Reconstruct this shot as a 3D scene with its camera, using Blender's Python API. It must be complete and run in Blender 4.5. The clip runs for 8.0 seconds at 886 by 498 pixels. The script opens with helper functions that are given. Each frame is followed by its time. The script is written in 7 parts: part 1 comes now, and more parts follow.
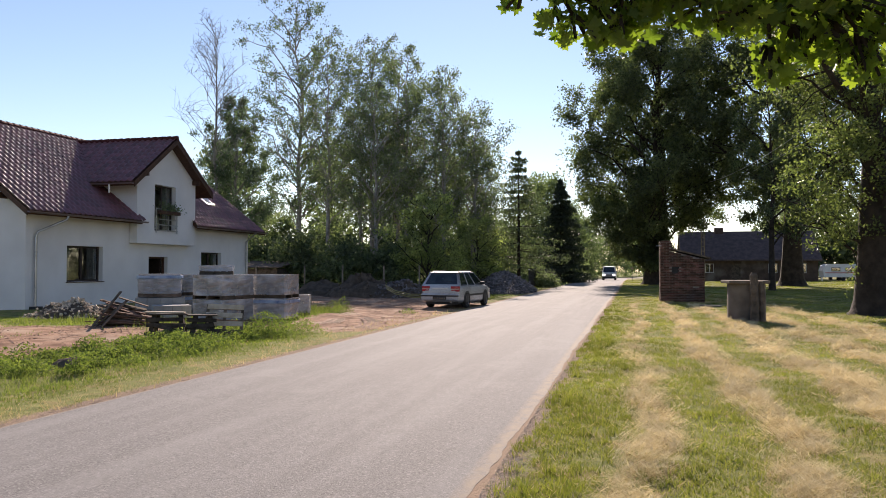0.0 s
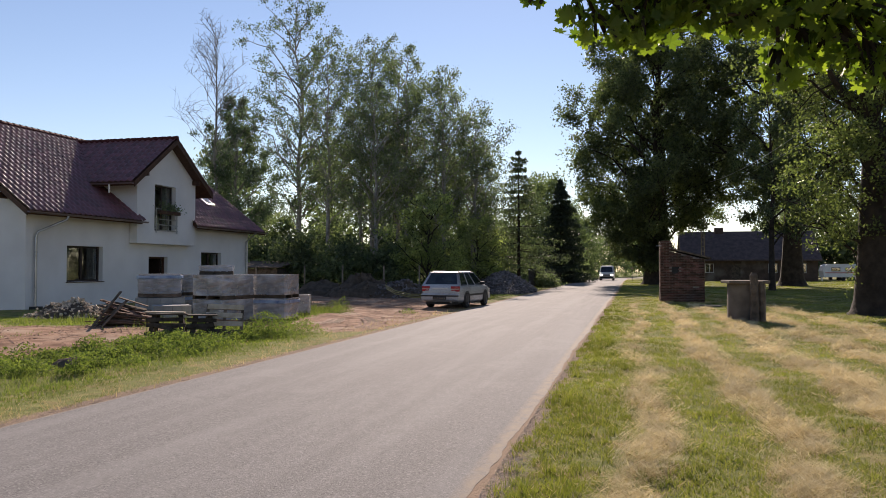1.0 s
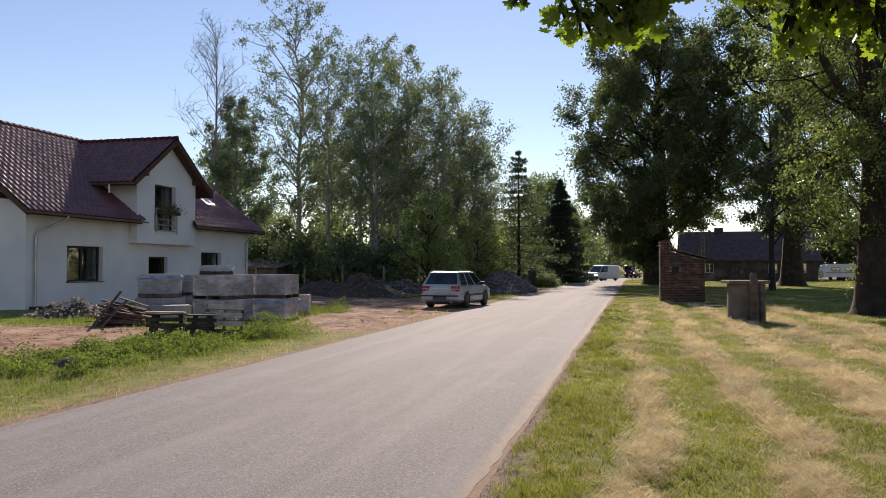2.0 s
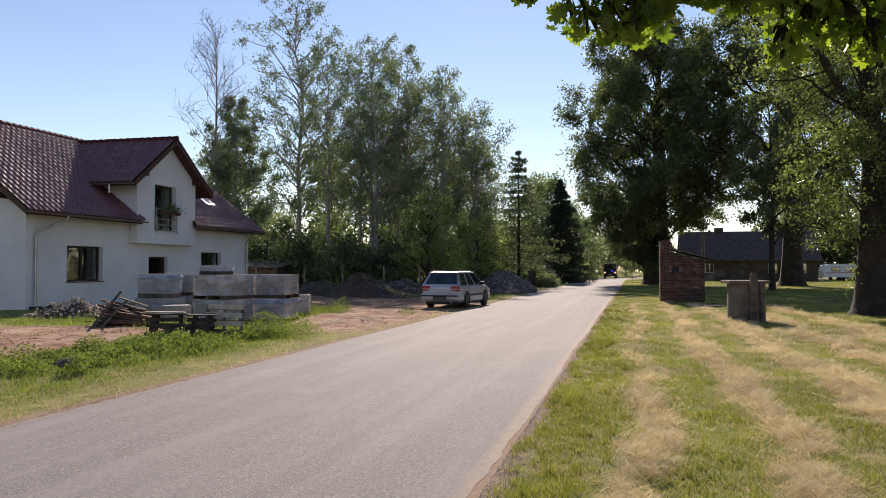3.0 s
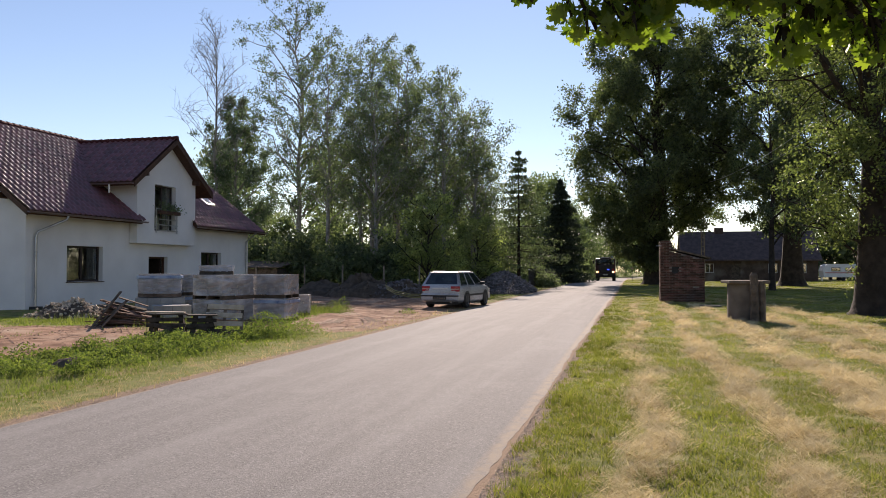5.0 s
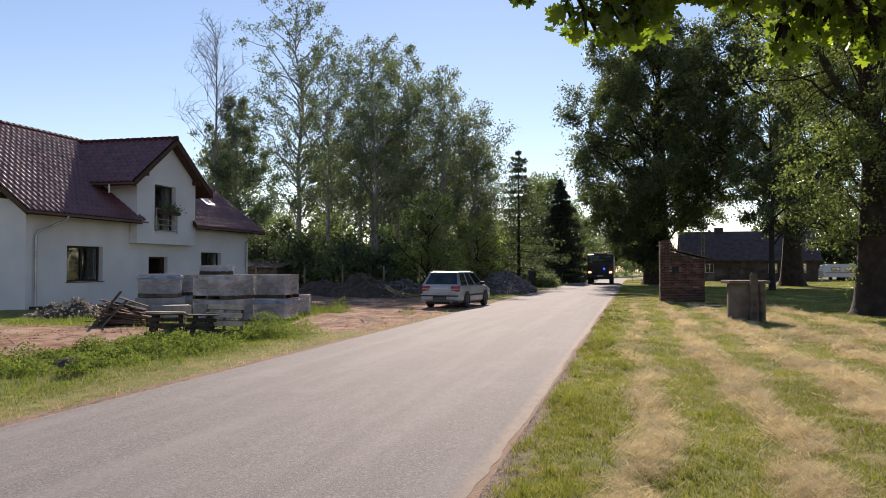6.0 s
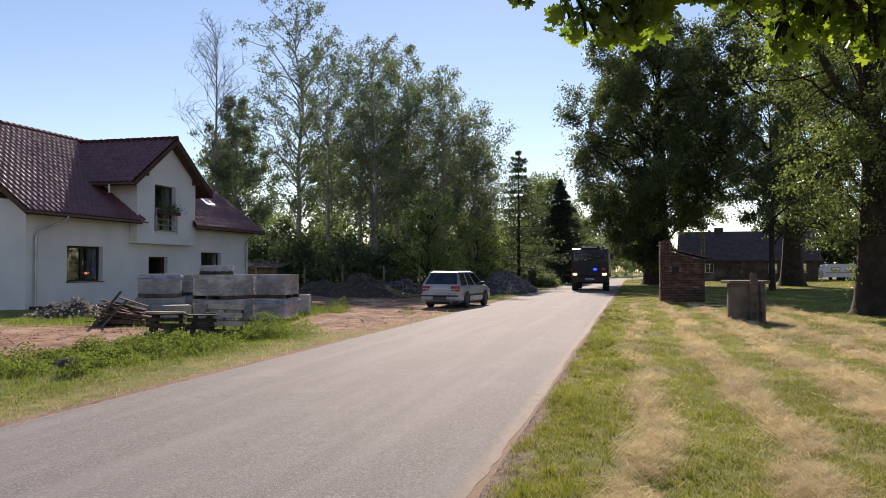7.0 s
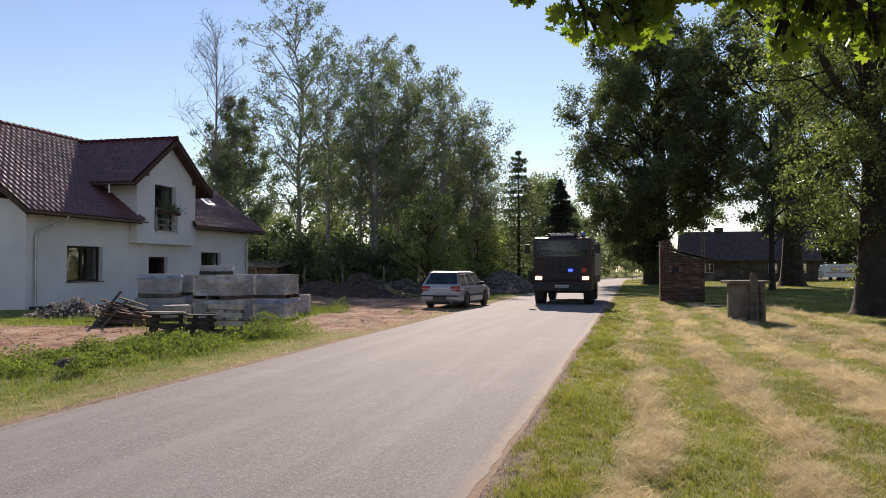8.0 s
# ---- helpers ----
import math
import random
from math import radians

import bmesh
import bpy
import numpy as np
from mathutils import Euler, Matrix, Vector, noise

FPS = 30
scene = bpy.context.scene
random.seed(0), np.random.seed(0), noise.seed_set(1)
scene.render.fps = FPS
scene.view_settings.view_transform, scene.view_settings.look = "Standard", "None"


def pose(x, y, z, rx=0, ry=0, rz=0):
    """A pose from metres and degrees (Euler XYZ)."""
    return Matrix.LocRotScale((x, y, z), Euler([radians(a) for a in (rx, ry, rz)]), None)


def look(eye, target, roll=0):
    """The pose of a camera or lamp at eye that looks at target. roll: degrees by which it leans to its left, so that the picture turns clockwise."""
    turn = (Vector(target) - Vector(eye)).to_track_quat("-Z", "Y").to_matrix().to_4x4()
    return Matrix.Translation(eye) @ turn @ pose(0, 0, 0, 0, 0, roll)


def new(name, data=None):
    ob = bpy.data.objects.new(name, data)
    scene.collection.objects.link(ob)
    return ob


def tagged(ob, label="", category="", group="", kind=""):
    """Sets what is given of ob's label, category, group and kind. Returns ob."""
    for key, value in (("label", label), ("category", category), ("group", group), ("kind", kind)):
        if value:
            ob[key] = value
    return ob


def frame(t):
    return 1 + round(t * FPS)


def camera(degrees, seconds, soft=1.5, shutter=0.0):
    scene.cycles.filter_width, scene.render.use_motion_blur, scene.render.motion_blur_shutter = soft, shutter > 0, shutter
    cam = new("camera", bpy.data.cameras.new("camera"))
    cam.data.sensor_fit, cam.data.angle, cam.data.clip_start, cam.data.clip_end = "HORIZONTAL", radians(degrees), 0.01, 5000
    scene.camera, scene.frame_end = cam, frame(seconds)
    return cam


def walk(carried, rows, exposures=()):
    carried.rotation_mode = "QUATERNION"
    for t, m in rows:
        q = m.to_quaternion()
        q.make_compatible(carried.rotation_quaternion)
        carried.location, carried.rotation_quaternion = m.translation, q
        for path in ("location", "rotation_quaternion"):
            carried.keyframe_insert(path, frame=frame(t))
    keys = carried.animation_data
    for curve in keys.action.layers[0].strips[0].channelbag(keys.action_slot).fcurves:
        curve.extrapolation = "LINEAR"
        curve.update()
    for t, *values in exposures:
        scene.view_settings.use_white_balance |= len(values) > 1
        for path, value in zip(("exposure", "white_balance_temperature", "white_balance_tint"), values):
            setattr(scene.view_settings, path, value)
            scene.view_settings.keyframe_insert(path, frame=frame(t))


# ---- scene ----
# ---- camera ----
cam = camera(60, 8.0, soft=0.5, shutter=0.3)
EYE = pose(0, 0, 1.6, 91.41, 0, 13.9)
walk(cam, [(0.0, EYE), (8.0, EYE)], exposures=[(0.0, 0.7, 6850, 22), (0.5, 0.42, 6850, 22), (1.5, 0.38, 6850, 22), (2.5, 0.5, 6850, 22), (8.0, 0.5, 6850, 22)])

# ---- light ----
SUN_EL, SUN_AZ = 29.0, -10.0
world = bpy.data.worlds.new("sky")
scene.world = world
world.use_nodes = True
wn = world.node_tree.nodes
sky = wn.new("ShaderNodeTexSky")
sky.sky_type = "NISHITA"
sky.sun_disc = False
sky.sun_elevation, sky.sun_rotation = radians(SUN_EL), radians(SUN_AZ)
sky.air_density, sky.dust_density, sky.ozone_density = 1.0, 0.03, 2.0
wn["Background"].inputs["Strength"].default_value = 0.095
world.node_tree.links.new(sky.outputs["Color"], wn["Background"].inputs["Color"])
sun_data = bpy.data.lights.new("sun", "SUN")
sun_data.energy, sun_data.angle, sun_data.color = 5.0, radians(0.55), (1.0, 0.91, 0.77)
sun = new("sun", sun_data)
sun.matrix_world = look((0, 0, 60), (60 * math.tan(radians(90 - SUN_EL)) * -math.sin(radians(SUN_AZ)),
                                     -60 * math.tan(radians(90 - SUN_EL)) * math.cos(radians(SUN_AZ)), 0))


# ---- materials ----
def material(name, c1, c2, scale=4.0, rough=0.8, metal=0.0, bump=0.3, grain=60.0, spec=0.3, island=0.0, stain=None, dist=0.02):
    """Base colour between c1 and c2 by two noises, fine relief, and a tint per piece."""
    m = bpy.data.materials.new(name)
    m.use_nodes = True
    n, l = m.node_tree.nodes, m.node_tree.links
    b = n["Principled BSDF"]
    b.inputs["Metallic"].default_value = metal
    b.inputs["Specular IOR Level"].default_value = spec
    co = n.new("ShaderNodeTexCoord")
    big = n.new("ShaderNodeTexNoise")
    big.inputs["Scale"].default_value, big.inputs["Detail"].default_value = scale, 6
    fine = n.new("ShaderNodeTexNoise")
    fine.inputs["Scale"].default_value, fine.inputs["Detail"].default_value = grain, 4
    for t in (big, fine):
        l.new(co.outputs["Object"], t.inputs["Vector"])
    add = n.new("ShaderNodeMath")
    add.operation = "MULTIPLY_ADD"
    add.inputs[1].default_value = 0.35
    l.new(fine.outputs["Fac"], add.inputs[0])
    l.new(big.outputs["Fac"], add.inputs[2])
    ramp = n.new("ShaderNodeMapRange")
    ramp.inputs["From Min"].default_value, ramp.inputs["From Max"].default_value = 0.5, 0.85
    l.new(add.outputs[0], ramp.inputs["Value"])
    mix = n.new("ShaderNodeMix")
    mix.data_type = "RGBA"
    mix.inputs["A"].default_value, mix.inputs["B"].default_value = (*c1, 1), (*c2, 1)
    l.new(ramp.outputs[0], mix.inputs["Factor"])
    col = mix.outputs["Result"]
    if stain:
        st = n.new("ShaderNodeTexNoise")
        st.inputs["Scale"].default_value, st.inputs["Detail"].default_value = scale * 0.35, 8
        l.new(co.outputs["Object"], st.inputs["Vector"])
        sr = n.new("ShaderNodeMapRange")
        sr.inputs["From Min"].default_value, sr.inputs["From Max"].default_value = 0.52, 0.68
        l.new(st.outputs["Fac"], sr.inputs["Value"])
        mx = n.new("ShaderNodeMix")
        mx.data_type = "RGBA"
        mx.inputs["B"].default_value = (*stain, 1)
        l.new(sr.outputs[0], mx.inputs["Factor"])
        l.new(col, mx.inputs["A"])
        col = mx.outputs["Result"]
    if island:
        geo = n.new("ShaderNodeNewGeometry")
        inf = n.new("ShaderNodeObjectInfo")
        s = n.new("ShaderNodeMath")
        s.operation = "ADD"
        l.new(geo.outputs["Random Per Island"], s.inputs[0])
        l.new(inf.outputs["Random"], s.inputs[1])
        fr = n.new("ShaderNodeMath")
        fr.operation = "FRACT"
        l.new(s.outputs[0], fr.inputs[0])
        hsv = n.new("ShaderNodeHueSaturation")
        mr = n.new("ShaderNodeMapRange")
        mr.inputs["To Min"].default_value, mr.inputs["To Max"].default_value = 1 - island, 1 + island
        l.new(fr.outputs[0], mr.inputs["Value"])
        l.new(mr.outputs[0], hsv.inputs["Value"])
        mh = n.new("ShaderNodeMapRange")
        mh.inputs["To Min"].default_value, mh.inputs["To Max"].default_value = 0.5 + island * 0.03, 0.5 - island * 0.03
        l.new(fr.outputs[0], mh.inputs["Value"])
        l.new(mh.outputs[0], hsv.inputs["Hue"])
        l.new(col, hsv.inputs["Color"])
        col = hsv.outputs["Color"]
    l.new(col, b.inputs["Base Color"])
    rr = n.new("ShaderNodeMapRange")
    rr.inputs["To Min"].default_value, rr.inputs["To Max"].default_value = max(0.02, rough - 0.1), min(1.0, rough + 0.1)
    l.new(fine.outputs["Fac"], rr.inputs["Value"])
    l.new(rr.outputs[0], b.inputs["Roughness"])
    if bump:
        bp = n.new("ShaderNodeBump")
        bp.inputs["Strength"].default_value, bp.inputs["Distance"].default_value = bump, dist
        l.new(add.outputs[0], bp.inputs["Height"])
        l.new(bp.outputs["Normal"], b.inputs["Normal"])
    return m


def leaf_material(name, c1, c2, glow=0.45, rough=0.55, vary=0.35, through_tint=(1.4, 1.65, 0.92)):
    """Leaf: diffuse face, thin translucency and a slight sheen, varied leaf by leaf."""
    m = bpy.data.materials.new(name)
    m.use_nodes = True
    n, l = m.node_tree.nodes, m.node_tree.links
    b, out = n["Principled BSDF"], n["Material Output"]
    geo = n.new("ShaderNodeNewGeometry")
    mix = n.new("ShaderNodeMix")
    mix.data_type = "RGBA"
    mix.inputs["A"].default_value, mix.inputs["B"].default_value = (*c1, 1), (*c2, 1)
    l.new(geo.outputs["Random Per Island"], mix.inputs["Factor"])
    co = n.new("ShaderNodeTexCoord")
    nz = n.new("ShaderNodeTexNoise")
    nz.inputs["Scale"].default_value = 0.35
    l.new(co.outputs["Object"], nz.inputs["Vector"])
    hsv = n.new("ShaderNodeHueSaturation")
    mr = n.new("ShaderNodeMapRange")
    mr.inputs["From Min"].default_value, mr.inputs["From Max"].default_value = 0.3, 0.7
    mr.inputs["To Min"].default_value, mr.inputs["To Max"].default_value = 1 - vary, 1 + vary
    l.new(nz.outputs["Fac"], mr.inputs["Value"])
    l.new(mr.outputs[0], hsv.inputs["Value"])
    l.new(mix.outputs["Result"], hsv.inputs["Color"])
    l.new(hsv.outputs["Color"], b.inputs["Base Color"])
    b.inputs["Roughness"].default_value, b.inputs["Specular IOR Level"].default_value = rough, 0.3
    tr = n.new("ShaderNodeBsdfTranslucent")
    lift = n.new("ShaderNodeMix")
    lift.data_type, lift.blend_type = "RGBA", "MULTIPLY"
    lift.inputs["Factor"].default_value = 1.0
    lift.inputs["B"].default_value = (*through_tint, 1)
    l.new(hsv.outputs["Color"], lift.inputs["A"])
    l.new(lift.outputs["Result"], tr.inputs["Color"])
    ms = n.new("ShaderNodeMixShader")
    ms.inputs[0].default_value = glow
    l.new(b.outputs[0], ms.inputs[1])
    l.new(tr.outputs[0], ms.inputs[2])
    l.new(ms.outputs[0], out.inputs["Surface"])
    return m


def glass_material(name, tint=(0.9, 0.95, 0.95), rough=0.02, ior=1.45):
    m = bpy.data.materials.new(name)
    m.use_nodes = True
    b = m.node_tree.nodes["Principled BSDF"]
    b.inputs["Base Color"].default_value = (*tint, 1)
    b.inputs["Roughness"].default_value = rough
    b.inputs["Transmission Weight"].default_value = 1.0
    b.inputs["IOR"].default_value = ior
    return m


def lamp_material(name, colour, power, base=(0.8, 0.8, 0.8)):
    m = bpy.data.materials.new(name)
    m.use_nodes = True
    b = m.node_tree.nodes["Principled BSDF"]
    b.inputs["Base Color"].default_value = (*base, 1)
    b.inputs["Emission Color"].default_value = (*colour, 1)
    b.inputs["Emission Strength"].default_value = power
    return m


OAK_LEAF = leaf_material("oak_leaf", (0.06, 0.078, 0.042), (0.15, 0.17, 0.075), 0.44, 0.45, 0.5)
# oak_leaf again for the near oak, with sunlight put into its brighter colours
LIT_OAK_LEAF = leaf_material("sunlit_oak_leaf", (0.085, 0.108, 0.042), (0.19, 0.213, 0.08), 0.5, 0.45, 0.4)
BIRCH_LEAF = leaf_material("birch_leaf", (0.11, 0.135, 0.08), (0.21, 0.235, 0.14), 0.5, 0.45, 0.4, (1.35, 1.6, 1.0))
ASPEN_LEAF = leaf_material("aspen_leaf", (0.08, 0.105, 0.066), (0.145, 0.175, 0.11), 0.4, 0.5, 0.35, (1.3, 1.6, 1.0))
SHRUB_LEAF = leaf_material("shrub_leaf", (0.17, 0.20, 0.085), (0.33, 0.36, 0.15), 0.55, 0.45)
DARK_LEAF = leaf_material("undergrowth_leaf", (0.085, 0.108, 0.064), (0.185, 0.213, 0.118), 0.48)
NEEDLE = leaf_material("spruce_needle", (0.032, 0.046, 0.034), (0.06, 0.078, 0.052), 0.15)
PALE_NEEDLE = leaf_material("larch_needle", (0.08, 0.10, 0.06), (0.14, 0.165, 0.095), 0.3)
MAPLE_LEAF = leaf_material("maple_leaf", (0.055, 0.09, 0.025), (0.15, 0.19, 0.045), 0.55, 0.5, 0.35, (1.9, 2.1, 0.6))
GRASS = leaf_material("grass_blade", (0.105, 0.14, 0.032), (0.255, 0.265, 0.068), 0.5, 0.5, 0.35, (1.4, 1.4, 0.8))
WEED = leaf_material("weed_leaf", (0.075, 0.118, 0.036), (0.195, 0.235, 0.075), 0.45, 0.75, 0.35, (1.6, 1.7, 0.8))
VERGE = leaf_material("verge_blade", (0.085, 0.125, 0.035), (0.20, 0.235, 0.072), 0.5, 0.5, 0.35, (1.4, 1.45, 0.8))
PALE_STRAW = leaf_material("bleached_straw", (0.64, 0.55, 0.33), (0.82, 0.74, 0.5), 0.4, 0.85, 0.2, (1.05, 1.0, 0.9))
STRAW = leaf_material("dry_straw", (0.42, 0.335, 0.165), (0.70, 0.585, 0.34), 0.4, 0.8, 0.3, (1.1, 1.05, 0.9))
BARK = material("oak_bark", (0.022, 0.016, 0.012), (0.055, 0.041, 0.031), 3, 0.95, bump=1.0, grain=25, dist=0.05)
GREY_BARK = material("grey_bark", (0.18, 0.165, 0.15), (0.34, 0.32, 0.29), 3, 0.9, bump=0.6, grain=25)


def asphalt_material():
    """Worn asphalt: stones of several sizes in a grey binder, paler wheel tracks, dusty edges, small dark marks."""
    m = bpy.data.materials.new("asphalt")
    m.use_nodes = True
    n, l = m.node_tree.nodes, m.node_tree.links
    b = n["Principled BSDF"]
    b.inputs["Roughness"].default_value, b.inputs["Specular IOR Level"].default_value = 0.85, 0.2
    co = n.new("ShaderNodeTexCoord")

    def field(scale, detail, stretch=1.0, rough=0.6):
        mp = n.new("ShaderNodeMapping")
        mp.inputs["Scale"].default_value = (1, stretch, 1)
        l.new(co.outputs["Object"], mp.inputs["Vector"])
        t = n.new("ShaderNodeTexNoise")
        t.inputs["Scale"].default_value, t.inputs["Detail"].default_value, t.inputs["Roughness"].default_value = scale, detail, rough
        l.new(mp.outputs[0], t.inputs["Vector"])
        return t.outputs["Fac"]

    def spread(v, lo, hi, a=0.0, c=1.0):
        r = n.new("ShaderNodeMapRange")
        r.inputs["From Min"].default_value, r.inputs["From Max"].default_value = lo, hi
        r.inputs["To Min"].default_value, r.inputs["To Max"].default_value = a, c
        l.new(v, r.inputs["Value"])
        return r.outputs[0]

    def blend(a, c, fac):
        x = n.new("ShaderNodeMix")
        x.data_type = "RGBA"
        for key, v in (("A", a), ("B", c)):
            if isinstance(v, tuple):
                x.inputs[key].default_value = (*v, 1)
            else:
                l.new(v, x.inputs[key])
        l.new(fac, x.inputs["Factor"])
        return x.outputs["Result"]

    stones = n.new("ShaderNodeTexVoronoi")
    stones.inputs["Scale"].default_value = 75
    l.new(co.outputs["Object"], stones.inputs["Vector"])
    cells = n.new("ShaderNodeSeparateColor")
    l.new(stones.outputs["Color"], cells.inputs[0])
    fine, mid, wide, streak = field(70, 5, 1, 0.75), field(9, 6, 0.5, 0.7), field(0.8, 5), field(1.6, 4, 0.06)
    col = blend((0.102, 0.096, 0.093), (0.296, 0.279, 0.264), spread(fine, 0.3, 0.7))
    col = blend(col, (0.40, 0.38, 0.35), spread(cells.outputs[0], 0.86, 0.9, 0, 0.45))
    col = blend(col, (0.09, 0.085, 0.08), spread(cells.outputs[1], 0.88, 0.92, 0, 0.6))
    col = blend(col, (0.295, 0.283, 0.268), spread(streak, 0.45, 0.62, 0, 0.4))
    col = blend(col, (0.17, 0.16, 0.15), spread(mid, 0.5, 0.75, 0, 0.55))
    col = blend(col, (0.31, 0.295, 0.275), spread(wide, 0.55, 0.75, 0, 0.35))
    edge = n.new("ShaderNodeAttribute")
    edge.attribute_name = "dust"
    both = n.new("ShaderNodeMath")
    both.operation = "MULTIPLY"
    l.new(edge.outputs["Fac"], both.inputs[0])
    l.new(spread(mid, 0.35, 0.6, 0.25, 1.0), both.inputs[1])
    col = blend(col, (0.33, 0.27, 0.205), both.outputs[0])
    l.new(col, b.inputs["Base Color"])
    bp = n.new("ShaderNodeBump")
    bp.inputs["Strength"].default_value, bp.inputs["Distance"].default_value = 0.9, 0.007
    l.new(fine, bp.inputs["Height"])
    l.new(bp.outputs["Normal"], b.inputs["Normal"])
    return m


ASPHALT = asphalt_material()
RENDER = material("white_render", (0.70, 0.675, 0.655), (0.81, 0.785, 0.765), 0.6, 0.9, bump=0.15, grain=90)
PLINTH = material("grey_plinth", (0.42, 0.41, 0.39), (0.54, 0.53, 0.50), 0.8, 0.9, bump=0.2)
TILE = material("maroon_roof_tile", (0.10, 0.028, 0.03), (0.17, 0.05, 0.05), 3, 0.58, bump=0.0, grain=30, spec=1.0, island=0.25)
MATT_TILE = material("maroon_ridge_tile", (0.06, 0.015, 0.014), (0.10, 0.027, 0.024), 4, 0.75, bump=0.3, spec=0.2)
BROWN = material("brown_timber", (0.055, 0.025, 0.015), (0.10, 0.048, 0.028), 6, 0.55, bump=0.2)
GUTTER = material("brown_gutter", (0.15, 0.105, 0.095), (0.21, 0.15, 0.14), 6, 0.32, bump=0.05, spec=0.7)
FRAME = material("dark_window_timber", (0.028, 0.018, 0.015), (0.05, 0.032, 0.026), 6, 0.45, bump=0.15)
ZINC = material("zinc_pipe", (0.42, 0.42, 0.42), (0.6, 0.6, 0.6), 3, 0.35, metal=0.9, bump=0.05)
GLASS = glass_material("window_glass", ior=1.75)
CAR_GLASS = glass_material("tinted_glass", (0.6, 0.68, 0.74))
# slightly rough glass, its blue tint standing in for mirrored sky
CAB_GLASS = glass_material("bluish_windscreen_glass", (0.5, 0.6, 0.75), 0.09)
# near-black stands in for the shade inside the van and the hut's opening
DARK = material("dark_interior", (0.02, 0.02, 0.02), (0.05, 0.05, 0.05), 2, 0.9, bump=0)
CURTAIN = material("curtain_cloth", (0.11, 0.105, 0.10), (0.18, 0.172, 0.16), 5, 0.9, bump=0.3)
CONCRETE = material("old_concrete", (0.16, 0.13, 0.10), (0.30, 0.25, 0.20), 2.5, 0.92, bump=0.6, grain=40, stain=(0.16, 0.155, 0.12))
BLOCK = material("aerated_blocks", (0.30, 0.295, 0.285), (0.44, 0.43, 0.415), 1.5, 0.85, bump=0.2, island=0.12)
OLD_WOOD = material("weathered_wood", (0.055, 0.042, 0.032), (0.15, 0.118, 0.09), 5, 0.9, bump=0.6, grain=50, island=0.35)
RUSTY_WOOD = material("reddish_scrap_wood", (0.10, 0.058, 0.04), (0.22, 0.135, 0.095), 5, 0.9, bump=0.6, grain=50, island=0.45)
# darker tone of the weathered wood, for the trestles
DARK_WOOD = material("dark_trestle_wood", (0.03, 0.024, 0.02), (0.085, 0.068, 0.054), 5, 0.9, bump=0.6, grain=50, island=0.35)
# pale wood, lightened further to put sunlight into the pallet's boards
PALE_WOOD = material("pale_and_lit_wood", (0.42, 0.34, 0.25), (0.6, 0.51, 0.4), 5, 0.85, bump=0.4, grain=50, island=0.25)
BRICK = material("old_brick", (0.075, 0.038, 0.03), (0.185, 0.098, 0.072), 3.5, 0.92, bump=0.7, island=0.5, stain=(0.07, 0.05, 0.042))
MORTAR = material("mortar", (0.22, 0.19, 0.16), (0.36, 0.32, 0.28), 6, 0.95, bump=0.5)
SOIL = material("dug_soil", (0.06, 0.043, 0.03), (0.13, 0.095, 0.066), 3, 0.95, bump=1.0, grain=18, dist=0.06)
STONE = material("crushed_stone", (0.082, 0.072, 0.07), (0.215, 0.19, 0.182), 4, 0.85, bump=0.4, island=0.35)
GRIT = material("road_grit", (0.30, 0.22, 0.155), (0.54, 0.42, 0.31), 9, 0.95, bump=0.3, island=0.4)
CLOD = material("yard_clods", (0.17, 0.10, 0.066), (0.36, 0.235, 0.16), 5, 0.95, bump=0.4, island=0.35)
RUBBER = material("tyre_rubber", (0.018, 0.018, 0.018), (0.035, 0.033, 0.03), 8, 0.85, bump=0.2)
CHROME = material("steel_rim", (0.45, 0.45, 0.46), (0.6, 0.6, 0.6), 4, 0.3, metal=0.9, bump=0.0)
BLACK_PLASTIC = material("black_plastic", (0.02, 0.02, 0.02), (0.04, 0.04, 0.04), 6, 0.55, bump=0.1)


# ---- shapes ----
def mesh_object(name, verts, faces, mat, parent=None, smooth=False):
    me = bpy.data.meshes.new(name)
    me.from_pydata(verts, [], faces)
    me.materials.append(mat)
    if smooth:
        me.polygons.foreach_set("use_smooth", [True] * len(me.polygons))
    me.update()
    ob = new(name, me)
    if parent:
        ob.parent = parent
    return ob


def part(name, bm, mat, parent=None, label="", smooth=False):
    """Links a bmesh as one mesh object under a thing or part."""
    me = bpy.data.meshes.new(name)
    bmesh.ops.recalc_face_normals(bm, faces=bm.faces[:])
    bm.to_mesh(me)
    bm.free()
    me.materials.append(mat)
    if smooth:
        me.polygons.foreach_set("use_smooth", [True] * len(me.polygons))
        me.set_sharp_from_angle(angle=radians(38))
    ob = new(name, me)
    if parent:
        ob.parent = parent
    if label:
        ob["label"] = label
    return ob


def thing(name, m, label, category, group="", kind=""):
    ob = new(name)
    ob.empty_display_size = 0.2
    ob.matrix_basis = m
    return tagged(ob, label, category, group, kind)


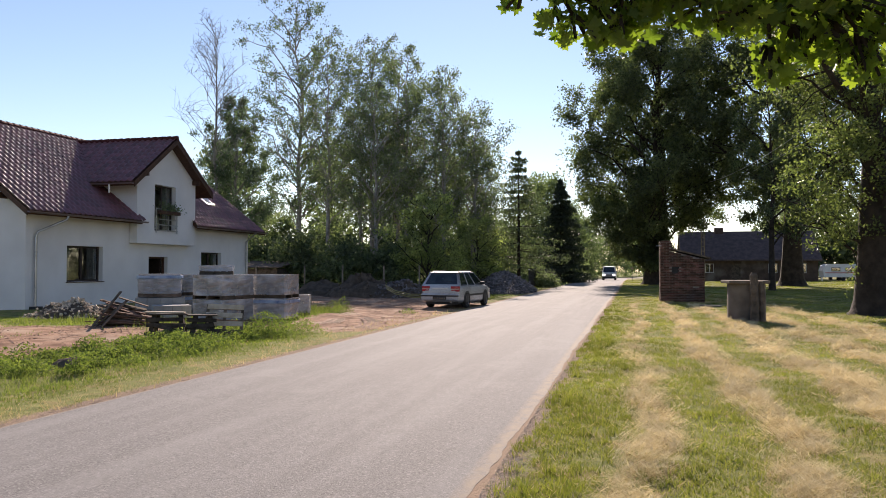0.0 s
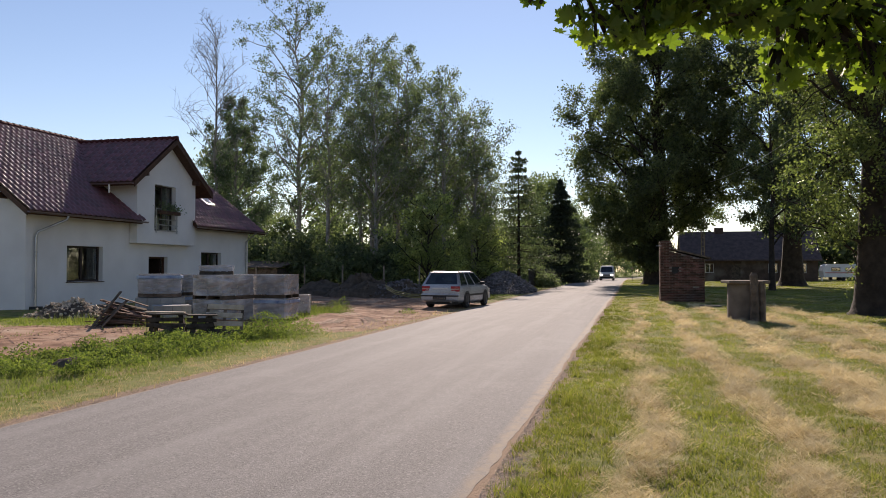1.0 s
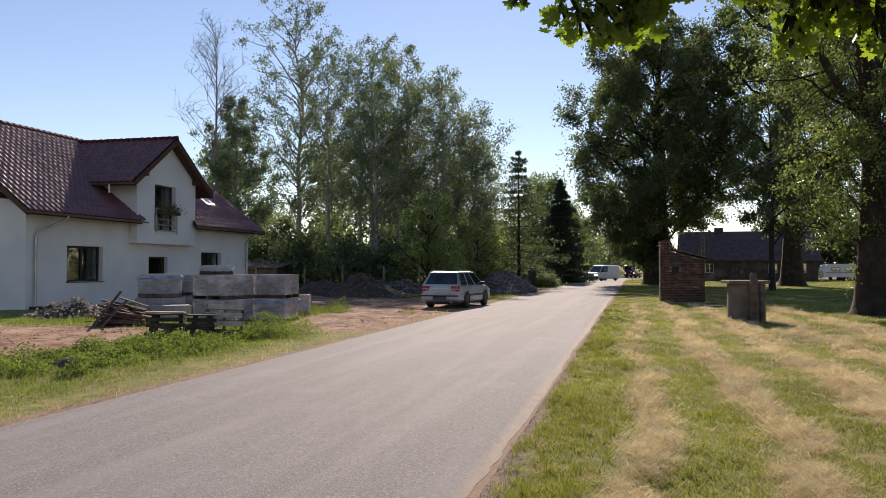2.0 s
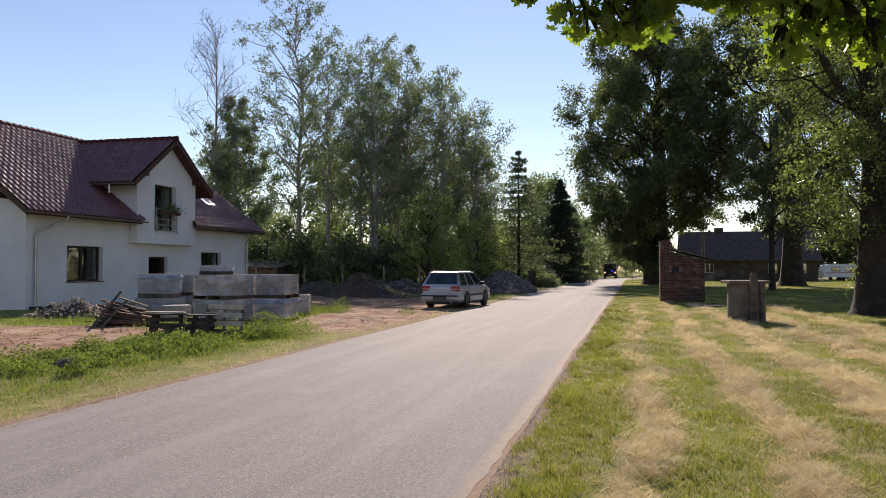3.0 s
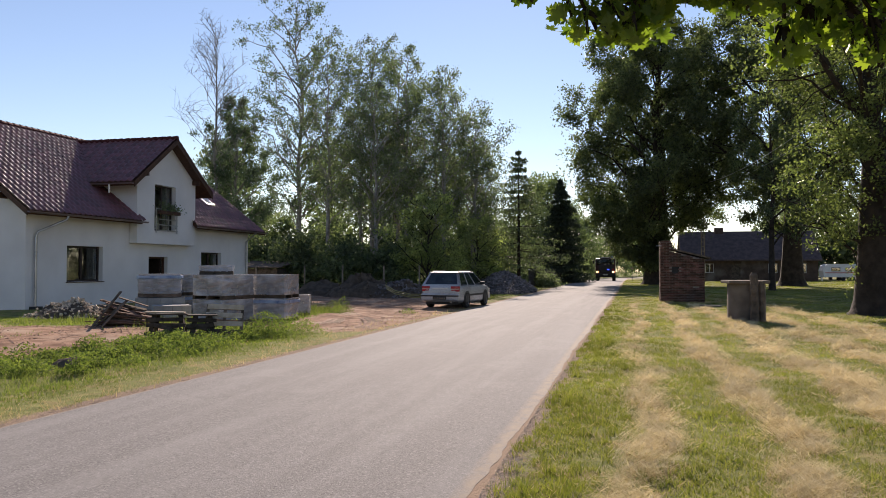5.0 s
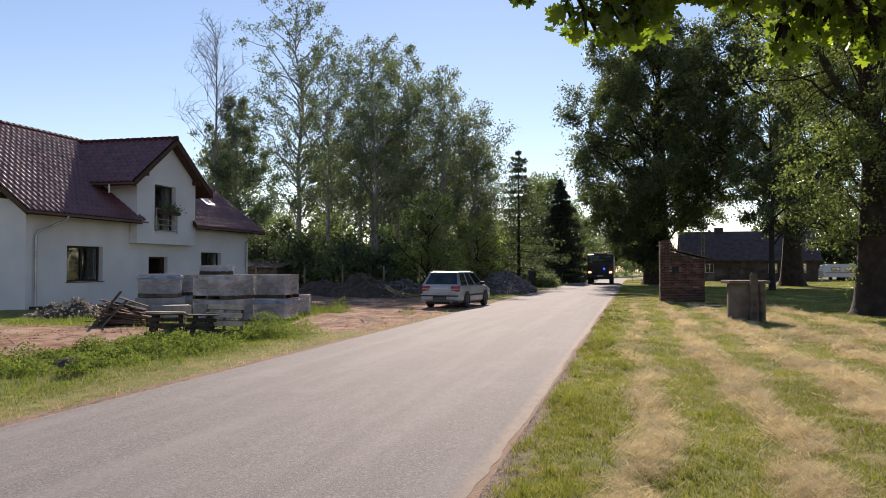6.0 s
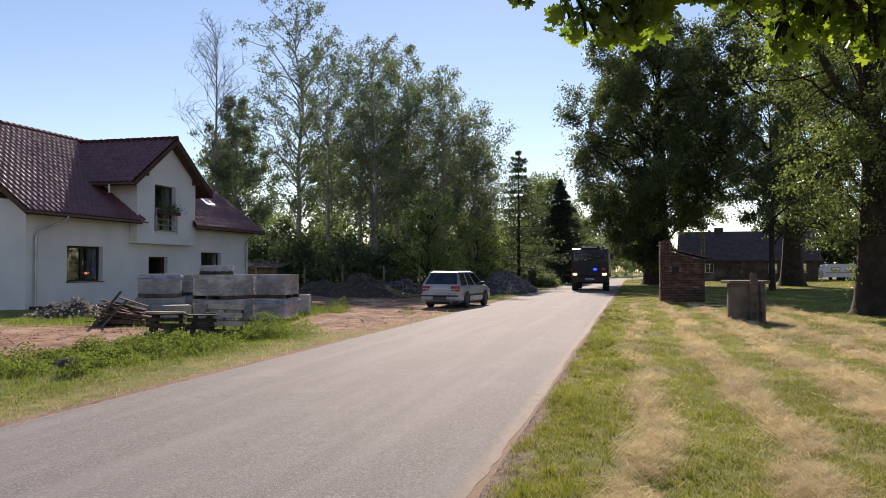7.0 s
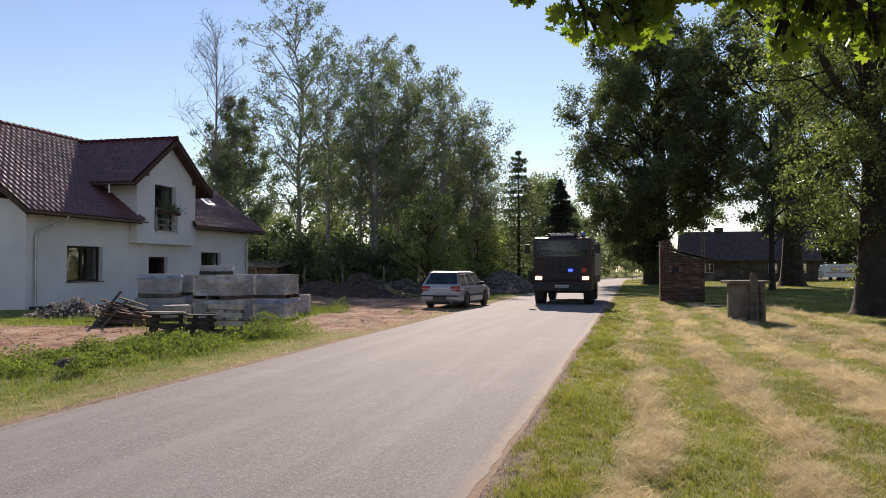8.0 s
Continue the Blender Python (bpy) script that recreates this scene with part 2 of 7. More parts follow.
def box(bm, x0, x1, y0, y1, z0, z1, bevel=0.0, m=None):
    r = bmesh.ops.create_cube(bm, size=1.0)
    t = Matrix.Translation(((x0 + x1) / 2, (y0 + y1) / 2, (z0 + z1) / 2)) @ Matrix.Diagonal((x1 - x0, y1 - y0, z1 - z0, 1))
    bmesh.ops.transform(bm, matrix=t, verts=r["verts"])
    if bevel:
        e = list({e for v in r["verts"] for e in v.link_edges})
        r2 = bmesh.ops.bevel(bm, geom=e, offset=bevel, segments=2, affect="EDGES", profile=0.6)
        vs = list({v for f in r2["faces"] for v in f.verts} | {v for v in r["verts"] if v.is_valid})
    else:
        vs = r["verts"]
    if m is not None:
        bmesh.ops.transform(bm, matrix=m, verts=vs)
    return bm


def boxed(x0, x1, y0, y1, z0, z1, bevel=0.0, m=None):
    return box(bmesh.new(), x0, x1, y0, y1, z0, z1, bevel, m)


def tube(bm, pts, radii, sides=7, cap=True):
    """A round bar of changing radius along a line of points."""
    pts = [Vector(p) for p in pts]
    rings = []
    for i, p in enumerate(pts):
        d = (pts[min(i + 1, len(pts) - 1)] - pts[max(i - 1, 0)]).normalized()
        a = d.cross(Vector((0.31, 0.87, 0.38))).normalized()
        b = d.cross(a)
        r = radii[i] if isinstance(radii, (list, tuple)) else radii
        rings.append([bm.verts.new(p + r * (math.cos(k * math.tau / sides) * a + math.sin(k * math.tau / sides) * b)) for k in range(sides)])
    for u, v in zip(rings, rings[1:]):
        for k in range(sides):
            bm.faces.new((u[k], u[(k + 1) % sides], v[(k + 1) % sides], v[k]))
    if cap:
        bm.faces.new(rings[0][::-1])
        bm.faces.new(rings[-1])
    return bm


def loft(bm, sections, closed=True, cap=True):
    """A skin over sections of equally many points."""
    rings = [[bm.verts.new(p) for p in s] for s in sections]
    n = len(rings[0])
    for u, v in zip(rings, rings[1:]):
        for k in range(n if closed else n - 1):
            bm.faces.new((u[k], u[(k + 1) % n], v[(k + 1) % n], v[k]))
    if cap:
        bm.faces.new(rings[0][::-1])
        bm.faces.new(rings[-1])
    return bm


def lathe(bm, profile, sides=24, axis="z"):
    rings = []
    for r, h in profile:
        ring = []
        for k in range(sides):
            a = k * math.tau / sides
            c, s = r * math.cos(a), r * math.sin(a)
            ring.append((c, s, h) if axis == "z" else (h, c, s))
        rings.append(ring)
    return loft(bm, rings)


# ---- ground ----
def fall(y):
    """The land sinks gently away beyond eighty metres."""
    t = np.clip((np.asarray(y, float) - 80.0) / 70.0, 0, 1.3)
    return -0.45 * t * t * (3 - 2 * np.minimum(t, 1.0))


def road_x(y):
    """The middle of the road: straight, then bending away to the right."""
    return -3.65 + np.clip(np.asarray(y, float) - 165.0, 0, None) ** 2 / 110.0


def hills(x, y, s):
    return np.sin(x * 1.7 * s + 1.3 * np.sin(y * 0.9 * s)) * np.cos(y * 1.3 * s + 0.7 * np.sin(x * 1.1 * s))


def ground_height(x, y):
    x, y = np.asarray(x, float), np.asarray(y, float)
    d = np.abs(x - road_x(y)) - 2.55
    off = np.clip(d / 1.2, 0, 1)
    z = off * (0.035 * hills(x, y, 0.9) + 0.015 * hills(x + 5, y, 3.1) + 0.01)
    yard = np.clip((-x - 7.0) / 2.0, 0, 1) * np.clip((60 - y) / 10, 0, 1)
    z = z + yard * 0.03 * hills(x, y, 2.3)
    z = np.where(d < -0.5, -0.06, z + (1 - off) * 0.001)
    return z + fall(y)


def lines(spans):
    out = []
    for a, b, step in spans:
        out.append(np.arange(a, b, step))
    return np.concatenate(out)


gx = np.concatenate([lines([(-900, -120, 60), (-120, -40, 8), (-40, -12, 0.8), (-12, -6.6, 0.3)]), [-6.6, -6.35, -6.2, -6.02, -5.98],
                     [-1.32, -1.28, -1.1, -0.95], lines([(-0.8, 9, 0.28), (9, 30, 1.0), (30, 120, 8), (120, 901, 60)])])
gy = lines([(-400, -20, 40), (-20, 2, 1.5), (2, 30, 0.3), (30, 60, 0.8), (60, 160, 4), (160, 400, 20), (400, 2001, 200)])
GX, GY = np.meshgrid(gx, gy)
GX = GX + (road_x(GY) + 3.65)
GZ = ground_height(GX, GY)
nx, ny = len(gx), len(gy)
idx = np.arange(nx * ny).reshape(ny, nx)
quads = np.stack([idx[:-1, :-1], idx[:-1, 1:], idx[1:, 1:], idx[1:, :-1]], -1).reshape(-1, 4)


def patch(x, y, cx, cy, rx, ry, soft=0.35):
    d = np.sqrt(((x - cx) / rx) ** 2 + ((y - cy) / ry) ** 2)
    return np.clip((1 - d) / soft + 0.5, 0, 1)


def bare_soil(x, y):
    """How bare the earth lies: the yard, the drive over the verge and the parking spot."""
    s = patch(x, y, -15.0, 12.5, 5.0, 6.5)
    s = np.maximum(s, patch(x, y, -8.6, 22.5, 3.6, 5.0))
    s = np.maximum(s, patch(x, y, -9.8, 30.0, 3.8, 7.0))
    s = np.maximum(s, patch(x, y, -13.0, 37.0, 6.0, 6.0))
    s = s * (1 - patch(x, y, -12.0, 24.0, 1.8, 4.0, 0.5))
    s = s * (1 - patch(x, y, -8.2, 12.0, 2.0, 5.0, 0.5))
    s = s * (1 - patch(x, y, -16.5, 19.3, 2.6, 1.4, 0.5))
    return np.where(x > -6.4, 0.0, s)


def dry_hay(x, y):
    """Swaths of cut hay on the meadow."""
    w = x + 0.12 * np.sin(y * 0.45) + 0.1 * np.sin(y * 1.3 + 1)
    a = np.exp(-((w - 0.1) / 0.26) ** 2) * 0.75
    b = np.exp(-((w - 1.35) / 0.31) ** 2)
    c = np.exp(-((w - 2.75) / 0.44) ** 2)
    d = np.maximum(np.exp(-((w - 4.15) / 0.5) ** 2), np.exp(-((w - 5.6) / 0.5) ** 2)) * 0.8
    e = np.exp(-((y - 20) / 3.0) ** 2) * np.clip((x - 0.3), 0, 1) * 0.45
    h = np.maximum.reduce([a, b, c, d, e]) * 1.2
    h = h * np.clip(0.82 + 0.3 * hills(x, y, 1.3) + 0.35 * hills(x * 1.7 + 3, y * 0.6, 3.7) + 0.25 * hills(y, x, 6.1), 0.1, 1.15)
    return np.where(x > -0.9, np.clip(h, 0, 1), 0) * np.clip((55 - y) / 25, 0, 1)


def ground_material():
    m = bpy.data.materials.new("meadow_ground")
    m.use_nodes = True
    n, l = m.node_tree.nodes, m.node_tree.links
    b = n["Principled BSDF"]
    b.inputs["Roughness"].default_value, b.inputs["Specular IOR Level"].default_value = 0.95, 0.1
    co = n.new("ShaderNodeTexCoord")

    def noise_tex(scale, detail=6):
        t = n.new("ShaderNodeTexNoise")
        t.inputs["Scale"].default_value, t.inputs["Detail"].default_value = scale, detail
        l.new(co.outputs["Object"], t.inputs["Vector"])
        return t.outputs["Fac"]

    def blend(a, c, fac):
        x = n.new("ShaderNodeMix")
        x.data_type = "RGBA"
        for key, v in (("A", a), ("B", c)):
            if isinstance(v, tuple):
                x.inputs[key].default_value = (*v, 1)
            else:
                l.new(v, x.inputs[key])
        l.new(fac, x.inputs["Factor"])
        return x.outputs["Result"]

    def spread(v, lo, hi):
        r = n.new("ShaderNodeMapRange")
        r.inputs["From Min"].default_value, r.inputs["From Max"].default_value = lo, hi
        l.new(v, r.inputs["Value"])
        return r.outputs[0]

    def masked(name, v, k=0.9):
        a = n.new("ShaderNodeAttribute")
        a.attribute_name = name
        s = n.new("ShaderNodeMath")
        s.operation = "MULTIPLY_ADD"
        s.inputs[1].default_value = k
        l.new(v, s.inputs[0])
        l.new(a.outputs["Fac"], s.inputs[2])
        return spread(s.outputs[0], 0.5 * k + 0.38, 0.5 * k + 0.62)

    n1, n2, n3, n4 = noise_tex(0.7), noise_tex(6), noise_tex(45), noise_tex(2.2, 9)
    grass = blend((0.13, 0.145, 0.045), (0.25, 0.245, 0.085), spread(n2, 0.35, 0.65))
    grass = blend(grass, (0.33, 0.235, 0.12), spread(n4, 0.5, 0.72))
    hay = blend((0.24, 0.17, 0.075), (0.46, 0.36, 0.19), spread(n3, 0.35, 0.65))
    soil = blend((0.18, 0.10, 0.064), (0.42, 0.262, 0.175), spread(n4, 0.35, 0.65))
    soil = blend(soil, (0.13, 0.085, 0.06), spread(n3, 0.5, 0.75))
    soil = blend(soil, (0.40, 0.29, 0.21), spread(n1, 0.52, 0.66))
    col = blend(grass, hay, masked("hay", n4))
    col = blend(col, soil, masked("soil", n4))
    col = blend(col, (0.30, 0.215, 0.15), masked("grit", n2, 0.5))
    l.new(col, b.inputs["Base Color"])
    bp = n.new("ShaderNodeBump")
    bp.inputs["Strength"].default_value, bp.inputs["Distance"].default_value = 0.6, 0.025
    s = n.new("ShaderNodeMath")
    l.new(n2, s.inputs[0])
    l.new(n3, s.inputs[1])
    l.new(s.outputs[0], bp.inputs["Height"])
    l.new(bp.outputs["Normal"], b.inputs["Normal"])
    return m


ground = mesh_object("ground", np.stack([GX, GY, GZ], -1).reshape(-1, 3).tolist(), quads.tolist(), ground_material(), smooth=True)
tagged(ground, "mown grass, straw and reddish bare earth beside a village road", "ground", kind="structure")
fx, fy = GX.ravel(), GY.ravel()
roadside = np.abs(fx - road_x(fy)) - 2.55
for key, values in (("soil", bare_soil(fx, fy)), ("hay", dry_hay(fx, fy)), ("grit", np.exp(-(np.clip(roadside, 0, 9) / 0.22) ** 2) * 0.95)):
    ground.data.attributes.new(key, "FLOAT", "POINT").data.foreach_set("value", values.astype(np.float32))


def build_road():
    ys = lines([(-60, 0, 2), (0, 40, 0.18), (40, 110, 1), (110, 330, 5)])
    rng = np.random.default_rng(4)
    across = [-1, -0.999, -0.975, -0.95, -0.6, -0.2, 0.2, 0.6, 0.935, 0.97, 0.999, 1]
    verts, faces = [], []
    wl = -0.09 + rng.normal(0, 0.008, len(ys)) + 0.03 * np.sin(ys * 0.8) + 0.018 * np.sin(ys * 2.9)
    wr = rng.normal(0, 0.008, len(ys)) + 0.025 * np.sin(ys * 0.6 + 2) + 0.010 * np.sin(ys * 3.3)
    for i, y in enumerate(ys):
        c, f = float(road_x(y)), float(fall(y))
        for a in across:
            w = 2.55 + (wl[i] if a < -0.98 else wr[i] if a > 0.98 else 0)
            z = -0.08 if abs(a) == 1 else 0.004 + 0.05 * (1 - a * a)
            verts.append((c + a * w, y, z + f))
    k = len(across)
    for i in range(len(ys) - 1):
        for j in range(k - 1):
            faces.append((i * k + j, i * k + j + 1, (i + 1) * k + j + 1, (i + 1) * k + j))
    road = mesh_object("road", verts, faces, ASPHALT)
    dust = np.tile([1.0 if abs(a) > 0.96 else 0.0 for a in across], len(ys))
    road.data.attributes.new("dust", "FLOAT", "POINT").data.foreach_set("value", dust.astype(np.float32))
    tagged(road, "pale grey worn asphalt of a narrow village road", "road", kind="structure")


build_road()


# ---- trees ----
def scatter_leaves(name, centres, size, mat, parent, rng, droop=0.0, slim=0.55):
    """Many small folded leaves in one mesh."""
    n = len(centres)
    a = rng.normal(size=(n, 3))
    a[:, 2] -= droop
    a /= np.linalg.norm(a, axis=1)[:, None]
    b = np.cross(a, rng.normal(size=(n, 3)))
    b /= np.linalg.norm(b, axis=1)[:, None] + 1e-9
    c = np.cross(a, b)
    s = (size * rng.uniform(0.6, 1.35, n))[:, None]
    p = np.asarray(centres, float)
    v = np.stack([p - a * s * 0.5, p + b * s * slim * 0.5 + c * s * 0.12, p + a * s * 0.5, p - b * s * slim * 0.5 + c * s * 0.12], 1).reshape(-1, 3)
    i = np.arange(n) * 4
    tri = np.stack([i, i + 1, i + 2, i, i + 2, i + 3], 1).reshape(-1)
    me = bpy.data.meshes.new(name)
    me.vertices.add(4 * n)
    me.vertices.foreach_set("co", v.astype(np.float32).ravel())
    me.loops.add(6 * n)
    me.loops.foreach_set("vertex_index", tri.astype(np.int32))
    me.polygons.add(2 * n)
    me.polygons.foreach_set("loop_start", np.arange(0, 6 * n, 3, dtype=np.int32))
    me.update(calc_edges=True)
    me.materials.append(mat)
    ob = new(name, me)
    if parent:
        ob.parent = parent
    return ob


def lobe_clumps(lobes, n, rng, hollow=0.45):
    """Clump centres spread through the outer part of egg-shaped lobes."""
    w = np.array([(q[3] * q[4] * q[5]) ** 0.67 for q in lobes])
    pick = rng.choice(len(lobes), n, p=w / w.sum())
    d = rng.normal(size=(n, 3))
    d /= np.linalg.norm(d, axis=1)[:, None]
    r = rng.uniform(hollow ** 2, 1, n) ** 0.5
    q = np.array(lobes)[pick]
    wob = 1 + 0.18 * np.sin(d[:, 0] * 7 + pick) * np.cos(d[:, 2] * 6 + pick * 2)
    return q[:, :3] + d * q[:, 3:] * (r * wob)[:, None]


def leaves_round(clumps, per, spread, rng):
    c = np.repeat(clumps, per, 0)
    k = np.repeat(rng.uniform(0.6, 1.4, len(clumps)), per)[:, None]
    return c + rng.normal(size=c.shape) * spread * k * np.array([1, 1, 0.75])


def trunk_line(h, lean, rng, n=9, wobble=0.02):
    pts = []
    for i in range(n):
        t = i / (n - 1)
        pts.append(Vector((lean[0] * t + rng.normal() * wobble * h * t * 0.5, lean[1] * t + rng.normal() * wobble * h * t * 0.5, h * t)))
    return pts


def along(pts, t):
    t = max(0.0, min(0.999, t)) * (len(pts) - 1)
    i = int(t)
    return pts[i].lerp(pts[i + 1], t - i)


def branch(bm, a, b, r, rng, sides=5, bend=0.12, n=5):
    a, b = Vector(a), Vector(b)
    d = (b - a).length
    pts = []
    for i in range(n):
        t = i / (n - 1)
        p = a.lerp(b, t) + Vector(rng.normal(size=3)) * d * bend * 0.3 * math.sin(math.pi * t)
        p.z += d * bend * math.sin(math.pi * t) * 0.5
        pts.append(p)
    tube(bm, pts, [max(0.008, r * (1 - 0.8 * i / (n - 1))) for i in range(n)], sides, False)
    return pts


def tree(name, x, y, label, h, lobes, clumps, per, spread, size, leaf, bark, r, seed, lean=(0, 0), hollow=0.45, droop=0.0, twigs=3, flare=1.5, group="", category="tree"):
    rng = np.random.default_rng(seed)
    t = thing(name, pose(x, y, float(ground_height(x, y)) - 0.05), label, category, group)
    line = trunk_line(h, lean, rng)
    bm = bmesh.new()
    radii = [r * (1 - 0.93 * (i / (len(line) - 1)) ** 0.8) for i in range(len(line))]
    foot = [Vector((0, 0, 0)), Vector((0, 0, 0.25 * r)), Vector((0, 0, 0.9 * r))]
    tube(bm, foot + line[1:], [r * flare, r * (1 + (flare - 1) * 0.45), r * 1.04] + radii[1:], 11)
    part("trunk", bm, bark, t, smooth=True)
    pts = lobe_clumps(lobes, clumps, rng, hollow)
    bm = bmesh.new()
    for q in lobes:
        c = Vector(q[:3])
        at = along(line, max(0.12, (c.z - 0.45 * math.hypot(c.x, c.y) - q[5] * 0.3) / h))
        main = branch(bm, at, c, min(r * 0.32 * (1 - 0.6 * at.z / h), 0.035 * (c - at).length), rng, 6)
        near = pts[np.linalg.norm(pts - np.array(q[:3]), axis=1) < max(q[3:]) * 1.1]
        for p in near[rng.permutation(len(near))[:twigs * 4]]:
            s = branch(bm, along(main, rng.uniform(0.35, 1)), p, r * 0.09, rng, 4)
            for _ in range(twigs - 1):
                branch(bm, s[2], np.array(p) + rng.normal(size=3) * spread * 2, r * 0.04, rng, 3, n=3)
    part("limb_frame", bm, bark, t, smooth=True)
    cr = scatter_leaves("crown", leaves_round(pts, per, spread, rng), size, leaf, t, rng, droop)
    cr["label"] = "leafy crown with gaps"
    return t


def egg_lobes(n, h0, h1, rad, seed, squash=0.55, shape=0.6):
    """Lobes heaped into a crown between two heights."""
    rng = np.random.default_rng(seed)
    out = []
    for i in range(n):
        t = (i + 0.5) / n
        ang = i * 2.4 + rng.uniform(-0.4, 0.4)
        env = math.sin(math.pi * (0.12 + 0.8 * t) ** shape) ** 0.7
        q = rad * env * rng.uniform(0.35, 0.65)
        s = rad * squash * (0.55 + 0.45 * env) * rng.uniform(0.8, 1.15)
        out.append((q * math.cos(ang), q * math.sin(ang), h0 + (h1 - h0) * t, s, s, min(s * 0.8, (h1 - h0) * 0.3)))
    return out


def grown_tree(name, x, y, label, h, profile, counts, leaf, bark, r, seed, rise=35, per=40, size=0.2, spread=0.2, droop=0.0, lean=(0, 0), extra=(), bare=0.25, flare=1.4, group="", twig=0.012, lopsided=0.28):
    """A tree grown limb by limb: the limbs reach for an uneven envelope, fork twice, and carry leaves along their twigs."""
    rng = np.random.default_rng(seed)
    t = thing(name, pose(x, y, float(ground_height(x, y)) - 0.05), label, "tree", group)
    line = trunk_line(h, lean, rng, 11)
    bm = bmesh.new()
    radii = [r * (1 - 0.95 * (i / (len(line) - 1)) ** 0.85) for i in range(len(line))]
    foot = [Vector((0, 0, 0)), Vector((0, 0, 0.25 * r)), Vector((0, 0, 0.9 * r))]
    tube(bm, foot + line[1:], [r * flare, r * (1 + (flare - 1) * 0.45), r * 1.04] + radii[1:], 11)
    part("trunk", bm, bark, t, smooth=True)
    zs, rs_ = [p[0] * h for p in profile], [p[1] for p in profile]
    tips = []
    for i in range(counts[0]):
        z = zs[0] + (zs[-1] - zs[0]) * ((i + rng.uniform(0, 1)) / counts[0])
        ang = i * 2.399 + rng.uniform(-0.5, 0.5)
        e = float(np.interp(z, zs, rs_)) * (1 + lopsided * noise.noise(Vector((math.cos(ang) * 1.4, math.sin(ang) * 1.4, z * 0.35 + seed))))
        e *= rng.uniform(0.72, 1.1)
        mid = along(line, z / h)
        tips.append(Vector((mid.x + e * math.cos(ang), mid.y + e * math.sin(ang), z)))
    tips += [Vector(p) for p in extra]
    bm = bmesh.new()
    spots = []
    for tip in tips:
        reach = math.hypot(tip.x, tip.y)
        root = along(line, max(0.1, (tip.z - reach * math.tan(radians(rise))) / h))
        ln = (tip - root).length
        main = branch(bm, root, tip, min(r * 0.3, 0.016 * ln + 0.01), rng, 5, 0.14, 6)
        for _ in range(counts[1]):
            k = rng.uniform(bare, 1.0)
            a = along(main, k)
            d = (tip - root).normalized() * 0.55 + Vector(rng.normal(size=3)) * 0.6
            d.z += 0.15
            sl = max(0.35, 0.42 * ln * (1.15 - 0.6 * k)) * rng.uniform(0.7, 1.2)
            end = a + d.normalized() * sl
            sub_ = branch(bm, a, end, max(twig, 0.012 * sl), rng, 4, 0.12, 4)
            for _ in range(counts[2]):
                p = along(sub_, rng.uniform(0.3, 1.0))
                q = d.normalized() * 0.5 + Vector(rng.normal(size=3)) * 0.7
                q.z += 0.12 - droop
                tl = max(0.22, 0.42 * sl) * rng.uniform(0.6, 1.3)
                tip2 = p + q.normalized() * tl
                tube(bm, [p, p.lerp(tip2, 0.5) + Vector((0, 0, 0.05 * tl)), tip2], [twig, twig * 0.7, twig * 0.3], 3, False)
                num = max(4, int(per * min(1.15, tl / 0.8)))
                u = rng.uniform(0.1, 1.08, num)[:, None]
                w = rng.normal(size=(num, 3)) * spread * (0.7 + 0.5 * tl)
                spots.append(np.array(p) * (1 - u) + np.array(tip2) * u + w)
    tagged(part("limb_frame", bm, bark, t, smooth=True), kind="stuff")
    cr = scatter_leaves("crown", np.concatenate(spots), size, leaf, t, rng, droop)
    cr["label"] = "leafy crown with gaps"
    return t


# old oaks along the meadow
LOW_LIMBS = [(-5.9, -1, 10.5), (-5.7, 1, 8.5), (-5.2, -2, 7.2), (-5.2, 0, 5.4), (-4.2, -1.5, 4.2), (-3.2, -1, 3.0), (-2.4, -2, 5.5), (-2.2, -1.4, 2.2), (-1.2, -2, 3.5), (-0.4, -2.2, 5.2), (0.3, -2.0, 2.6), (0.9, -1.8, 4.0), (-4.8, 1.5, 6.4), (-0.6, -2, 1.6), (-3.6, -2, 6.6), (-1.4, -2.4, 7.0), (1.0, -2, 5.6)]
grown_tree("oak_tree", 2.3, 76, "massive old oak with a dark dense crown hanging low", 24.5, [(0.24, 5.0), (0.34, 7.0), (0.45, 8.1), (0.62, 8.4), (0.78, 7.8), (0.9, 6.4), (1.0, 3.4)], (60, 8, 6), OAK_LEAF, BARK, 1.25, 11,
           rise=30, per=46, size=0.26, spread=0.24, extra=LOW_LIMBS)
grown_tree("oak_tree", 13.6, 73, "tall old oak with spreading limbs and a thick trunk", 29, [(0.30, 6.0), (0.42, 8.4), (0.6, 8.6), (0.8, 7.0), (1.0, 2.5)], (42, 8, 5), OAK_LEAF, BARK, 0.95, 12,
           rise=38, per=46, size=0.29, spread=0.22, flare=1.6, extra=[(-3.4, 0, 6.2), (3.4, -2, 6.5), (4.5, -1, 7.5)])
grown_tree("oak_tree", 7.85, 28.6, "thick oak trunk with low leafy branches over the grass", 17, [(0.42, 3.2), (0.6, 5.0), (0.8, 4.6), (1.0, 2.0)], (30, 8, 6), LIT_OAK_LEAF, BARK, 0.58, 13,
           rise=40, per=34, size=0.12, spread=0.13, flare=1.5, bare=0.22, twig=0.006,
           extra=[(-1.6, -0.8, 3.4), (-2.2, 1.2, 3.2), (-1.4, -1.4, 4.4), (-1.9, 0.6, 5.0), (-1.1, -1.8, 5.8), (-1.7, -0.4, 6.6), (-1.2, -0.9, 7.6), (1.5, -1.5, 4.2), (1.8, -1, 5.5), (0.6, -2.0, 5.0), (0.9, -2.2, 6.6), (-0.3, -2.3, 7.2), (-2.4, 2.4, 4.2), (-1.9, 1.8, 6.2)])
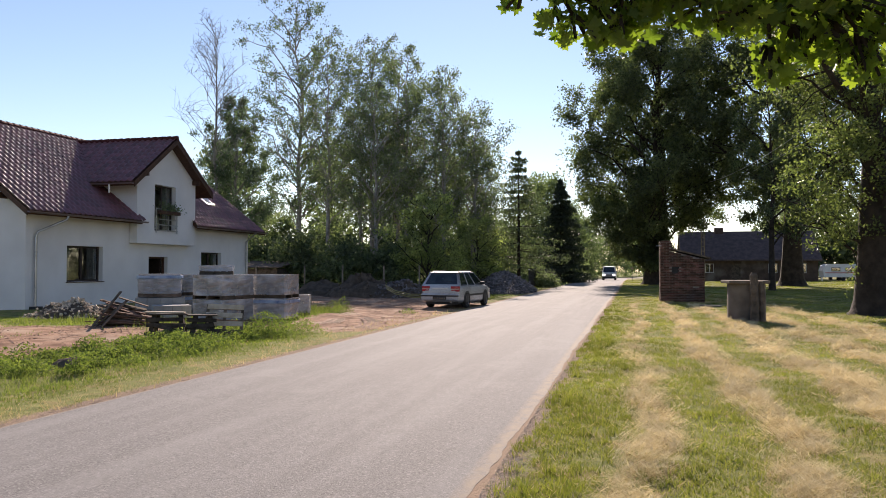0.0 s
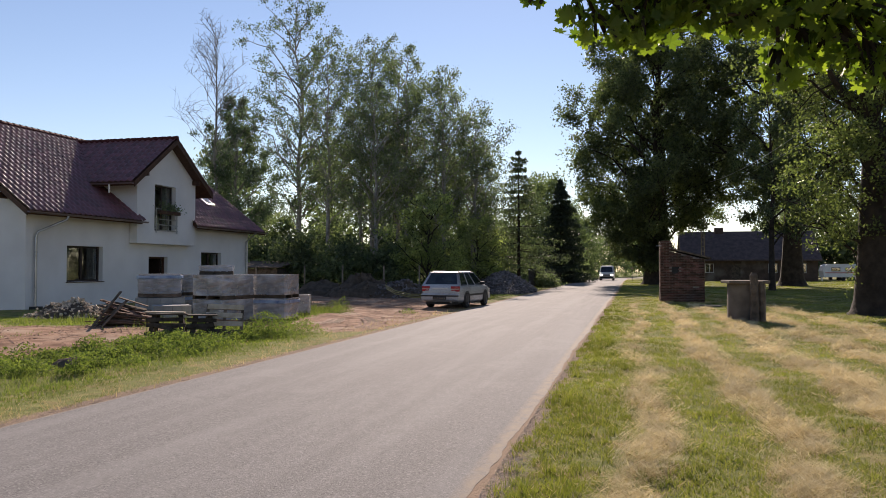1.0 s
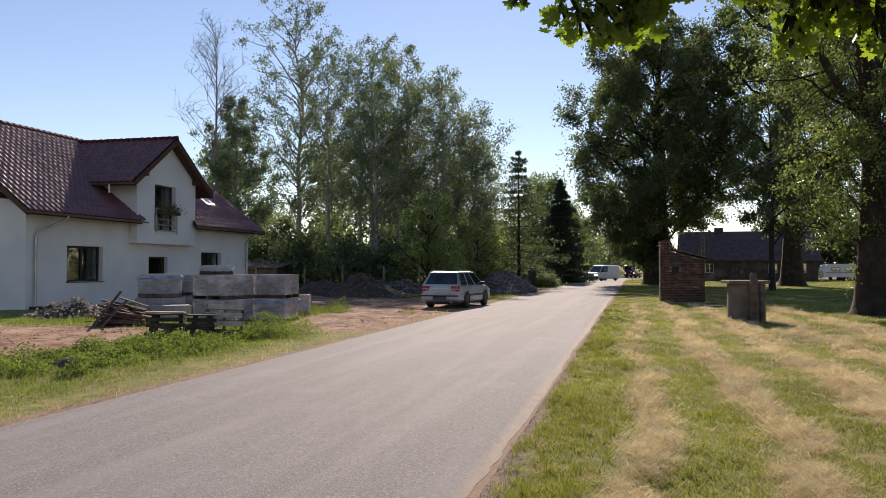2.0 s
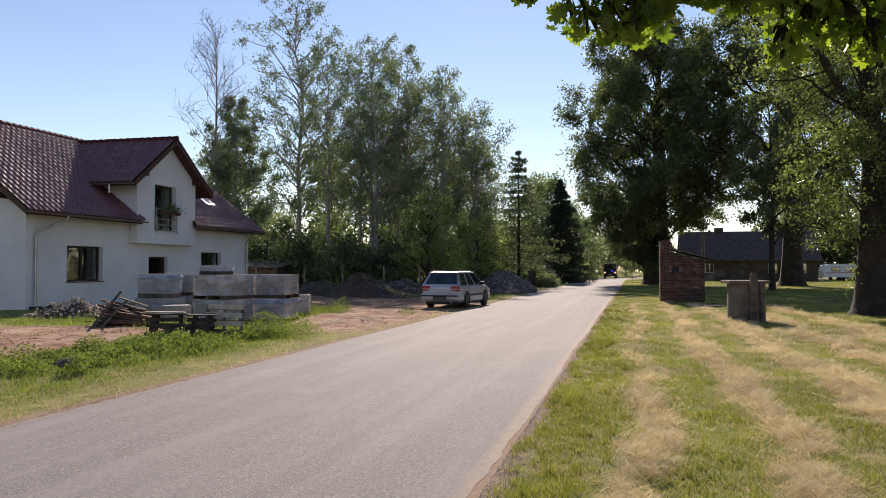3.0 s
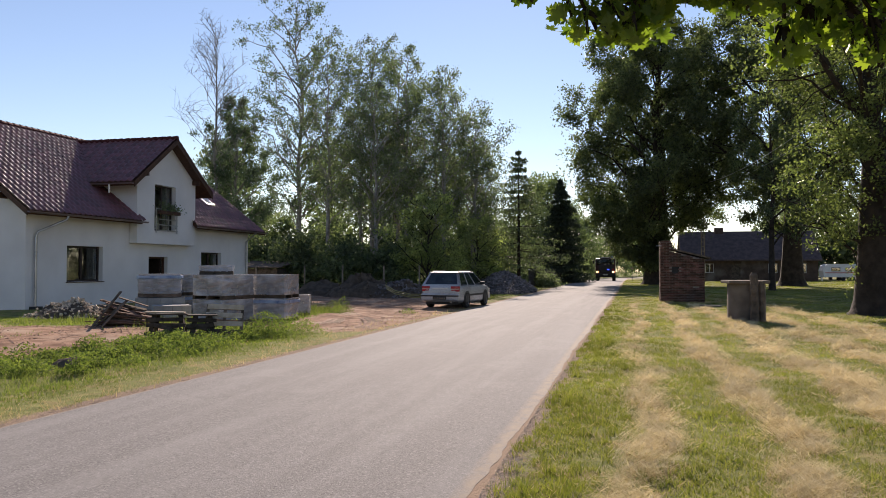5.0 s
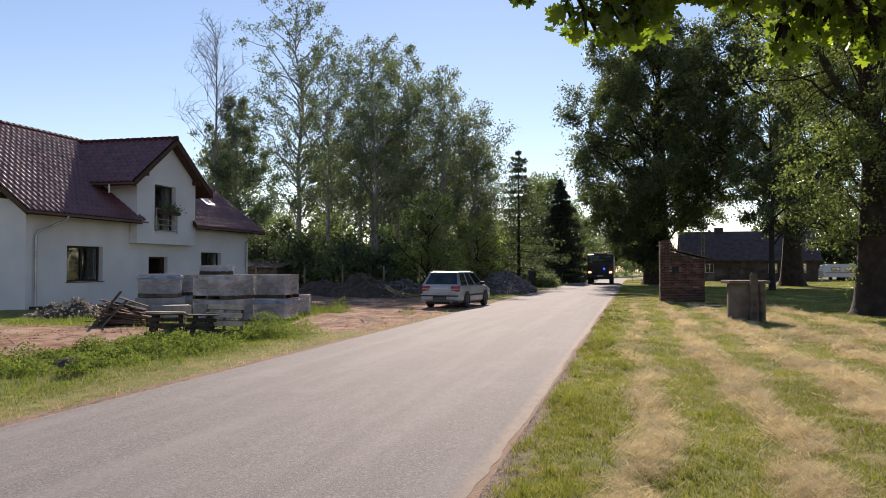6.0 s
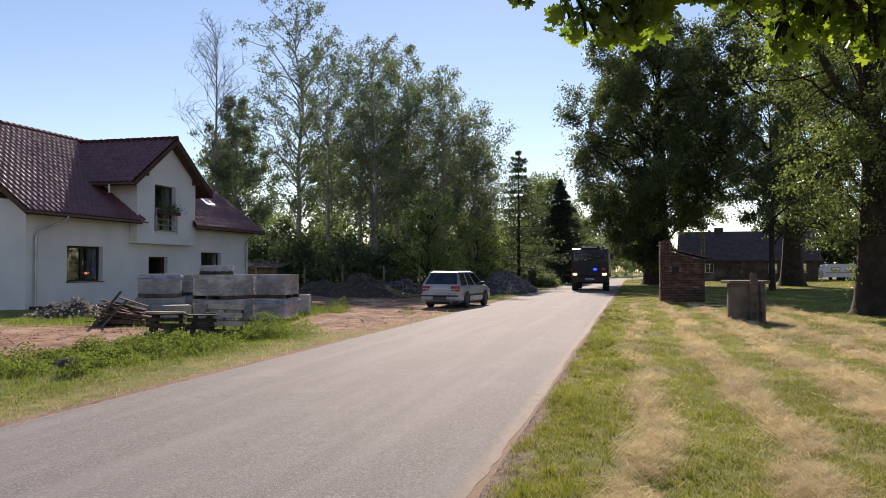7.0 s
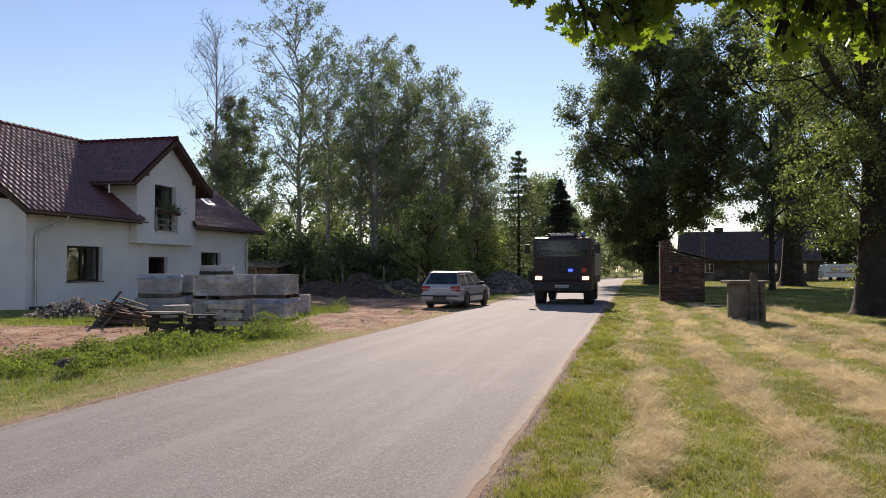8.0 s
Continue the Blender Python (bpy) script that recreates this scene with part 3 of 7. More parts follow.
grown_tree("oak_tree", 9.5, 58, "younger oak standing before the old farmhouse", 15.5, [(0.3, 1.6), (0.5, 2.6), (0.8, 2.4), (1.0, 1.0)], (26, 6, 5), OAK_LEAF, BARK, 0.24, 14, rise=35, per=34, size=0.2, spread=0.18,
           extra=[(3.2, -1, 5.4), (3.0, -1, 7.2), (2.6, 0, 9.0)])
grown_tree("oak_tree", 22, 64, "oak at the edge of the meadow", 20, [(0.25, 4.5), (0.5, 7.5), (0.8, 5.5), (1.0, 2)], (36, 7, 5), OAK_LEAF, BARK, 0.6, 15, per=36, size=0.26, spread=0.26)

# tall trees behind the building plot
grown_tree("aspen_tree", -28.6, 62.5, "tall thin aspen with an airy pale crown", 25.6, [(0.25, 2.0), (0.42, 3.4), (0.62, 4.7), (0.85, 4.5), (1.0, 2.0)], (54, 5, 4), ASPEN_LEAF, GREY_BARK, 0.3, 22,
           rise=40, per=22, size=0.19, spread=0.19, flare=1.2, bare=0.35, lopsided=0.5)
grown_tree("aspen_tree", -37.3, 67, "leafy aspen behind the house", 18.4, [(0.2, 3.0), (0.5, 4.2), (0.8, 3.0), (1.0, 0.8)], (44, 7, 5), ASPEN_LEAF, GREY_BARK, 0.28, 24, rise=45, per=34, size=0.22, spread=0.2)
BIRCH_SPOTS = [(-24.2, 58.5, 20.3, 3.0, 31), (-21.2, 61, 21.0, 3.5, 32), (-17.6, 59, 19.6, 3.9, 33), (-14.4, 58.5, 16.8, 3.5, 34), (-12.3, 60.5, 14.4, 2.9, 35), (-22.8, 62.5, 21.4, 3.4, 38), (-19.2, 56, 16.0, 3.2, 36),
               (-15.9, 62, 18.2, 3.4, 39), (-19.4, 62.5, 20.2, 3.4, 40), (-13.0, 63, 12.5, 2.7, 37)]
for bx, by, bh, br, bs in BIRCH_SPOTS:
    grown_tree("birch_tree", bx, by, "tall birch with drooping leafy branches", bh, [(0.34, br * 0.8), (0.5, br * 1.1), (0.7, br * 1.12), (0.87, br * 0.85), (1.0, br * 0.3)], (27, 7, 5), BIRCH_LEAF, GREY_BARK, 0.22, bs,
               rise=42, per=18, size=0.18, spread=0.215, droop=0.35, flare=1.2, group="birches behind the plot", lopsided=0.4)


def dead_tree(x, y, h, seed):
    rng = np.random.default_rng(seed)
    t = thing("dead_tree", pose(x, y, 0), "leafless dead tree with thin bare branches", "tree")
    line = trunk_line(h, (-0.6, 0), rng)
    tr = tube(bmesh.new(), line, [0.24 * (1 - 0.93 * i / (len(line) - 1)) for i in range(len(line))], 8)
    part("trunk", tr, GREY_BARK, t, smooth=True)
    bm = bmesh.new()
    for i in range(46):
        k = 0.42 + 0.56 * i / 45
        a = along(line, k)
        ang = rng.uniform(0, math.tau)
        ln = (5.4 * (1.15 - k) + 0.9) * min(1.0, 0.6 + i / 22)
        b = a + Vector((math.cos(ang) * ln, math.sin(ang) * ln * 0.6, ln * rng.uniform(0.6, 1.3)))
        s = branch(bm, a, b, 0.045, rng, 4, 0.15)
        for _ in range(9):
            p = along(s, rng.uniform(0.3, 1))
            e = branch(bm, p, p + Vector(rng.normal(size=3)) * ln * 0.2 + Vector((0, 0, ln * 0.22)), 0.02, rng, 3, 0.1, 4)
            branch(bm, e[2], e[2] + Vector(rng.normal(size=3)) * ln * 0.13 + Vector((0, 0, ln * 0.08)), 0.012, rng, 3, 0.1, 3)
    part("branchwork", bm, GREY_BARK, t, "bare thin branches")


dead_tree(-37.8, 65, 24, 41)


def spruce(name, x, y, h, rad, leaf, label, seed, dense=1.0, z0=0.6, size=0.2, gap=1.0, lift=0.0):
    rng = np.random.default_rng(seed)
    t = thing(name, pose(x, y, float(ground_height(x, y))), label, "tree")
    part("trunk", tube(bmesh.new(), [(0, 0, 0), (0, 0, h * 0.5), (0, 0, h)], [0.03 + rad * 0.03, 0.02 + rad * 0.018, 0.012], 8), BARK, t, smooth=True)
    bm = bmesh.new()
    pts = []
    z = z0
    while z < h - 0.15:
        k = 1 - (z - z0) / (h - z0)
        arms = 7
        for a in range(arms):
            ang = a * math.tau / arms + rng.uniform(-0.3, 0.3)
            ln = (rad * k ** 0.85 + 0.12) * rng.uniform(0.75 - 0.3 * (gap > 1), 1.15)
            end = Vector((math.cos(ang) * ln, math.sin(ang) * ln, z + ln * (lift + rng.uniform(-0.28, 0.12))))
            z += rng.uniform(-0.04, 0.04) * gap * (gap > 1.2)
            tube(bm, [(0, 0, z), end * 0.5 + Vector((0, 0, z * 0.5 - 0.02)), end], [0.03, 0.02, 0.006], 3, False)
            m = int((14 + 46 * ln / max(rad, 0.1)) * dense)
            u = rng.uniform(0.12, 1.0, m) ** 0.8
            p = np.outer(u, np.array(end - Vector((0, 0, z)))) + np.array([0, 0, z])
            side = np.array([-math.sin(ang), math.cos(ang), 0])
            p += np.outer(rng.normal(0, 0.16, m) * (1.1 - 0.4 * u) * ln, side)
            p[:, 2] -= np.abs(rng.normal(0, 0.10 + 0.05 * ln, m))
            pts.append(p)
        z += (0.34 + 0.2 * k) * gap
    tagged(part("limb_frame", bm, BARK, t), kind="stuff")
    scatter_leaves("crown", np.concatenate(pts), size, leaf, t, rng, 0.6, 0.3)["label"] = "tiers of needled branches"


spruce("young_larch", -9.0, 62, 11.2, 4.3, PALE_NEEDLE, "slender young conifer with sparse pale needles", 51, 2.0, 1.6, 0.26, 1.35, 0.12)
spruce("spruce_tree", -7.7, 85, 11.4, 3.7, NEEDLE, "dark dense spruce at the roadside fence", 52, 3.6, 0.3, 0.32)


def shrub(name, x, y, label, lobes, clumps, per, spread, size, leaf, seed, category="shrub", group=""):
    return tree(name, x, y, label, max(q[2] + q[5] * 0.4 for q in lobes), lobes, clumps, per, spread, size, leaf, BARK, 0.1, seed, hollow=0.25, twigs=2, flare=1.1, group=group, category=category)


grown_tree("apple_tree", -13.0, 48.5, "round fruit tree with lit leaves behind the parked car", 6.3, [(0.25, 2.4), (0.5, 3.0), (0.8, 2.4), (1.0, 0.9)], (28, 6, 5), SHRUB_LEAF, BARK, 0.14, 61, rise=40, per=34, size=0.16, spread=0.16)
grown_tree("apple_tree", -10.4, 52, "small fruit tree with bright green leaves", 5.0, [(0.2, 1.7), (0.5, 2.1), (0.8, 1.6), (1.0, 0.6)], (22, 6, 4), SHRUB_LEAF, BARK, 0.12, 62, rise=40, per=32, size=0.16, spread=0.16)
THICKET = [(-33, 58, 4.6, 63), (-28, 55, 3.4, 64), (-24, 53, 3.6, 65), (-20, 52, 3.2, 66), (-16.5, 52, 2.8, 67), (-12.8, 71, 5.2, 68), (-12.6, 78, 6.0, 69), (-38, 60, 6.0, 70), (-13.5, 68, 6, 71), (-17, 66, 5, 72), (-22, 67, 5, 73), (-30, 70, 5, 74),
           (-25.5, 60, 4.4, 75), (-43, 62, 7.0, 76), (-50, 60, 8.0, 77), (-34.5, 72, 7.0, 78), (-31, 75, 7.0, 79), (-38.5, 74, 8.0, 80)]
for tx, ty, th, ts in THICKET:
    shrub("elder_bush", tx, ty, "dense dark green undergrowth under tall trees", egg_lobes(7, 0.7, th, 2.9, ts, 0.55, 0.45), 300, 22, 0.42, 0.27, DARK_LEAF, ts, "bush", "undergrowth behind the plot")
ROADSIDE = [(-7.1, 63.5, 0.9, 81), (-9.9, 70, 1.5, 82), (-9.9, 78, 1.6, 83)]
for tx, ty, th, ts in ROADSIDE:
    shrub("hedge_bush", tx, ty, "low pale hedge bush along the metal fence", egg_lobes(5, 0.3, th, 1.1 if th < 1 else 1.6, ts, 0.55, 0.45), 130, 26, 0.28, 0.16, BIRCH_LEAF, ts, "bush", "hedge along the fence")
# seeds 118 to 123 are unseen trees round the eye, added for reflections
FAR = [(-12, 112, 15, 5, 91), (-16, 125, 17, 6, 92), (-11, 140, 14, 5, 93), (1.9, 116, 9, 2.2, 94), (3.0, 140, 12, 3.0, 95), (-9.5, 165, 13, 5, 96), (-6, 205, 13, 7, 97), (-15, 190, 16, 7, 98), (3, 226, 12, 6, 99), (-2, 238, 12, 6, 100),
       (-22, 100, 18, 6, 103), (-30, 95, 19, 6, 104), (-40, 98, 19, 7, 105), (-52, 92, 19, 7, 106), (-64, 85, 11, 5, 107), (-78, 80, 11, 5, 108), (25.5, 137, 13, 5.5, 114), (32, 140, 14, 6, 115), (39, 142, 14, 6, 116), (22, 126, 9, 4, 117), (-14, -22, 13, 5, 118), (-4, -34, 15, 6, 119), (8, -26, 14, 6, 120), (20, -14, 15, 6, 121), (-28, -8, 14, 6, 122), (24, 6, 13, 5, 123), (45, 150, 16, 8, 109), (30, 160, 17, 8, 110), (60, 140, 17, 8, 111), (75, 150, 17, 8, 112), (38, 120, 12, 6, 113)]
for tx, ty, th, tr, ts in FAR:
    tree("far_tree", tx, ty, "leafy tree standing away from the road", th, egg_lobes(9, 1.6, th - 0.6, tr, ts, 0.55, 0.5), 260, *((36, 0.55, 0.42) if ty > 90 and abs(tx) < 24 else (13, 0.5, 0.8)), DARK_LEAF if abs(tx) < 24 and ty > 90 else OAK_LEAF if ts % 2 else BIRCH_LEAF, BARK, 0.3, ts, hollow=0.4, twigs=2, group="distant trees")


# ---- house ----
def wall_cells(bm, u0, u1, z0, z1, holes, put):
    """A wall built of blocks between its openings; put maps (u, z) spans to a block."""
    us = sorted({u0, u1, *[h[0] for h in holes], *[h[1] for h in holes]})
    zs = sorted({z0, z1, *[h[2] for h in holes], *[h[3] for h in holes]})
    for a, b in zip(us, us[1:]):
        run = None
        for c, d in zip(zs, zs[1:]):
            inside = any(h[0] <= a and b <= h[1] and h[2] <= c and d <= h[3] for h in holes)
            if not inside:
                put(bm, a, b, c, d)
    bmesh.ops.remove_doubles(bm, verts=bm.verts[:], dist=0.0005)
    return bm


def house_window(parent, y0, y1, z0, z1, x, leaves=2, sill=True, curtain=True):
    """A brown timber window set back in its opening, with panes, sill and curtains."""
    w = new("window")
    w.parent = parent
    f = bmesh.new()
    for a, b, c, d in ((y0, y1, z0, z0 + 0.08), (y0, y1, z1 - 0.08, z1), (y0, y0 + 0.08, z0 + 0.08, z1 - 0.08), (y1 - 0.08, y1, z0 + 0.08, z1 - 0.08)):
        box(f, x - 0.07, x, a, b, c, d, 0.008)
    step = (y1 - y0) / leaves
    for i in range(1, leaves):
        box(f, x - 0.06, x + 0.01, y0 + i * step - 0.06, y0 + i * step + 0.06, z0 + 0.08, z1 - 0.08, 0.008)
    part("frame", f, FRAME, w, "dark brown timber frame")
    for i in range(leaves):
        part("pane", boxed(x - 0.045, x - 0.038, y0 + i * step + 0.06, y0 + (i + 1) * step - 0.06, z0 + 0.07, z1 - 0.07), GLASS, w).visible_shadow = False
    if sill:
        part("sill", boxed(x - 0.02, 0.06, y0 - 0.05, y1 + 0.05, z0 - 0.035, z0 - 0.004, 0.006), BROWN, w)
    if curtain:
        for s, (a, b) in enumerate(((y0 + 0.1, y0 + 0.55), (y1 - 0.55, y1 - 0.1))):
            ys = np.linspace(a, b, 15)
            v = [(x - 0.16 + 0.025 * math.sin(k * 1.9), q, z) for z in (z0 + 0.02, z1 - 0.02) for k, q in enumerate(ys)]
            mesh_object("curtain", v, [(k, k + 1, k + 16, k + 15) for k in range(14)], CURTAIN, w)
    return w


def tile_shape():
    """One rolled clay tile: a pan and a high roll, with a rounded nose at its lower end."""
    us = np.linspace(0, 0.3, 9)
    hs = 0.03 * np.cos(us / 0.3 * math.tau) + 0.03
    rows = ((0.0, -0.006), (0.003, 0.008), (0.035, 0.021), (0.09, 0.031), (0.17, 0.034), (0.40, 0.0))
    n = len(us)
    verts = [(u, v, h + lift) for v, lift in rows for u, h in zip(us, hs)]
    faces = [(r * n + i, r * n + i + 1, (r + 1) * n + i + 1, (r + 1) * n + i) for r in range(len(rows) - 1) for i in range(n - 1)]
    return verts, faces


def lay_tiles(parent, origin, u, v, spots, singles=0):
    """Tiles on a slope given by a corner and its two unit directions; the first ones are parts, the rest one mesh."""
    u, v = Vector(u).normalized(), Vector(v).normalized()
    n = u.cross(v)
    rot = Matrix((u, v, n)).transposed().to_4x4()
    verts, faces = tile_shape()
    rng = random.Random(5)
    me = bpy.data.meshes.new("roof_tile")
    me.from_pydata(verts, [], faces)
    me.materials.append(TILE)
    me.polygons.foreach_set("use_smooth", [True] * len(me.polygons))
    rest_v, rest_f = [], []
    for i, (a, b) in enumerate(spots):
        m = Matrix.Translation(Vector(origin) + u * a + v * b + n * 0.012) @ rot @ pose(rng.uniform(-0.003, 0.003), rng.uniform(-0.004, 0.004), rng.uniform(0, 0.006), rng.uniform(-0.6, 0.6), rng.uniform(-0.6, 0.6), rng.uniform(-0.4, 0.4))
        if i < singles:
            o = new("roof_tile", me)
            o.parent = parent
            o.matrix_basis = m
        else:
            k = len(rest_v)
            rest_v += [tuple(m @ Vector(p)) for p in verts]
            rest_f += [tuple(k + q for q in f) for f in faces]
    if rest_v:
        tagged(mesh_object("tile_field", rest_v, rest_f, TILE, parent, True), kind="stuff")


def ridge_caps(bm, a, b):
    a, b = Vector(a), Vector(b)
    n = max(1, int((b - a).length / 0.36))
    for i in range(n):
        p, q = a.lerp(b, i / n), a.lerp(b, (i + 1.08) / n)
        tube(bm, [p + Vector((0, 0, 0.02)), q], [0.125, 0.105], 8)


def build_house():
    h = thing("house", pose(-22, 24.05, 0), "new white rendered house with a maroon tiled roof", "house")
    L, D, EZ, RZ = 17.0, 9.6, 3.55, 8.05
    slope = (7.87 - 3.72) / (4.8 + 0.65)
    holes = [(2.15, 4.3, 1.04, 2.5), (7.5, 9.0, 0.05, 2.13), (12.0, 14.0, 1.04, 2.42)]
    part("front_wall", wall_cells(bmesh.new(), 0, L, 0.3, 4.0, holes, lambda bm, a, b, c, d: box(bm, -0.36, 0, a, b, c, d)), RENDER, h)
    part("plinth", wall_cells(bmesh.new(), 0.02, L - 0.02, -0.3, 0.3, [(7.5, 9.0, 0.05, 0.3)], lambda bm, a, b, c, d: box(bm, -0.34, -0.03, a, b, c, d)), PLINTH, h)

    def gable(y0, y1):
        sec = [(0.0, 0.0, -0.3), (-D, 0, -0.3), (-D, 0, 3.95), (-4.8, 0, 7.6), (0.0, 0, 3.95)]
        return loft(bmesh.new(), [[(x - 0.004 if x == 0 else x, y0, z) for x, _, z in sec], [(x - 0.004 if x == 0 else x, y1, z) for x, _, z in sec]])

    part("gable_wall", gable(-0.004, 0.32), RENDER, h)
    part("gable_wall", gable(L - 0.32, L + 0.004), RENDER, h)
    part("back_wall", boxed(-D, -D + 0.3, 0.33, L - 0.33, -0.3, 3.9), RENDER, h)
    part("floor_slab", boxed(-D + 0.3, -0.4, 0.33, L - 0.33, -0.1, 0.02), PLINTH, h)
    part("ceiling_slab", boxed(-D + 0.3, -0.4, 0.33, L - 0.33, 2.75, 2.95), PLINTH, h)
    part("inner_wall", boxed(-4.2, -4.0, 0.33, L - 0.33, 0.03, 2.74), CURTAIN, h)

    # main roof: two slabs on each side of the cross gable, and the back slope
    def slab(y0, y1, x0, x1, t=0.16):
        z = (lambda x: 7.87 - slope * abs(x + 4.8))
        s = [(x0, z(x0)), (x1, z(x1)), (x1, z(x1) - t), (x0, z(x0) - t)]
        return loft(bmesh.new(), [[(x, y0, q) for x, q in s], [(x, y1, q) for x, q in s]])

    part("roof_slope", slab(-0.65, 6.1, -4.8, 0.65), BROWN, h, "brown boarded roof edge")
    part("roof_slope", slab(10.55, 17.85, -4.8, 0.65), BROWN, h, "brown boarded roof edge")
    part("roof_slope", slab(6.1, 10.55, -4.8, -3.2), BROWN, h)
    part("roof_slope", slab(-0.65, 17.85, -D - 0.65, -4.8), TILE, h)
    ln = math.hypot(5.45, 5.45 * slope)
    vdir = (-5.45, 0, 5.45 * slope)
    rows = int(ln / 0.345) + 1

    def spots(w, cut):
        out = []
        for r in range(rows):
            for c in range(int(w / 0.3)):
                if cut(c * 0.3 + 0.15, r * 0.345 + 0.17):
                    out.append((c * 0.3, r * 0.345))
        return out

    ez = 7.87 - slope * 5.45
    # the valley runs inwards from the eave to the ridge
    left = spots(6.9 + 3.2, lambda a, b: a < 6.9 + max(0, (b - 2.1)) * 0.66)
    lay_tiles(h, (0.68, -0.65, ez - 0.02), (0, 1, 0), vdir, left, 300)
    right = spots(7.4 + 3.0, lambda a, b: a > 3.0 - max(0, (b - 2.1)) * 0.66)
    lay_tiles(h, (0.68, 10.45 - 3.0, ez - 0.02), (0, 1, 0), vdir, right, 0)
    # cross gable with its own roof
    yc, yw, zr, ze = 8.4, 2.36, 7.72, 5.38
    dy = 3.22
    x1 = 0.45
    ds = (zr - ze) / dy
    sec = [(yc - yw, 2.7), (yc + yw, 2.7), (yc + yw, zr - ds * yw - 0.12), (yc, zr - 0.12), (yc - yw, zr - ds * yw - 0.12)]
    wl = bmesh.new()
    wy0, wy1, wz0, wz1 = yc - 1.05, yc + 0.63, 3.34, 5.5
    wall_cells(wl, yc - yw, yc + yw, 2.72, 5.5, [(wy0, wy1, wz0, wz1)], lambda bm, a, b, c, d: box(bm, 0.02, 0.4, a, b, c, d))
    loft(wl, [[(x, yc - yw, 5.5), (x, yc + yw, 5.5), (x, yc + yw, zr - ds * yw - 0.12), (x, yc, zr - 0.12), (x, yc - yw, zr - ds * yw - 0.12)] for x in (0.4, 0.02)])
    part("bay_wall", wl, RENDER, h)
    part("bay_cheek", boxed(-3.2, 0.015, yc - yw, yc - yw + 0.3, 3.6, zr - ds * yw - 0.1), RENDER, h)
    part("bay_cheek", boxed(-3.2, 0.015, yc + yw - 0.3, yc + yw, 3.6, zr - ds * yw - 0.1), RENDER, h)
    for s in (-1, 1):
        q = [(yc, zr), (yc + s * dy, ze), (yc + s * dy, ze - 0.17), (yc, zr - 0.17)]
        part("bay_roof", loft(bmesh.new(), [[(0.85, y, z) for y, z in q], [(-4.8, y, z) for y, z in q]]), BROWN, h, "brown boarded eaves")
        bl = math.hypot(dy, zr - ze)
        out = []
        for r in range(int(bl / 0.345) + 1):
            for c in range(19):
                # stop where the main slope rises through
                inward = c * 0.3
                zz = ze + (zr - ze) * (r * 0.345 / bl)
                if 0.85 - inward > -4.8 + (7.87 - zz) / slope - 0.25:
                    out.append((inward, r * 0.345))
        if s < 0:
            lay_tiles(h, (-4.8 + 0, yc - dy - 0.02, ze - 0.01), (1, 0, 0), (0, dy, zr - ze), [(5.35 - a, b) for a, b in out])
        else:
            lay_tiles(h, (0.88, yc + dy + 0.02, ze - 0.01), (-1, 0, 0), (0, -dy, zr - ze), out)
        part("bargeboard", loft(bmesh.new(), [[(x, y, z - o) for y, z, o in ((yc, zr + 0.03, 0), (yc + s * dy, ze + 0.03, 0), (yc + s * dy, ze + 0.03, 0.26), (yc, zr + 0.03, 0.26))] for x in (0.855, 0.89)]), BROWN, h)
        part("purlin", boxed(0.41, 0.8, yc + s * (yw - 0.25) - 0.07, yc + s * (yw - 0.25) + 0.07, zr - ds * (yw - 0.25) - 0.42, zr - ds * (yw - 0.25) - 0.2, 0.01), BROWN, h)
    caps = bmesh.new()
    ridge_caps(caps, (-4.8, -0.65, 7.93), (-4.8, 17.8, 7.93))
    tagged(part("ridge_cap", caps, MATT_TILE, h), kind="stuff")
    caps = bmesh.new()
    ridge_caps(caps, (0.9, yc, zr + 0.06), (-4.8, yc, zr + 0.06))
    tagged(part("ridge_cap", caps, MATT_TILE, h), kind="stuff")
    for y in (-0.67, 17.85):
        z = lambda x: 7.87 - slope * abs(x + 4.8)
        s = [(0.65, z(0.65) + 0.04), (-4.8, z(-4.8) + 0.04), (-4.8, z(-4.8) - 0.2), (0.65, z(0.65) - 0.2)]
        part("bargeboard", loft(bmesh.new(), [[(x, y, q) for x, q in s], [(x, y + 0.035, q) for x, q in s]]), BROWN, h)
    part("purlin", boxed(-0.9, -0.7, -0.6, 0.0, 4.2, 4.42, 0.01), BROWN, h)
    # gutters and downpipes
    for a, b in ((-0.7, 6.35), (10.5, 17.9)):
        g = bmesh.new()
        arc = [(0.74 + 0.07 * math.cos(t), ez - 0.04 + 0.07 * math.sin(t)) for t in np.linspace(math.pi, math.tau, 7)]
        arc += [(0.74 + 0.062 * math.cos(t), ez - 0.04 + 0.062 * math.sin(t)) for t in np.linspace(math.tau, math.pi, 7)]
        loft(g, [[(x, a, z) for x, z in arc], [(x, b, z) for x, z in arc]])
        part("gutter", g, GUTTER, h)
    arc = [(yc - dy - 0.07 + 0.065 * math.cos(t), ze - 0.05 + 0.065 * math.sin(t)) for t in np.linspace(math.pi, math.tau, 7)]
    arc += [(yc - dy - 0.07 + 0.057 * math.cos(t), ze - 0.05 + 0.057 * math.sin(t)) for t in np.linspace(math.tau, math.pi, 7)]
    part("gutter", loft(bmesh.new(), [[(x, y, z) for y, z in arc] for x in (-1.75, 0.86)]), GUTTER, h)
    part("downpipe", tube(bmesh.new(), [(-0.35, yc - dy - 0.07, ze - 0.1), (-0.35, yc - dy - 0.06, ze - 0.48)], 0.045, 10), ZINC, h, "short grey zinc downpipe", True)
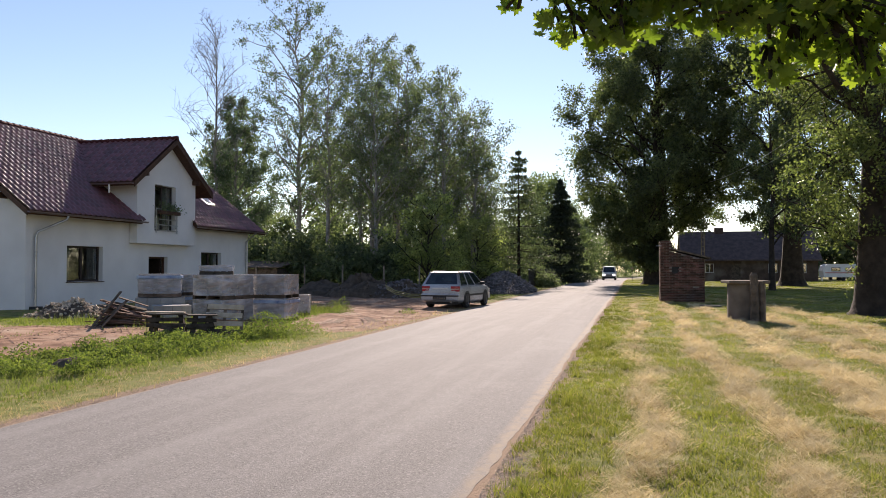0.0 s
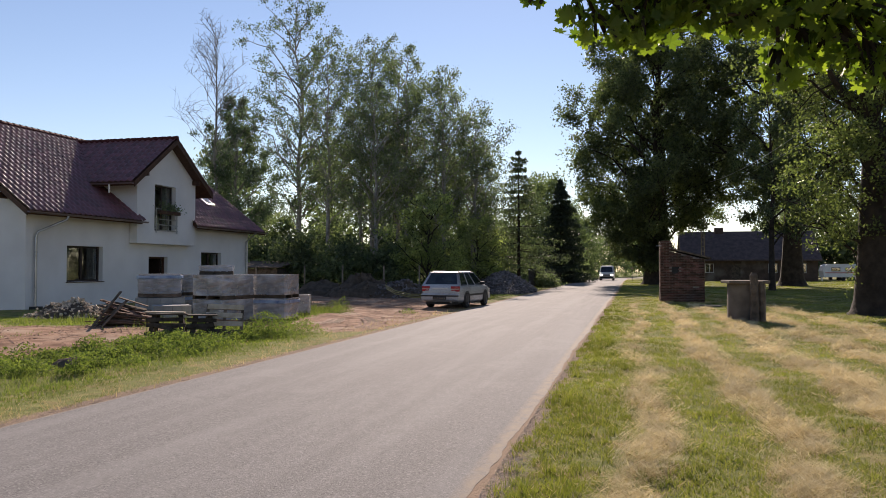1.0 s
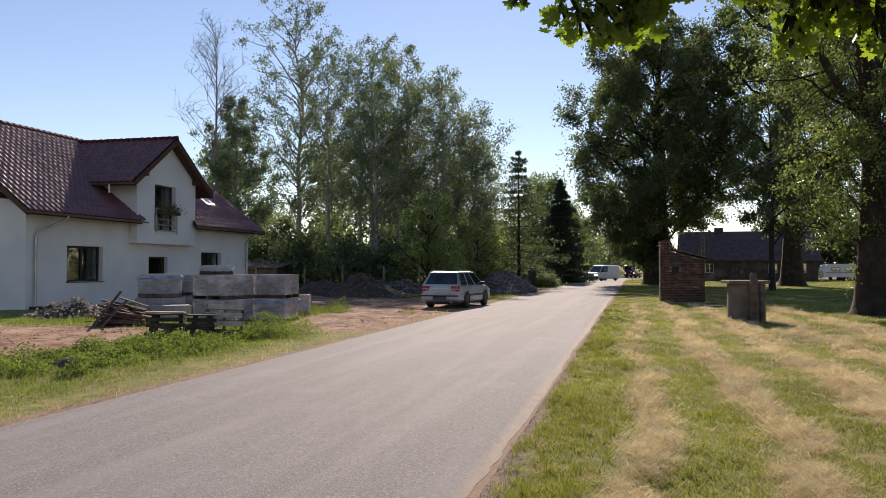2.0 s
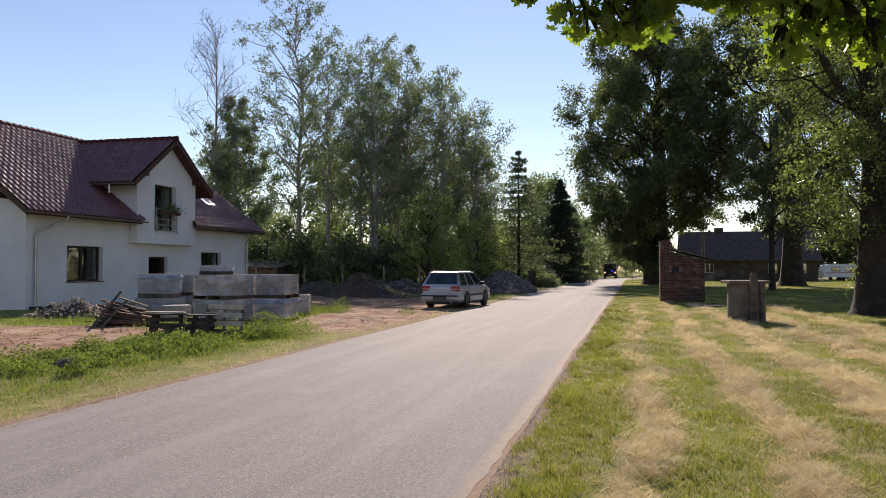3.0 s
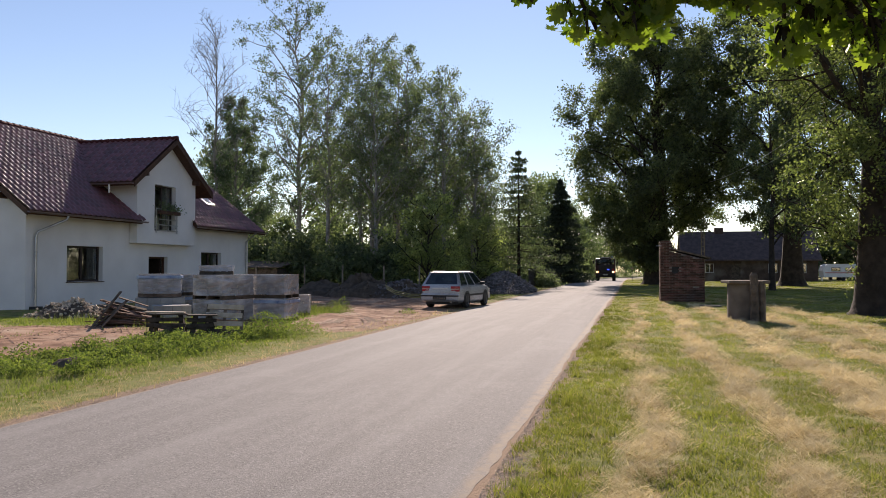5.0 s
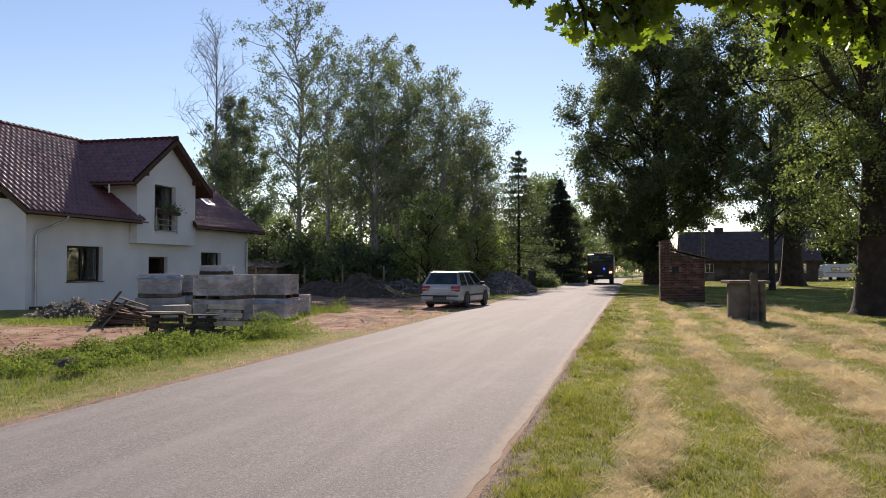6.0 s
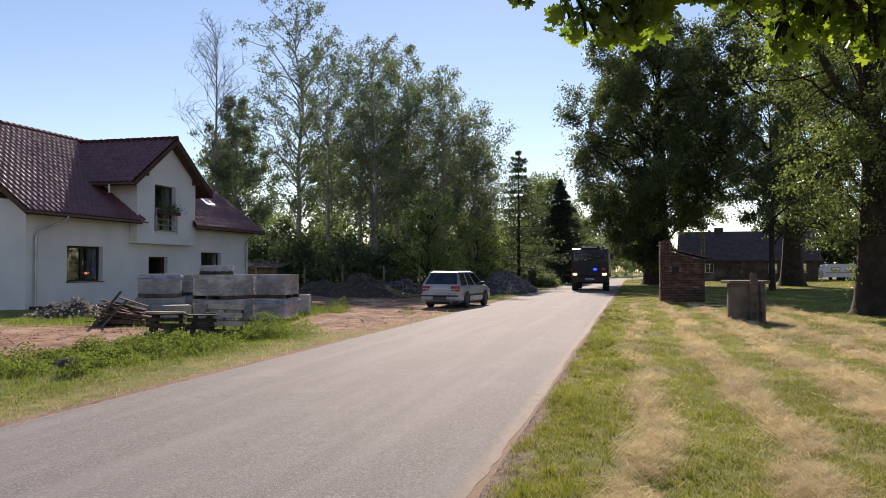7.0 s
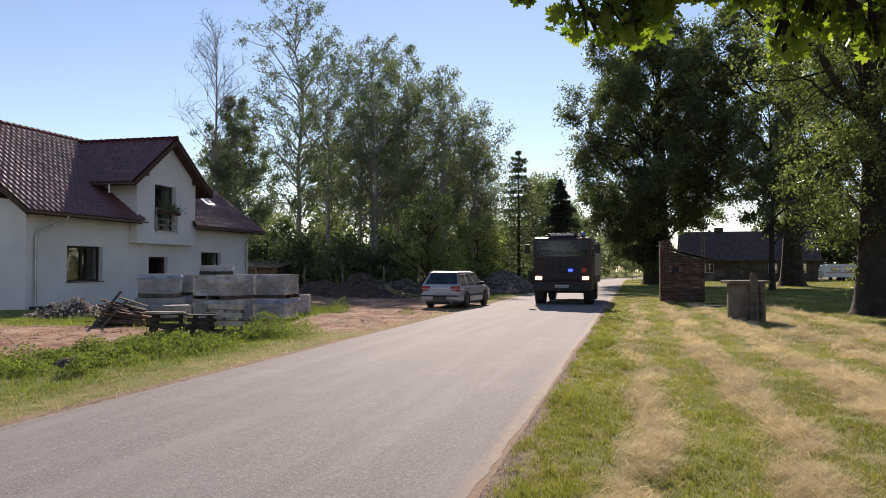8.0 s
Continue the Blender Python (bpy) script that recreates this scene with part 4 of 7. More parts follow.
    part("downpipe", tube(bmesh.new(), [(0.74, 1.35, ez - 0.1), (0.7, 1.3, ez - 0.25), (0.14, 0.45, ez - 0.75), (0.1, 0.4, ez - 0.95), (0.1, 0.4, 0.15)], 0.05, 10), ZINC, h, "grey zinc downpipe", True)
    part("downpipe", tube(bmesh.new(), [(0.74, 16.6, ez - 0.1), (0.12, 16.6, ez - 0.6), (0.1, 16.6, 0.15)], 0.05, 10), ZINC, h, "grey zinc downpipe", True)
    part("drain_box", boxed(-0.02, 0.28, 0.2, 0.6, -0.05, 0.14, 0.02), BLACK_PLASTIC, h)
    for k in (0.8, 2.2):
        part("pipe_clip", lathe(bmesh.new(), [(0.052, k - 0.02), (0.06, k - 0.02), (0.06, k + 0.02), (0.052, k + 0.02)], 12), ZINC, h).location = (0.1, 0.4, 0)
    house_window(h, 2.15, 4.3, 1.04, 2.5, -0.2)
    house_window(h, 12.0, 14.0, 1.04, 2.42, -0.2)
    # house door: an open doorway with a dark hall
    d = new("doorway")
    d.parent = h
    f = bmesh.new()
    box(f, -0.28, -0.18, 7.5, 7.6, 0.06, 2.05, 0.008)
    box(f, -0.28, -0.18, 8.9, 9.0, 0.06, 2.05, 0.008)
    box(f, -0.28, -0.18, 7.5, 9.0, 2.05, 2.13, 0.008)
    part("frame", f, BROWN, d)
    part("leaf", boxed(-1.2, -0.3, 8.82, 8.88, 0.06, 2.04, 0.006), FRAME, d, "brown door leaf standing open")
    # tall window with a rail and flower box
    house_window(h, wy0, wy1, wz0, wz1, 0.18, 2, False)
    r = new("balcony_rail")
    r.parent = h
    for z in (3.36, 3.62, 3.88, 4.14, 4.36):
        part("bar", boxed(0.5, 0.53, wy0 - 0.02, wy1 + 0.02, z - 0.022, z + 0.022, 0.005), ZINC, r)
    for y in (wy0 - 0.02, wy1 - 0.03):
        part("upright", boxed(0.47, 0.5, y, y + 0.05, 3.24, 4.42, 0.005), ZINC, r)
        part("bracket", boxed(0.4, 0.47, y, y + 0.05, 3.5, 3.56), ZINC, r)
    fb = new("flower_box")
    fb.parent = h
    part("trough", boxed(0.535, 0.72, wy0 + 0.05, wy1 - 0.05, 4.12, 4.28, 0.015), BROWN, fb)
    rng = np.random.default_rng(8)
    scatter_leaves("flowers", np.array([0.63, yc - 0.05, 4.42]) + rng.normal(size=(420, 3)) * np.array([0.09, 0.42, 0.12]), 0.09, DARK_LEAF, fb, rng)
    # roof window lying in the far slope
    sky_w = new("roof_window")
    sky_w.parent = h
    sm = Matrix.Translation((-1.53, 14.7, 7.87 - slope * 3.27 + 0.1)) @ pose(0, 0, 0, 0, math.degrees(math.atan(slope)), 0)
    part("frame", boxed(-0.6, 0.6, -0.42, 0.42, -0.05, 0.06, 0.01, sm), ZINC, sky_w)
    part("pane", boxed(-0.5, 0.5, -0.33, 0.33, 0.062, 0.07, 0, sm), GLASS, sky_w)


build_house()


# ---- vehicles ----
PAINT_SILVER = material("silver_paint", (0.36, 0.38, 0.41), (0.46, 0.48, 0.51), 2, 0.28, metal=0.35, bump=0.02, spec=0.6, stain=(0.27, 0.26, 0.25))
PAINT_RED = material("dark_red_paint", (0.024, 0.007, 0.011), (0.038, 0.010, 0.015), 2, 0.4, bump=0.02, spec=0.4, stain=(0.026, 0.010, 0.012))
PAINT_WHITE = material("white_paint", (0.62, 0.62, 0.61), (0.74, 0.74, 0.73), 2, 0.35, bump=0.02, spec=0.5)
RED_LENS = material("red_lens", (0.30, 0.014, 0.02), (0.42, 0.022, 0.03), 9, 0.2, bump=0.05, spec=0.6)
# blue-grey for seats, with the cabin's dimness put into the colour
CABIN_TONE = material("dim_cabin_tone", (0.04, 0.05, 0.062), (0.1, 0.115, 0.13), 2.5, 0.8, bump=0.2)
PLATE = material("plate_white", (0.6, 0.6, 0.58), (0.7, 0.7, 0.68), 9, 0.5, bump=0.0)
HEADLAMP = lamp_material("headlamp_lit", (1.0, 0.4, 0.16), 2.8)
VAN_LAMP = lamp_material("van_lamp_lit", (1.0, 0.95, 0.9), 4.0)
BLUE_LAMP = lamp_material("blue_beacon_lit", (0.012, 0.035, 1.0), 5.0, (0.05, 0.1, 0.6))
BLUE_DIM = lamp_material("blue_roof_beacon", (0.05, 0.25, 1.0), 0.1, (0.015, 0.05, 0.16))


def rounded(hw, z0, z1, r, y, n=3):
    """A rounded box section across a vehicle at y."""
    out = []
    for cx, cz, a0 in ((hw - r, z1 - r, 0), (-hw + r, z1 - r, 90), (-hw + r, z0 + r, 180), (hw - r, z0 + r, 270)):
        for k in range(n + 1):
            a = radians(a0 + 90 * k / n)
            out.append((cx + r * math.cos(a), y, cz + r * math.sin(a)))
    return out


def panel(bm, c, u0, u1, v0, v1, off=0.008, thick=0.006):
    """A thin plate over part of a four-cornered face c = (low a, low b, high a, high b)."""
    c = [Vector(p) for p in c]
    n = (c[1] - c[0]).cross(c[2] - c[0]).normalized()

    def at(u, v):
        return c[0].lerp(c[1], u).lerp(c[2].lerp(c[3], u), v)

    q = [at(u0, v0), at(u1, v0), at(u1, v1), at(u0, v1)]
    loft(bm, [[p + n * off for p in q], [p + n * (off + thick) for p in q]])
    return bm


def wheel(parent, x, y, r, w, name="wheel"):
    """Tyre and rim, turning about its own x axis."""
    o = new(name)
    o.parent = parent
    o.matrix_basis = pose(x, y, r)
    h = w / 2
    part("tyre", lathe(bmesh.new(), [(r * 0.62, -h * 0.8), (r * 0.9, -h), (r * 0.985, -h * 0.75), (r, 0), (r * 0.985, h * 0.75), (r * 0.9, h), (r * 0.62, h * 0.8)], 28, "x"), RUBBER, o, smooth=True)
    rim = lathe(bmesh.new(), [(r * 0.61, -h * 0.7), (r * 0.64, -h * 0.86), (r * 0.56, -h * 0.6), (r * 0.2, -h * 0.5), (r * 0.12, -h * 0.8), (r * 0.12, h * 0.8), (r * 0.2, h * 0.5), (r * 0.56, h * 0.6), (r * 0.64, h * 0.86), (r * 0.61, h * 0.7)], 24, "x")
    for k in range(5):
        a = k * math.tau / 5
        for s in (-1, 1):
            box(rim, s * h * 0.5 - 0.02, s * h * 0.5 + 0.02, -0.03 * r / 0.3, 0.03 * r / 0.3, r * 0.15, r * 0.6, 0, pose(0, 0, 0, math.degrees(a), 0, 0))
    part("rim", rim, CHROME, o)
    return o


def corners(low, high, side):
    """Corners of one face of a cabin between its belt and its roof ring."""
    (lx, ya, yb, lz), (hx, yc, yd, hz) = low, high
    return {"right": [(lx, ya, lz), (lx, yb, lz), (hx, yc, hz), (hx, yd, hz)], "left": [(-lx, yb, lz), (-lx, ya, lz), (-hx, yd, hz), (-hx, yc, hz)],
            "rear": [(-lx, ya, lz), (lx, ya, lz), (-hx, yc, hz), (hx, yc, hz)], "front": [(lx, yb, lz), (-lx, yb, lz), (hx, yd, hz), (-hx, yd, hz)]}[side]


def cabin_ring(v, r=0.0):
    x, a, b, z = v
    return [(-x, a, z), (x, a, z), (x, b, z), (-x, b, z)]


def bars(parent, name, x0, x1, y, z, h, n, mat, face=-1):
    """Unreadable lettering as short plain bars on a plate."""
    w = (x1 - x0) / n
    for i in range(n):
        part(name, boxed(x0 + i * w + w * 0.15, x0 + (i + 1) * w - w * 0.15, y - 0.004, y + 0.004, z, z + h), mat, parent)


def estate_car(m):
    """Silver estate car; forward is +y."""
    c = thing("estate_car", m, "dusty silver estate car parked on bare earth by the road", "car")
    lower = bmesh.new()
    st = [(-2.20, 0.66, 0.42, 0.80, 0.10), (-2.16, 0.80, 0.30, 0.96, 0.14), (-1.9, 0.855, 0.24, 0.985, 0.14), (-0.8, 0.868, 0.22, 0.97, 0.12), (0.8, 0.868, 0.22, 0.95, 0.12),
          (1.6, 0.855, 0.24, 0.90, 0.12), (2.0, 0.82, 0.28, 0.82, 0.14), (2.18, 0.72, 0.36, 0.70, 0.12)]
    loft(lower, [rounded(hw, z0, z1, r, y) for y, hw, z0, z1, r in st])
    part("body", lower, PAINT_SILVER, c, smooth=True)
    for s in (-1, 1):
        for y in (-1.26, 1.26):
            arch = [(y + 0.385 * math.cos(a), 0.33 + 0.385 * math.sin(a)) for a in np.linspace(-0.2, math.pi + 0.2, 15)]
            part("wheel_arch", loft(bmesh.new(), [[(s * q, u, v) for u, v in arch] for q in (0.5, 0.874)]), BLACK_PLASTIC, c)
            wheel(c, s * 0.79, y, 0.325, 0.2)
        part("side_strip", boxed(s * 0.866, s * 0.884, -1.6, 1.5, 0.50, 0.58, 0.006) if s > 0 else boxed(-0.884, -0.866, -1.6, 1.5, 0.50, 0.58, 0.006), BLACK_PLASTIC, c)
        part("roof_rail", tube(bmesh.new(), [(s * 0.58, -1.62, 1.475), (s * 0.58, -1.45, 1.54), (s * 0.58, 0.0, 1.55), (s * 0.57, 0.2, 1.49)], 0.018, 6), BLACK_PLASTIC, c)
        part("mirror", boxed(s * 0.95 - 0.1, s * 0.95 + 0.1, 0.55, 0.68, 0.93, 1.08, 0.03), BLACK_PLASTIC, c)
    low, high = (0.835, -2.10, 1.05, 0.94), (0.63, -1.72, 0.22, 1.46)
    part("cabin", loft(bmesh.new(), [cabin_ring(low), cabin_ring(high)]), CABIN_TONE, c, "dim cabin behind the glass")
    part("roof", loft(bmesh.new(), [cabin_ring((0.655, -1.80, 0.28, 1.44)), cabin_ring((0.64, -1.78, 0.24, 1.475)), cabin_ring((0.52, -1.6, 0.05, 1.505))]), PAINT_SILVER, c)
    for side in ("left", "right"):
        q = corners(low, high, side)
        for a, b in ((0.0, 0.035), (0.30, 0.335), (0.60, 0.64), (0.965, 1.0)):
            a, b = (a, b) if side == "right" else (1 - b, 1 - a)
            part("pillar", panel(bmesh.new(), q, a, b, -0.02, 1.0, 0.003, 0.014), PAINT_SILVER, c)
        for a, b in ((0.045, 0.295), (0.34, 0.595), (0.645, 0.955)):
            a, b = (a, b) if side == "right" else (1 - b, 1 - a)
            part("side_window", panel(bmesh.new(), q, a, b, 0.08, 0.93), CAR_GLASS, c)
    for side in ("rear", "front"):
        q = corners(low, high, side)
        part("windscreen" if side == "front" else "rear_window", panel(bmesh.new(), q, 0.07, 0.93, 0.1, 0.93), CAR_GLASS, c)
        for a, b in ((0.0, 0.06), (0.94, 1.0)):
            part("pillar", panel(bmesh.new(), q, a, b, -0.03, 1.0, 0.003, 0.014), PAINT_SILVER, c)
        part("pillar", panel(bmesh.new(), q, 0.06, 0.94, -0.03, 0.09, 0.003, 0.012), PAINT_SILVER, c)
    part("wiper", boxed(0.0, 0.42, -2.06, -2.045, 1.02, 1.035, 0, pose(0, -0.02, 0, -3, 4, 0)), BLACK_PLASTIC, c)
    for s in (-1, 1):
        lamp = boxed(s * 0.64 - 0.18, s * 0.64 + 0.18, -2.2, -2.02, 0.70, 0.92, 0.03)
        part("tail_lamp", lamp, RED_LENS, c, "red tail lamp")
        part("headlamp", boxed(s * 0.6 - 0.2, s * 0.6 + 0.2, 2.0, 2.17, 0.60, 0.74, 0.03), GLASS, c)
        part("lamp_band", boxed(s * 0.64 - 0.17, s * 0.64 + 0.17, -2.206, -2.19, 0.795, 0.815), CHROME, c)
    part("bumper", boxed(-0.83, 0.83, -2.27, -2.0, 0.34, 0.62, 0.05), PAINT_SILVER, c)
    part("bumper", boxed(-0.8, 0.8, 2.0, 2.24, 0.3, 0.55, 0.05), PAINT_SILVER, c)
    part("bumper_strip", boxed(-0.835, 0.835, -2.285, -2.26, 0.50, 0.555, 0.01), BLACK_PLASTIC, c)
    part("underbody", boxed(-0.72, 0.72, -2.0, 2.0, 0.18, 0.3), BLACK_PLASTIC, c)
    part("handle_bar", boxed(-0.36, 0.36, -2.225, -2.19, 0.80, 0.86, 0.012), CHROME, c, "chrome tailgate strip")
    p = part("number_plate", boxed(-0.3, 0.3, -2.29, -2.272, 0.38, 0.5, 0.004), BLACK_PLASTIC, c)
    bars(c, "plate_bar", -0.26, 0.26, -2.292, 0.415, 0.045, 7, CONCRETE)
    part("exhaust", tube(bmesh.new(), [(0.5, -2.25, 0.27), (0.5, -1.9, 0.27)], 0.03, 8), CHROME, c)
    return c


estate_car(pose(-7.08, 31.2, 0.0, 0, 0, -6.5) @ Matrix.Diagonal((0.94, 0.96, 0.965, 1.0)))


def fire_engine():
    """Old cab-over fire engine; forward is -y, the origin lies under its front axle."""
    c = thing("fire_engine", pose(-2.9, 34, 0.06), "dark red fire engine with lit headlamps and blue beacons", "fire engine")
    cab = bmesh.new()
    st = [(-1.28, 1.12, 0.62, 2.2, 0.08), (-1.24, 1.2, 0.55, 2.79, 0.12), (-1.1, 1.24, 0.55, 2.86, 0.12), (0.55, 1.24, 0.6, 2.86, 0.1), (0.62, 1.2, 0.65, 2.79, 0.1)]
    loft(cab, [rounded(hw, z0, z1, r, y) for y, hw, z0, z1, r in st])
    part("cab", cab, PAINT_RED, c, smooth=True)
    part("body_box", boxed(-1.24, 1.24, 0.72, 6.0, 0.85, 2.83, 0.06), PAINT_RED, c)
    part("chassis", boxed(-0.45, 0.45, -1.0, 6.0, 0.55, 0.85), BLACK_PLASTIC, c)
    q = [(1.18, -1.262, 2.0), (-1.18, -1.262, 2.0), (1.12, -1.25, 2.7), (-1.12, -1.25, 2.7)]
    q = [q[1], q[0], q[3], q[2]]
    # backing sheet coloured as the daylight seen through the cab
    part("windscreen_back", panel(bmesh.new(), q, 0.03, 0.97, 0.0, 1.0, 0.004, 0.012), CABIN_TONE, c)
    for a, b in ((0.04, 0.495), (0.505, 0.96)):
        part("windscreen", panel(bmesh.new(), q, a, b, 0.04, 0.96, 0.02, 0.008), CAB_GLASS, c)
    for a in (0.3, 0.72):
        part("wiper", panel(bmesh.new(), q, a, a + 0.012, 0.0, 0.55, 0.032, 0.012), BLACK_PLASTIC, c)
    part("radiator_grille", boxed(-0.8, 0.8, -1.31, -1.27, 1.05, 1.95, 0.02), BLACK_PLASTIC, c)
    for k in range(7):
        part("grille_slat", boxed(-0.74, 0.74, -1.33, -1.312, 1.12 + k * 0.115, 1.16 + k * 0.115, 0.005), BLACK_PLASTIC, c)
    part("bumper", boxed(-1.22, 1.22, -1.42, -1.2, 0.56, 0.95, 0.05), BLACK_PLASTIC, c)
    part("sign_board", boxed(-0.62, 0.62, -1.2, -1.1, 2.88, 3.02, 0.02), BLACK_PLASTIC, c)
    bars(c, "sign_bar", -0.5, 0.5, -1.203, 2.915, 0.07, 8, PLATE)
    part("number_plate", boxed(-0.28, 0.28, -1.435, -1.422, 0.72, 0.83, 0.004), PLATE, c)
    bars(c, "plate_bar", -0.24, 0.24, -1.437, 0.75, 0.05, 7, BLACK_PLASTIC)
    for s in (-1, 1):
        part("lamp_housing", boxed(s * 0.98 - 0.22, s * 0.98 + 0.22, -1.34, -1.26, 0.97, 1.3, 0.03), BLACK_PLASTIC, c)
        part("headlamp", boxed(s * 0.98 - 0.14, s * 0.98 + 0.14, -1.37, -1.33, 1.04, 1.19, 0.05), HEADLAMP, c, "lit rectangular headlamp")
        arm = new("mirror")
        arm.parent = c
        part("bracket", tube(bmesh.new(), [(s * 1.22, -1.15, 2.62), (s * 1.48, -1.28, 2.64), (s * 1.5, -1.28, 2.1), (s * 1.24, -1.15, 2.05)], 0.018, 6), BLACK_PLASTIC, arm)
        part("mirror_glass", boxed(s * 1.47 - 0.11, s * 1.47 + 0.11, -1.3, -1.22, 2.15, 2.55, 0.03), BLACK_PLASTIC, arm)
        part("side_window", boxed(s * 1.236 - 0.01, s * 1.236 + 0.01, -1.0, -0.2, 2.02, 2.66, 0.02), CAR_GLASS, c)
        part("step", boxed(s * 1.1 - 0.14, s * 1.1 + 0.14, 0.55, 0.75, 0.42, 0.5, 0.01), BLACK_PLASTIC, c)
        for k in range(3):
            part("locker_shutter", boxed(s * 1.245 - 0.012, s * 1.245 + 0.012, 0.95 + k * 1.7, 2.5 + k * 1.7, 1.2, 2.55, 0.008), CHROME, c, "ribbed grey locker shutter")
        part("mudguard", lathe(bmesh.new(), [(0.62, s * 0.85), (0.62, s * 1.25), (0.57, s * 1.25), (0.57, s * 0.85)], 24, "x"), BLACK_PLASTIC, c).location = (0, 0, 0.55)
        if s < 0:
            continue
        b = new("beacon")
        b.parent = c
        part("socket", lathe(bmesh.new(), [(0.11, 2.84), (0.11, 2.92), (0.09, 2.94)], 14), BLACK_PLASTIC, b).location = (s * 0.85, -0.95, 0)
        part("dome", lathe(bmesh.new(), [(0.075, 2.94), (0.08, 3.01), (0.065, 3.06), (0.02, 3.08)], 14), BLUE_DIM, b, "blue beacon dome").location = (s * 0.85, -0.95, 0)
    part("front_beacon", boxed(0.26, 0.46, -1.37, -1.33, 1.39, 1.5, 0.03), BLUE_LAMP, c, "lit blue strobe lamp")
    part("emblem", lathe(bmesh.new(), [(0.12, -0.012), (0.12, 0.012)], 20), RED_LENS, c, "round red emblem").matrix_basis = pose(0.92, -1.29, 1.44, 90, 0, 0)
    part("roof_bar", boxed(-0.75, 0.75, -1.05, -0.85, 2.86, 2.93, 0.02), BLACK_PLASTIC, c)
    lad = new("ladder")
    lad.parent = c
    for x in (0.5, 0.95):
        part("rail", boxed(x - 0.03, x + 0.03, 0.75, 5.6, 2.83, 2.91, 0.01), CHROME, lad)
    for k in range(14):
        part("rung", boxed(0.53, 0.92, 0.85 + k * 0.34, 0.89 + k * 0.34, 2.85, 2.89), CHROME, lad)
    wheels = [wheel(c, s * 1.0, y, 0.53, 0.34) for s in (-1, 1) for y in (0.0, 4.1)]
    part("axle", boxed(-0.95, 0.95, -0.08, 0.08, 0.45, 0.62, 0.02), BLACK_PLASTIC, c)
    part("axle", boxed(-0.95, 0.95, 4.02, 4.18, 0.45, 0.62, 0.02), BLACK_PLASTIC, c)
    return c, wheels


def small_van():
    """White van; forward is -y, the origin lies under its front axle."""
    c = thing("van", pose(-3.3, 109, 0), "white van with lit lamps driving along the road", "van")
    body = bmesh.new()
    st = [(-0.92, 0.7, 0.4, 0.9, 0.1), (-0.85, 0.88, 0.28, 1.02, 0.14), (-0.2, 0.95, 0.26, 1.12, 0.14), (0.0, 0.96, 0.26, 1.15, 0.12), (3.8, 0.96, 0.28, 1.15, 0.12), (3.9, 0.9, 0.35, 1.1, 0.1)]
    loft(body, [rounded(hw, z0, z1, r, y) for y, hw, z0, z1, r in st])
    part("body", body, PAINT_WHITE, c, smooth=True)
    low, high = (0.93, -0.35, 3.85, 1.08), (0.78, 0.45, 3.7, 1.86)
    part("cabin", loft(bmesh.new(), [cabin_ring(low), cabin_ring(high)]), DARK, c)
    part("roof", loft(bmesh.new(), [cabin_ring((0.8, 0.4, 3.75, 1.84)), cabin_ring((0.76, 0.45, 3.7, 1.92)), cabin_ring((0.6, 0.7, 3.5, 1.96))]), PAINT_WHITE, c)
    q = corners(low, high, "rear")
    part("windscreen", panel(bmesh.new(), q, 0.06, 0.94, 0.08, 0.93), CAR_GLASS, c)
    for a, b in ((0, 0.06), (0.94, 1)):
        part("pillar", panel(bmesh.new(), q, a, b, -0.02, 1.0, 0.003, 0.014), PAINT_WHITE, c)
    for side in ("left", "right"):
        q = corners(low, high, side)
        part("side_panel", panel(bmesh.new(), q, *((0.34, 1.0) if side == "right" else (0.0, 0.66)), -0.02, 1.0, 0.003, 0.014), PAINT_WHITE, c)
        part("side_window", panel(bmesh.new(), q, *((0.06, 0.33) if side == "right" else (0.67, 0.94)), 0.1, 0.9), CAR_GLASS, c)
    for s in (-1, 1):
        part("headlamp", boxed(s * 0.68 - 0.17, s * 0.68 + 0.17, -0.93, -0.8, 0.66, 0.84, 0.03), VAN_LAMP, c, "lit headlamp")
        part("mirror", boxed(s * 1.08 - 0.1, s * 1.08 + 0.1, -0.05, 0.08, 1.1, 1.35, 0.03), BLACK_PLASTIC, c)
    part("grille", boxed(-0.45, 0.45, -0.945, -0.9, 0.66, 0.8, 0.01), BLACK_PLASTIC, c)
    part("bumper", boxed(-0.9, 0.9, -0.98, -0.7, 0.3, 0.55, 0.05), BLACK_PLASTIC, c)
    return c, [wheel(c, s * 0.82, y, 0.33, 0.22) for s in (-1, 1) for y in (0.0, 2.9)]


ENGINE, ENGINE_WHEELS = fire_engine()
VAN, VAN_WHEELS = small_van()


# ---- building plot ----


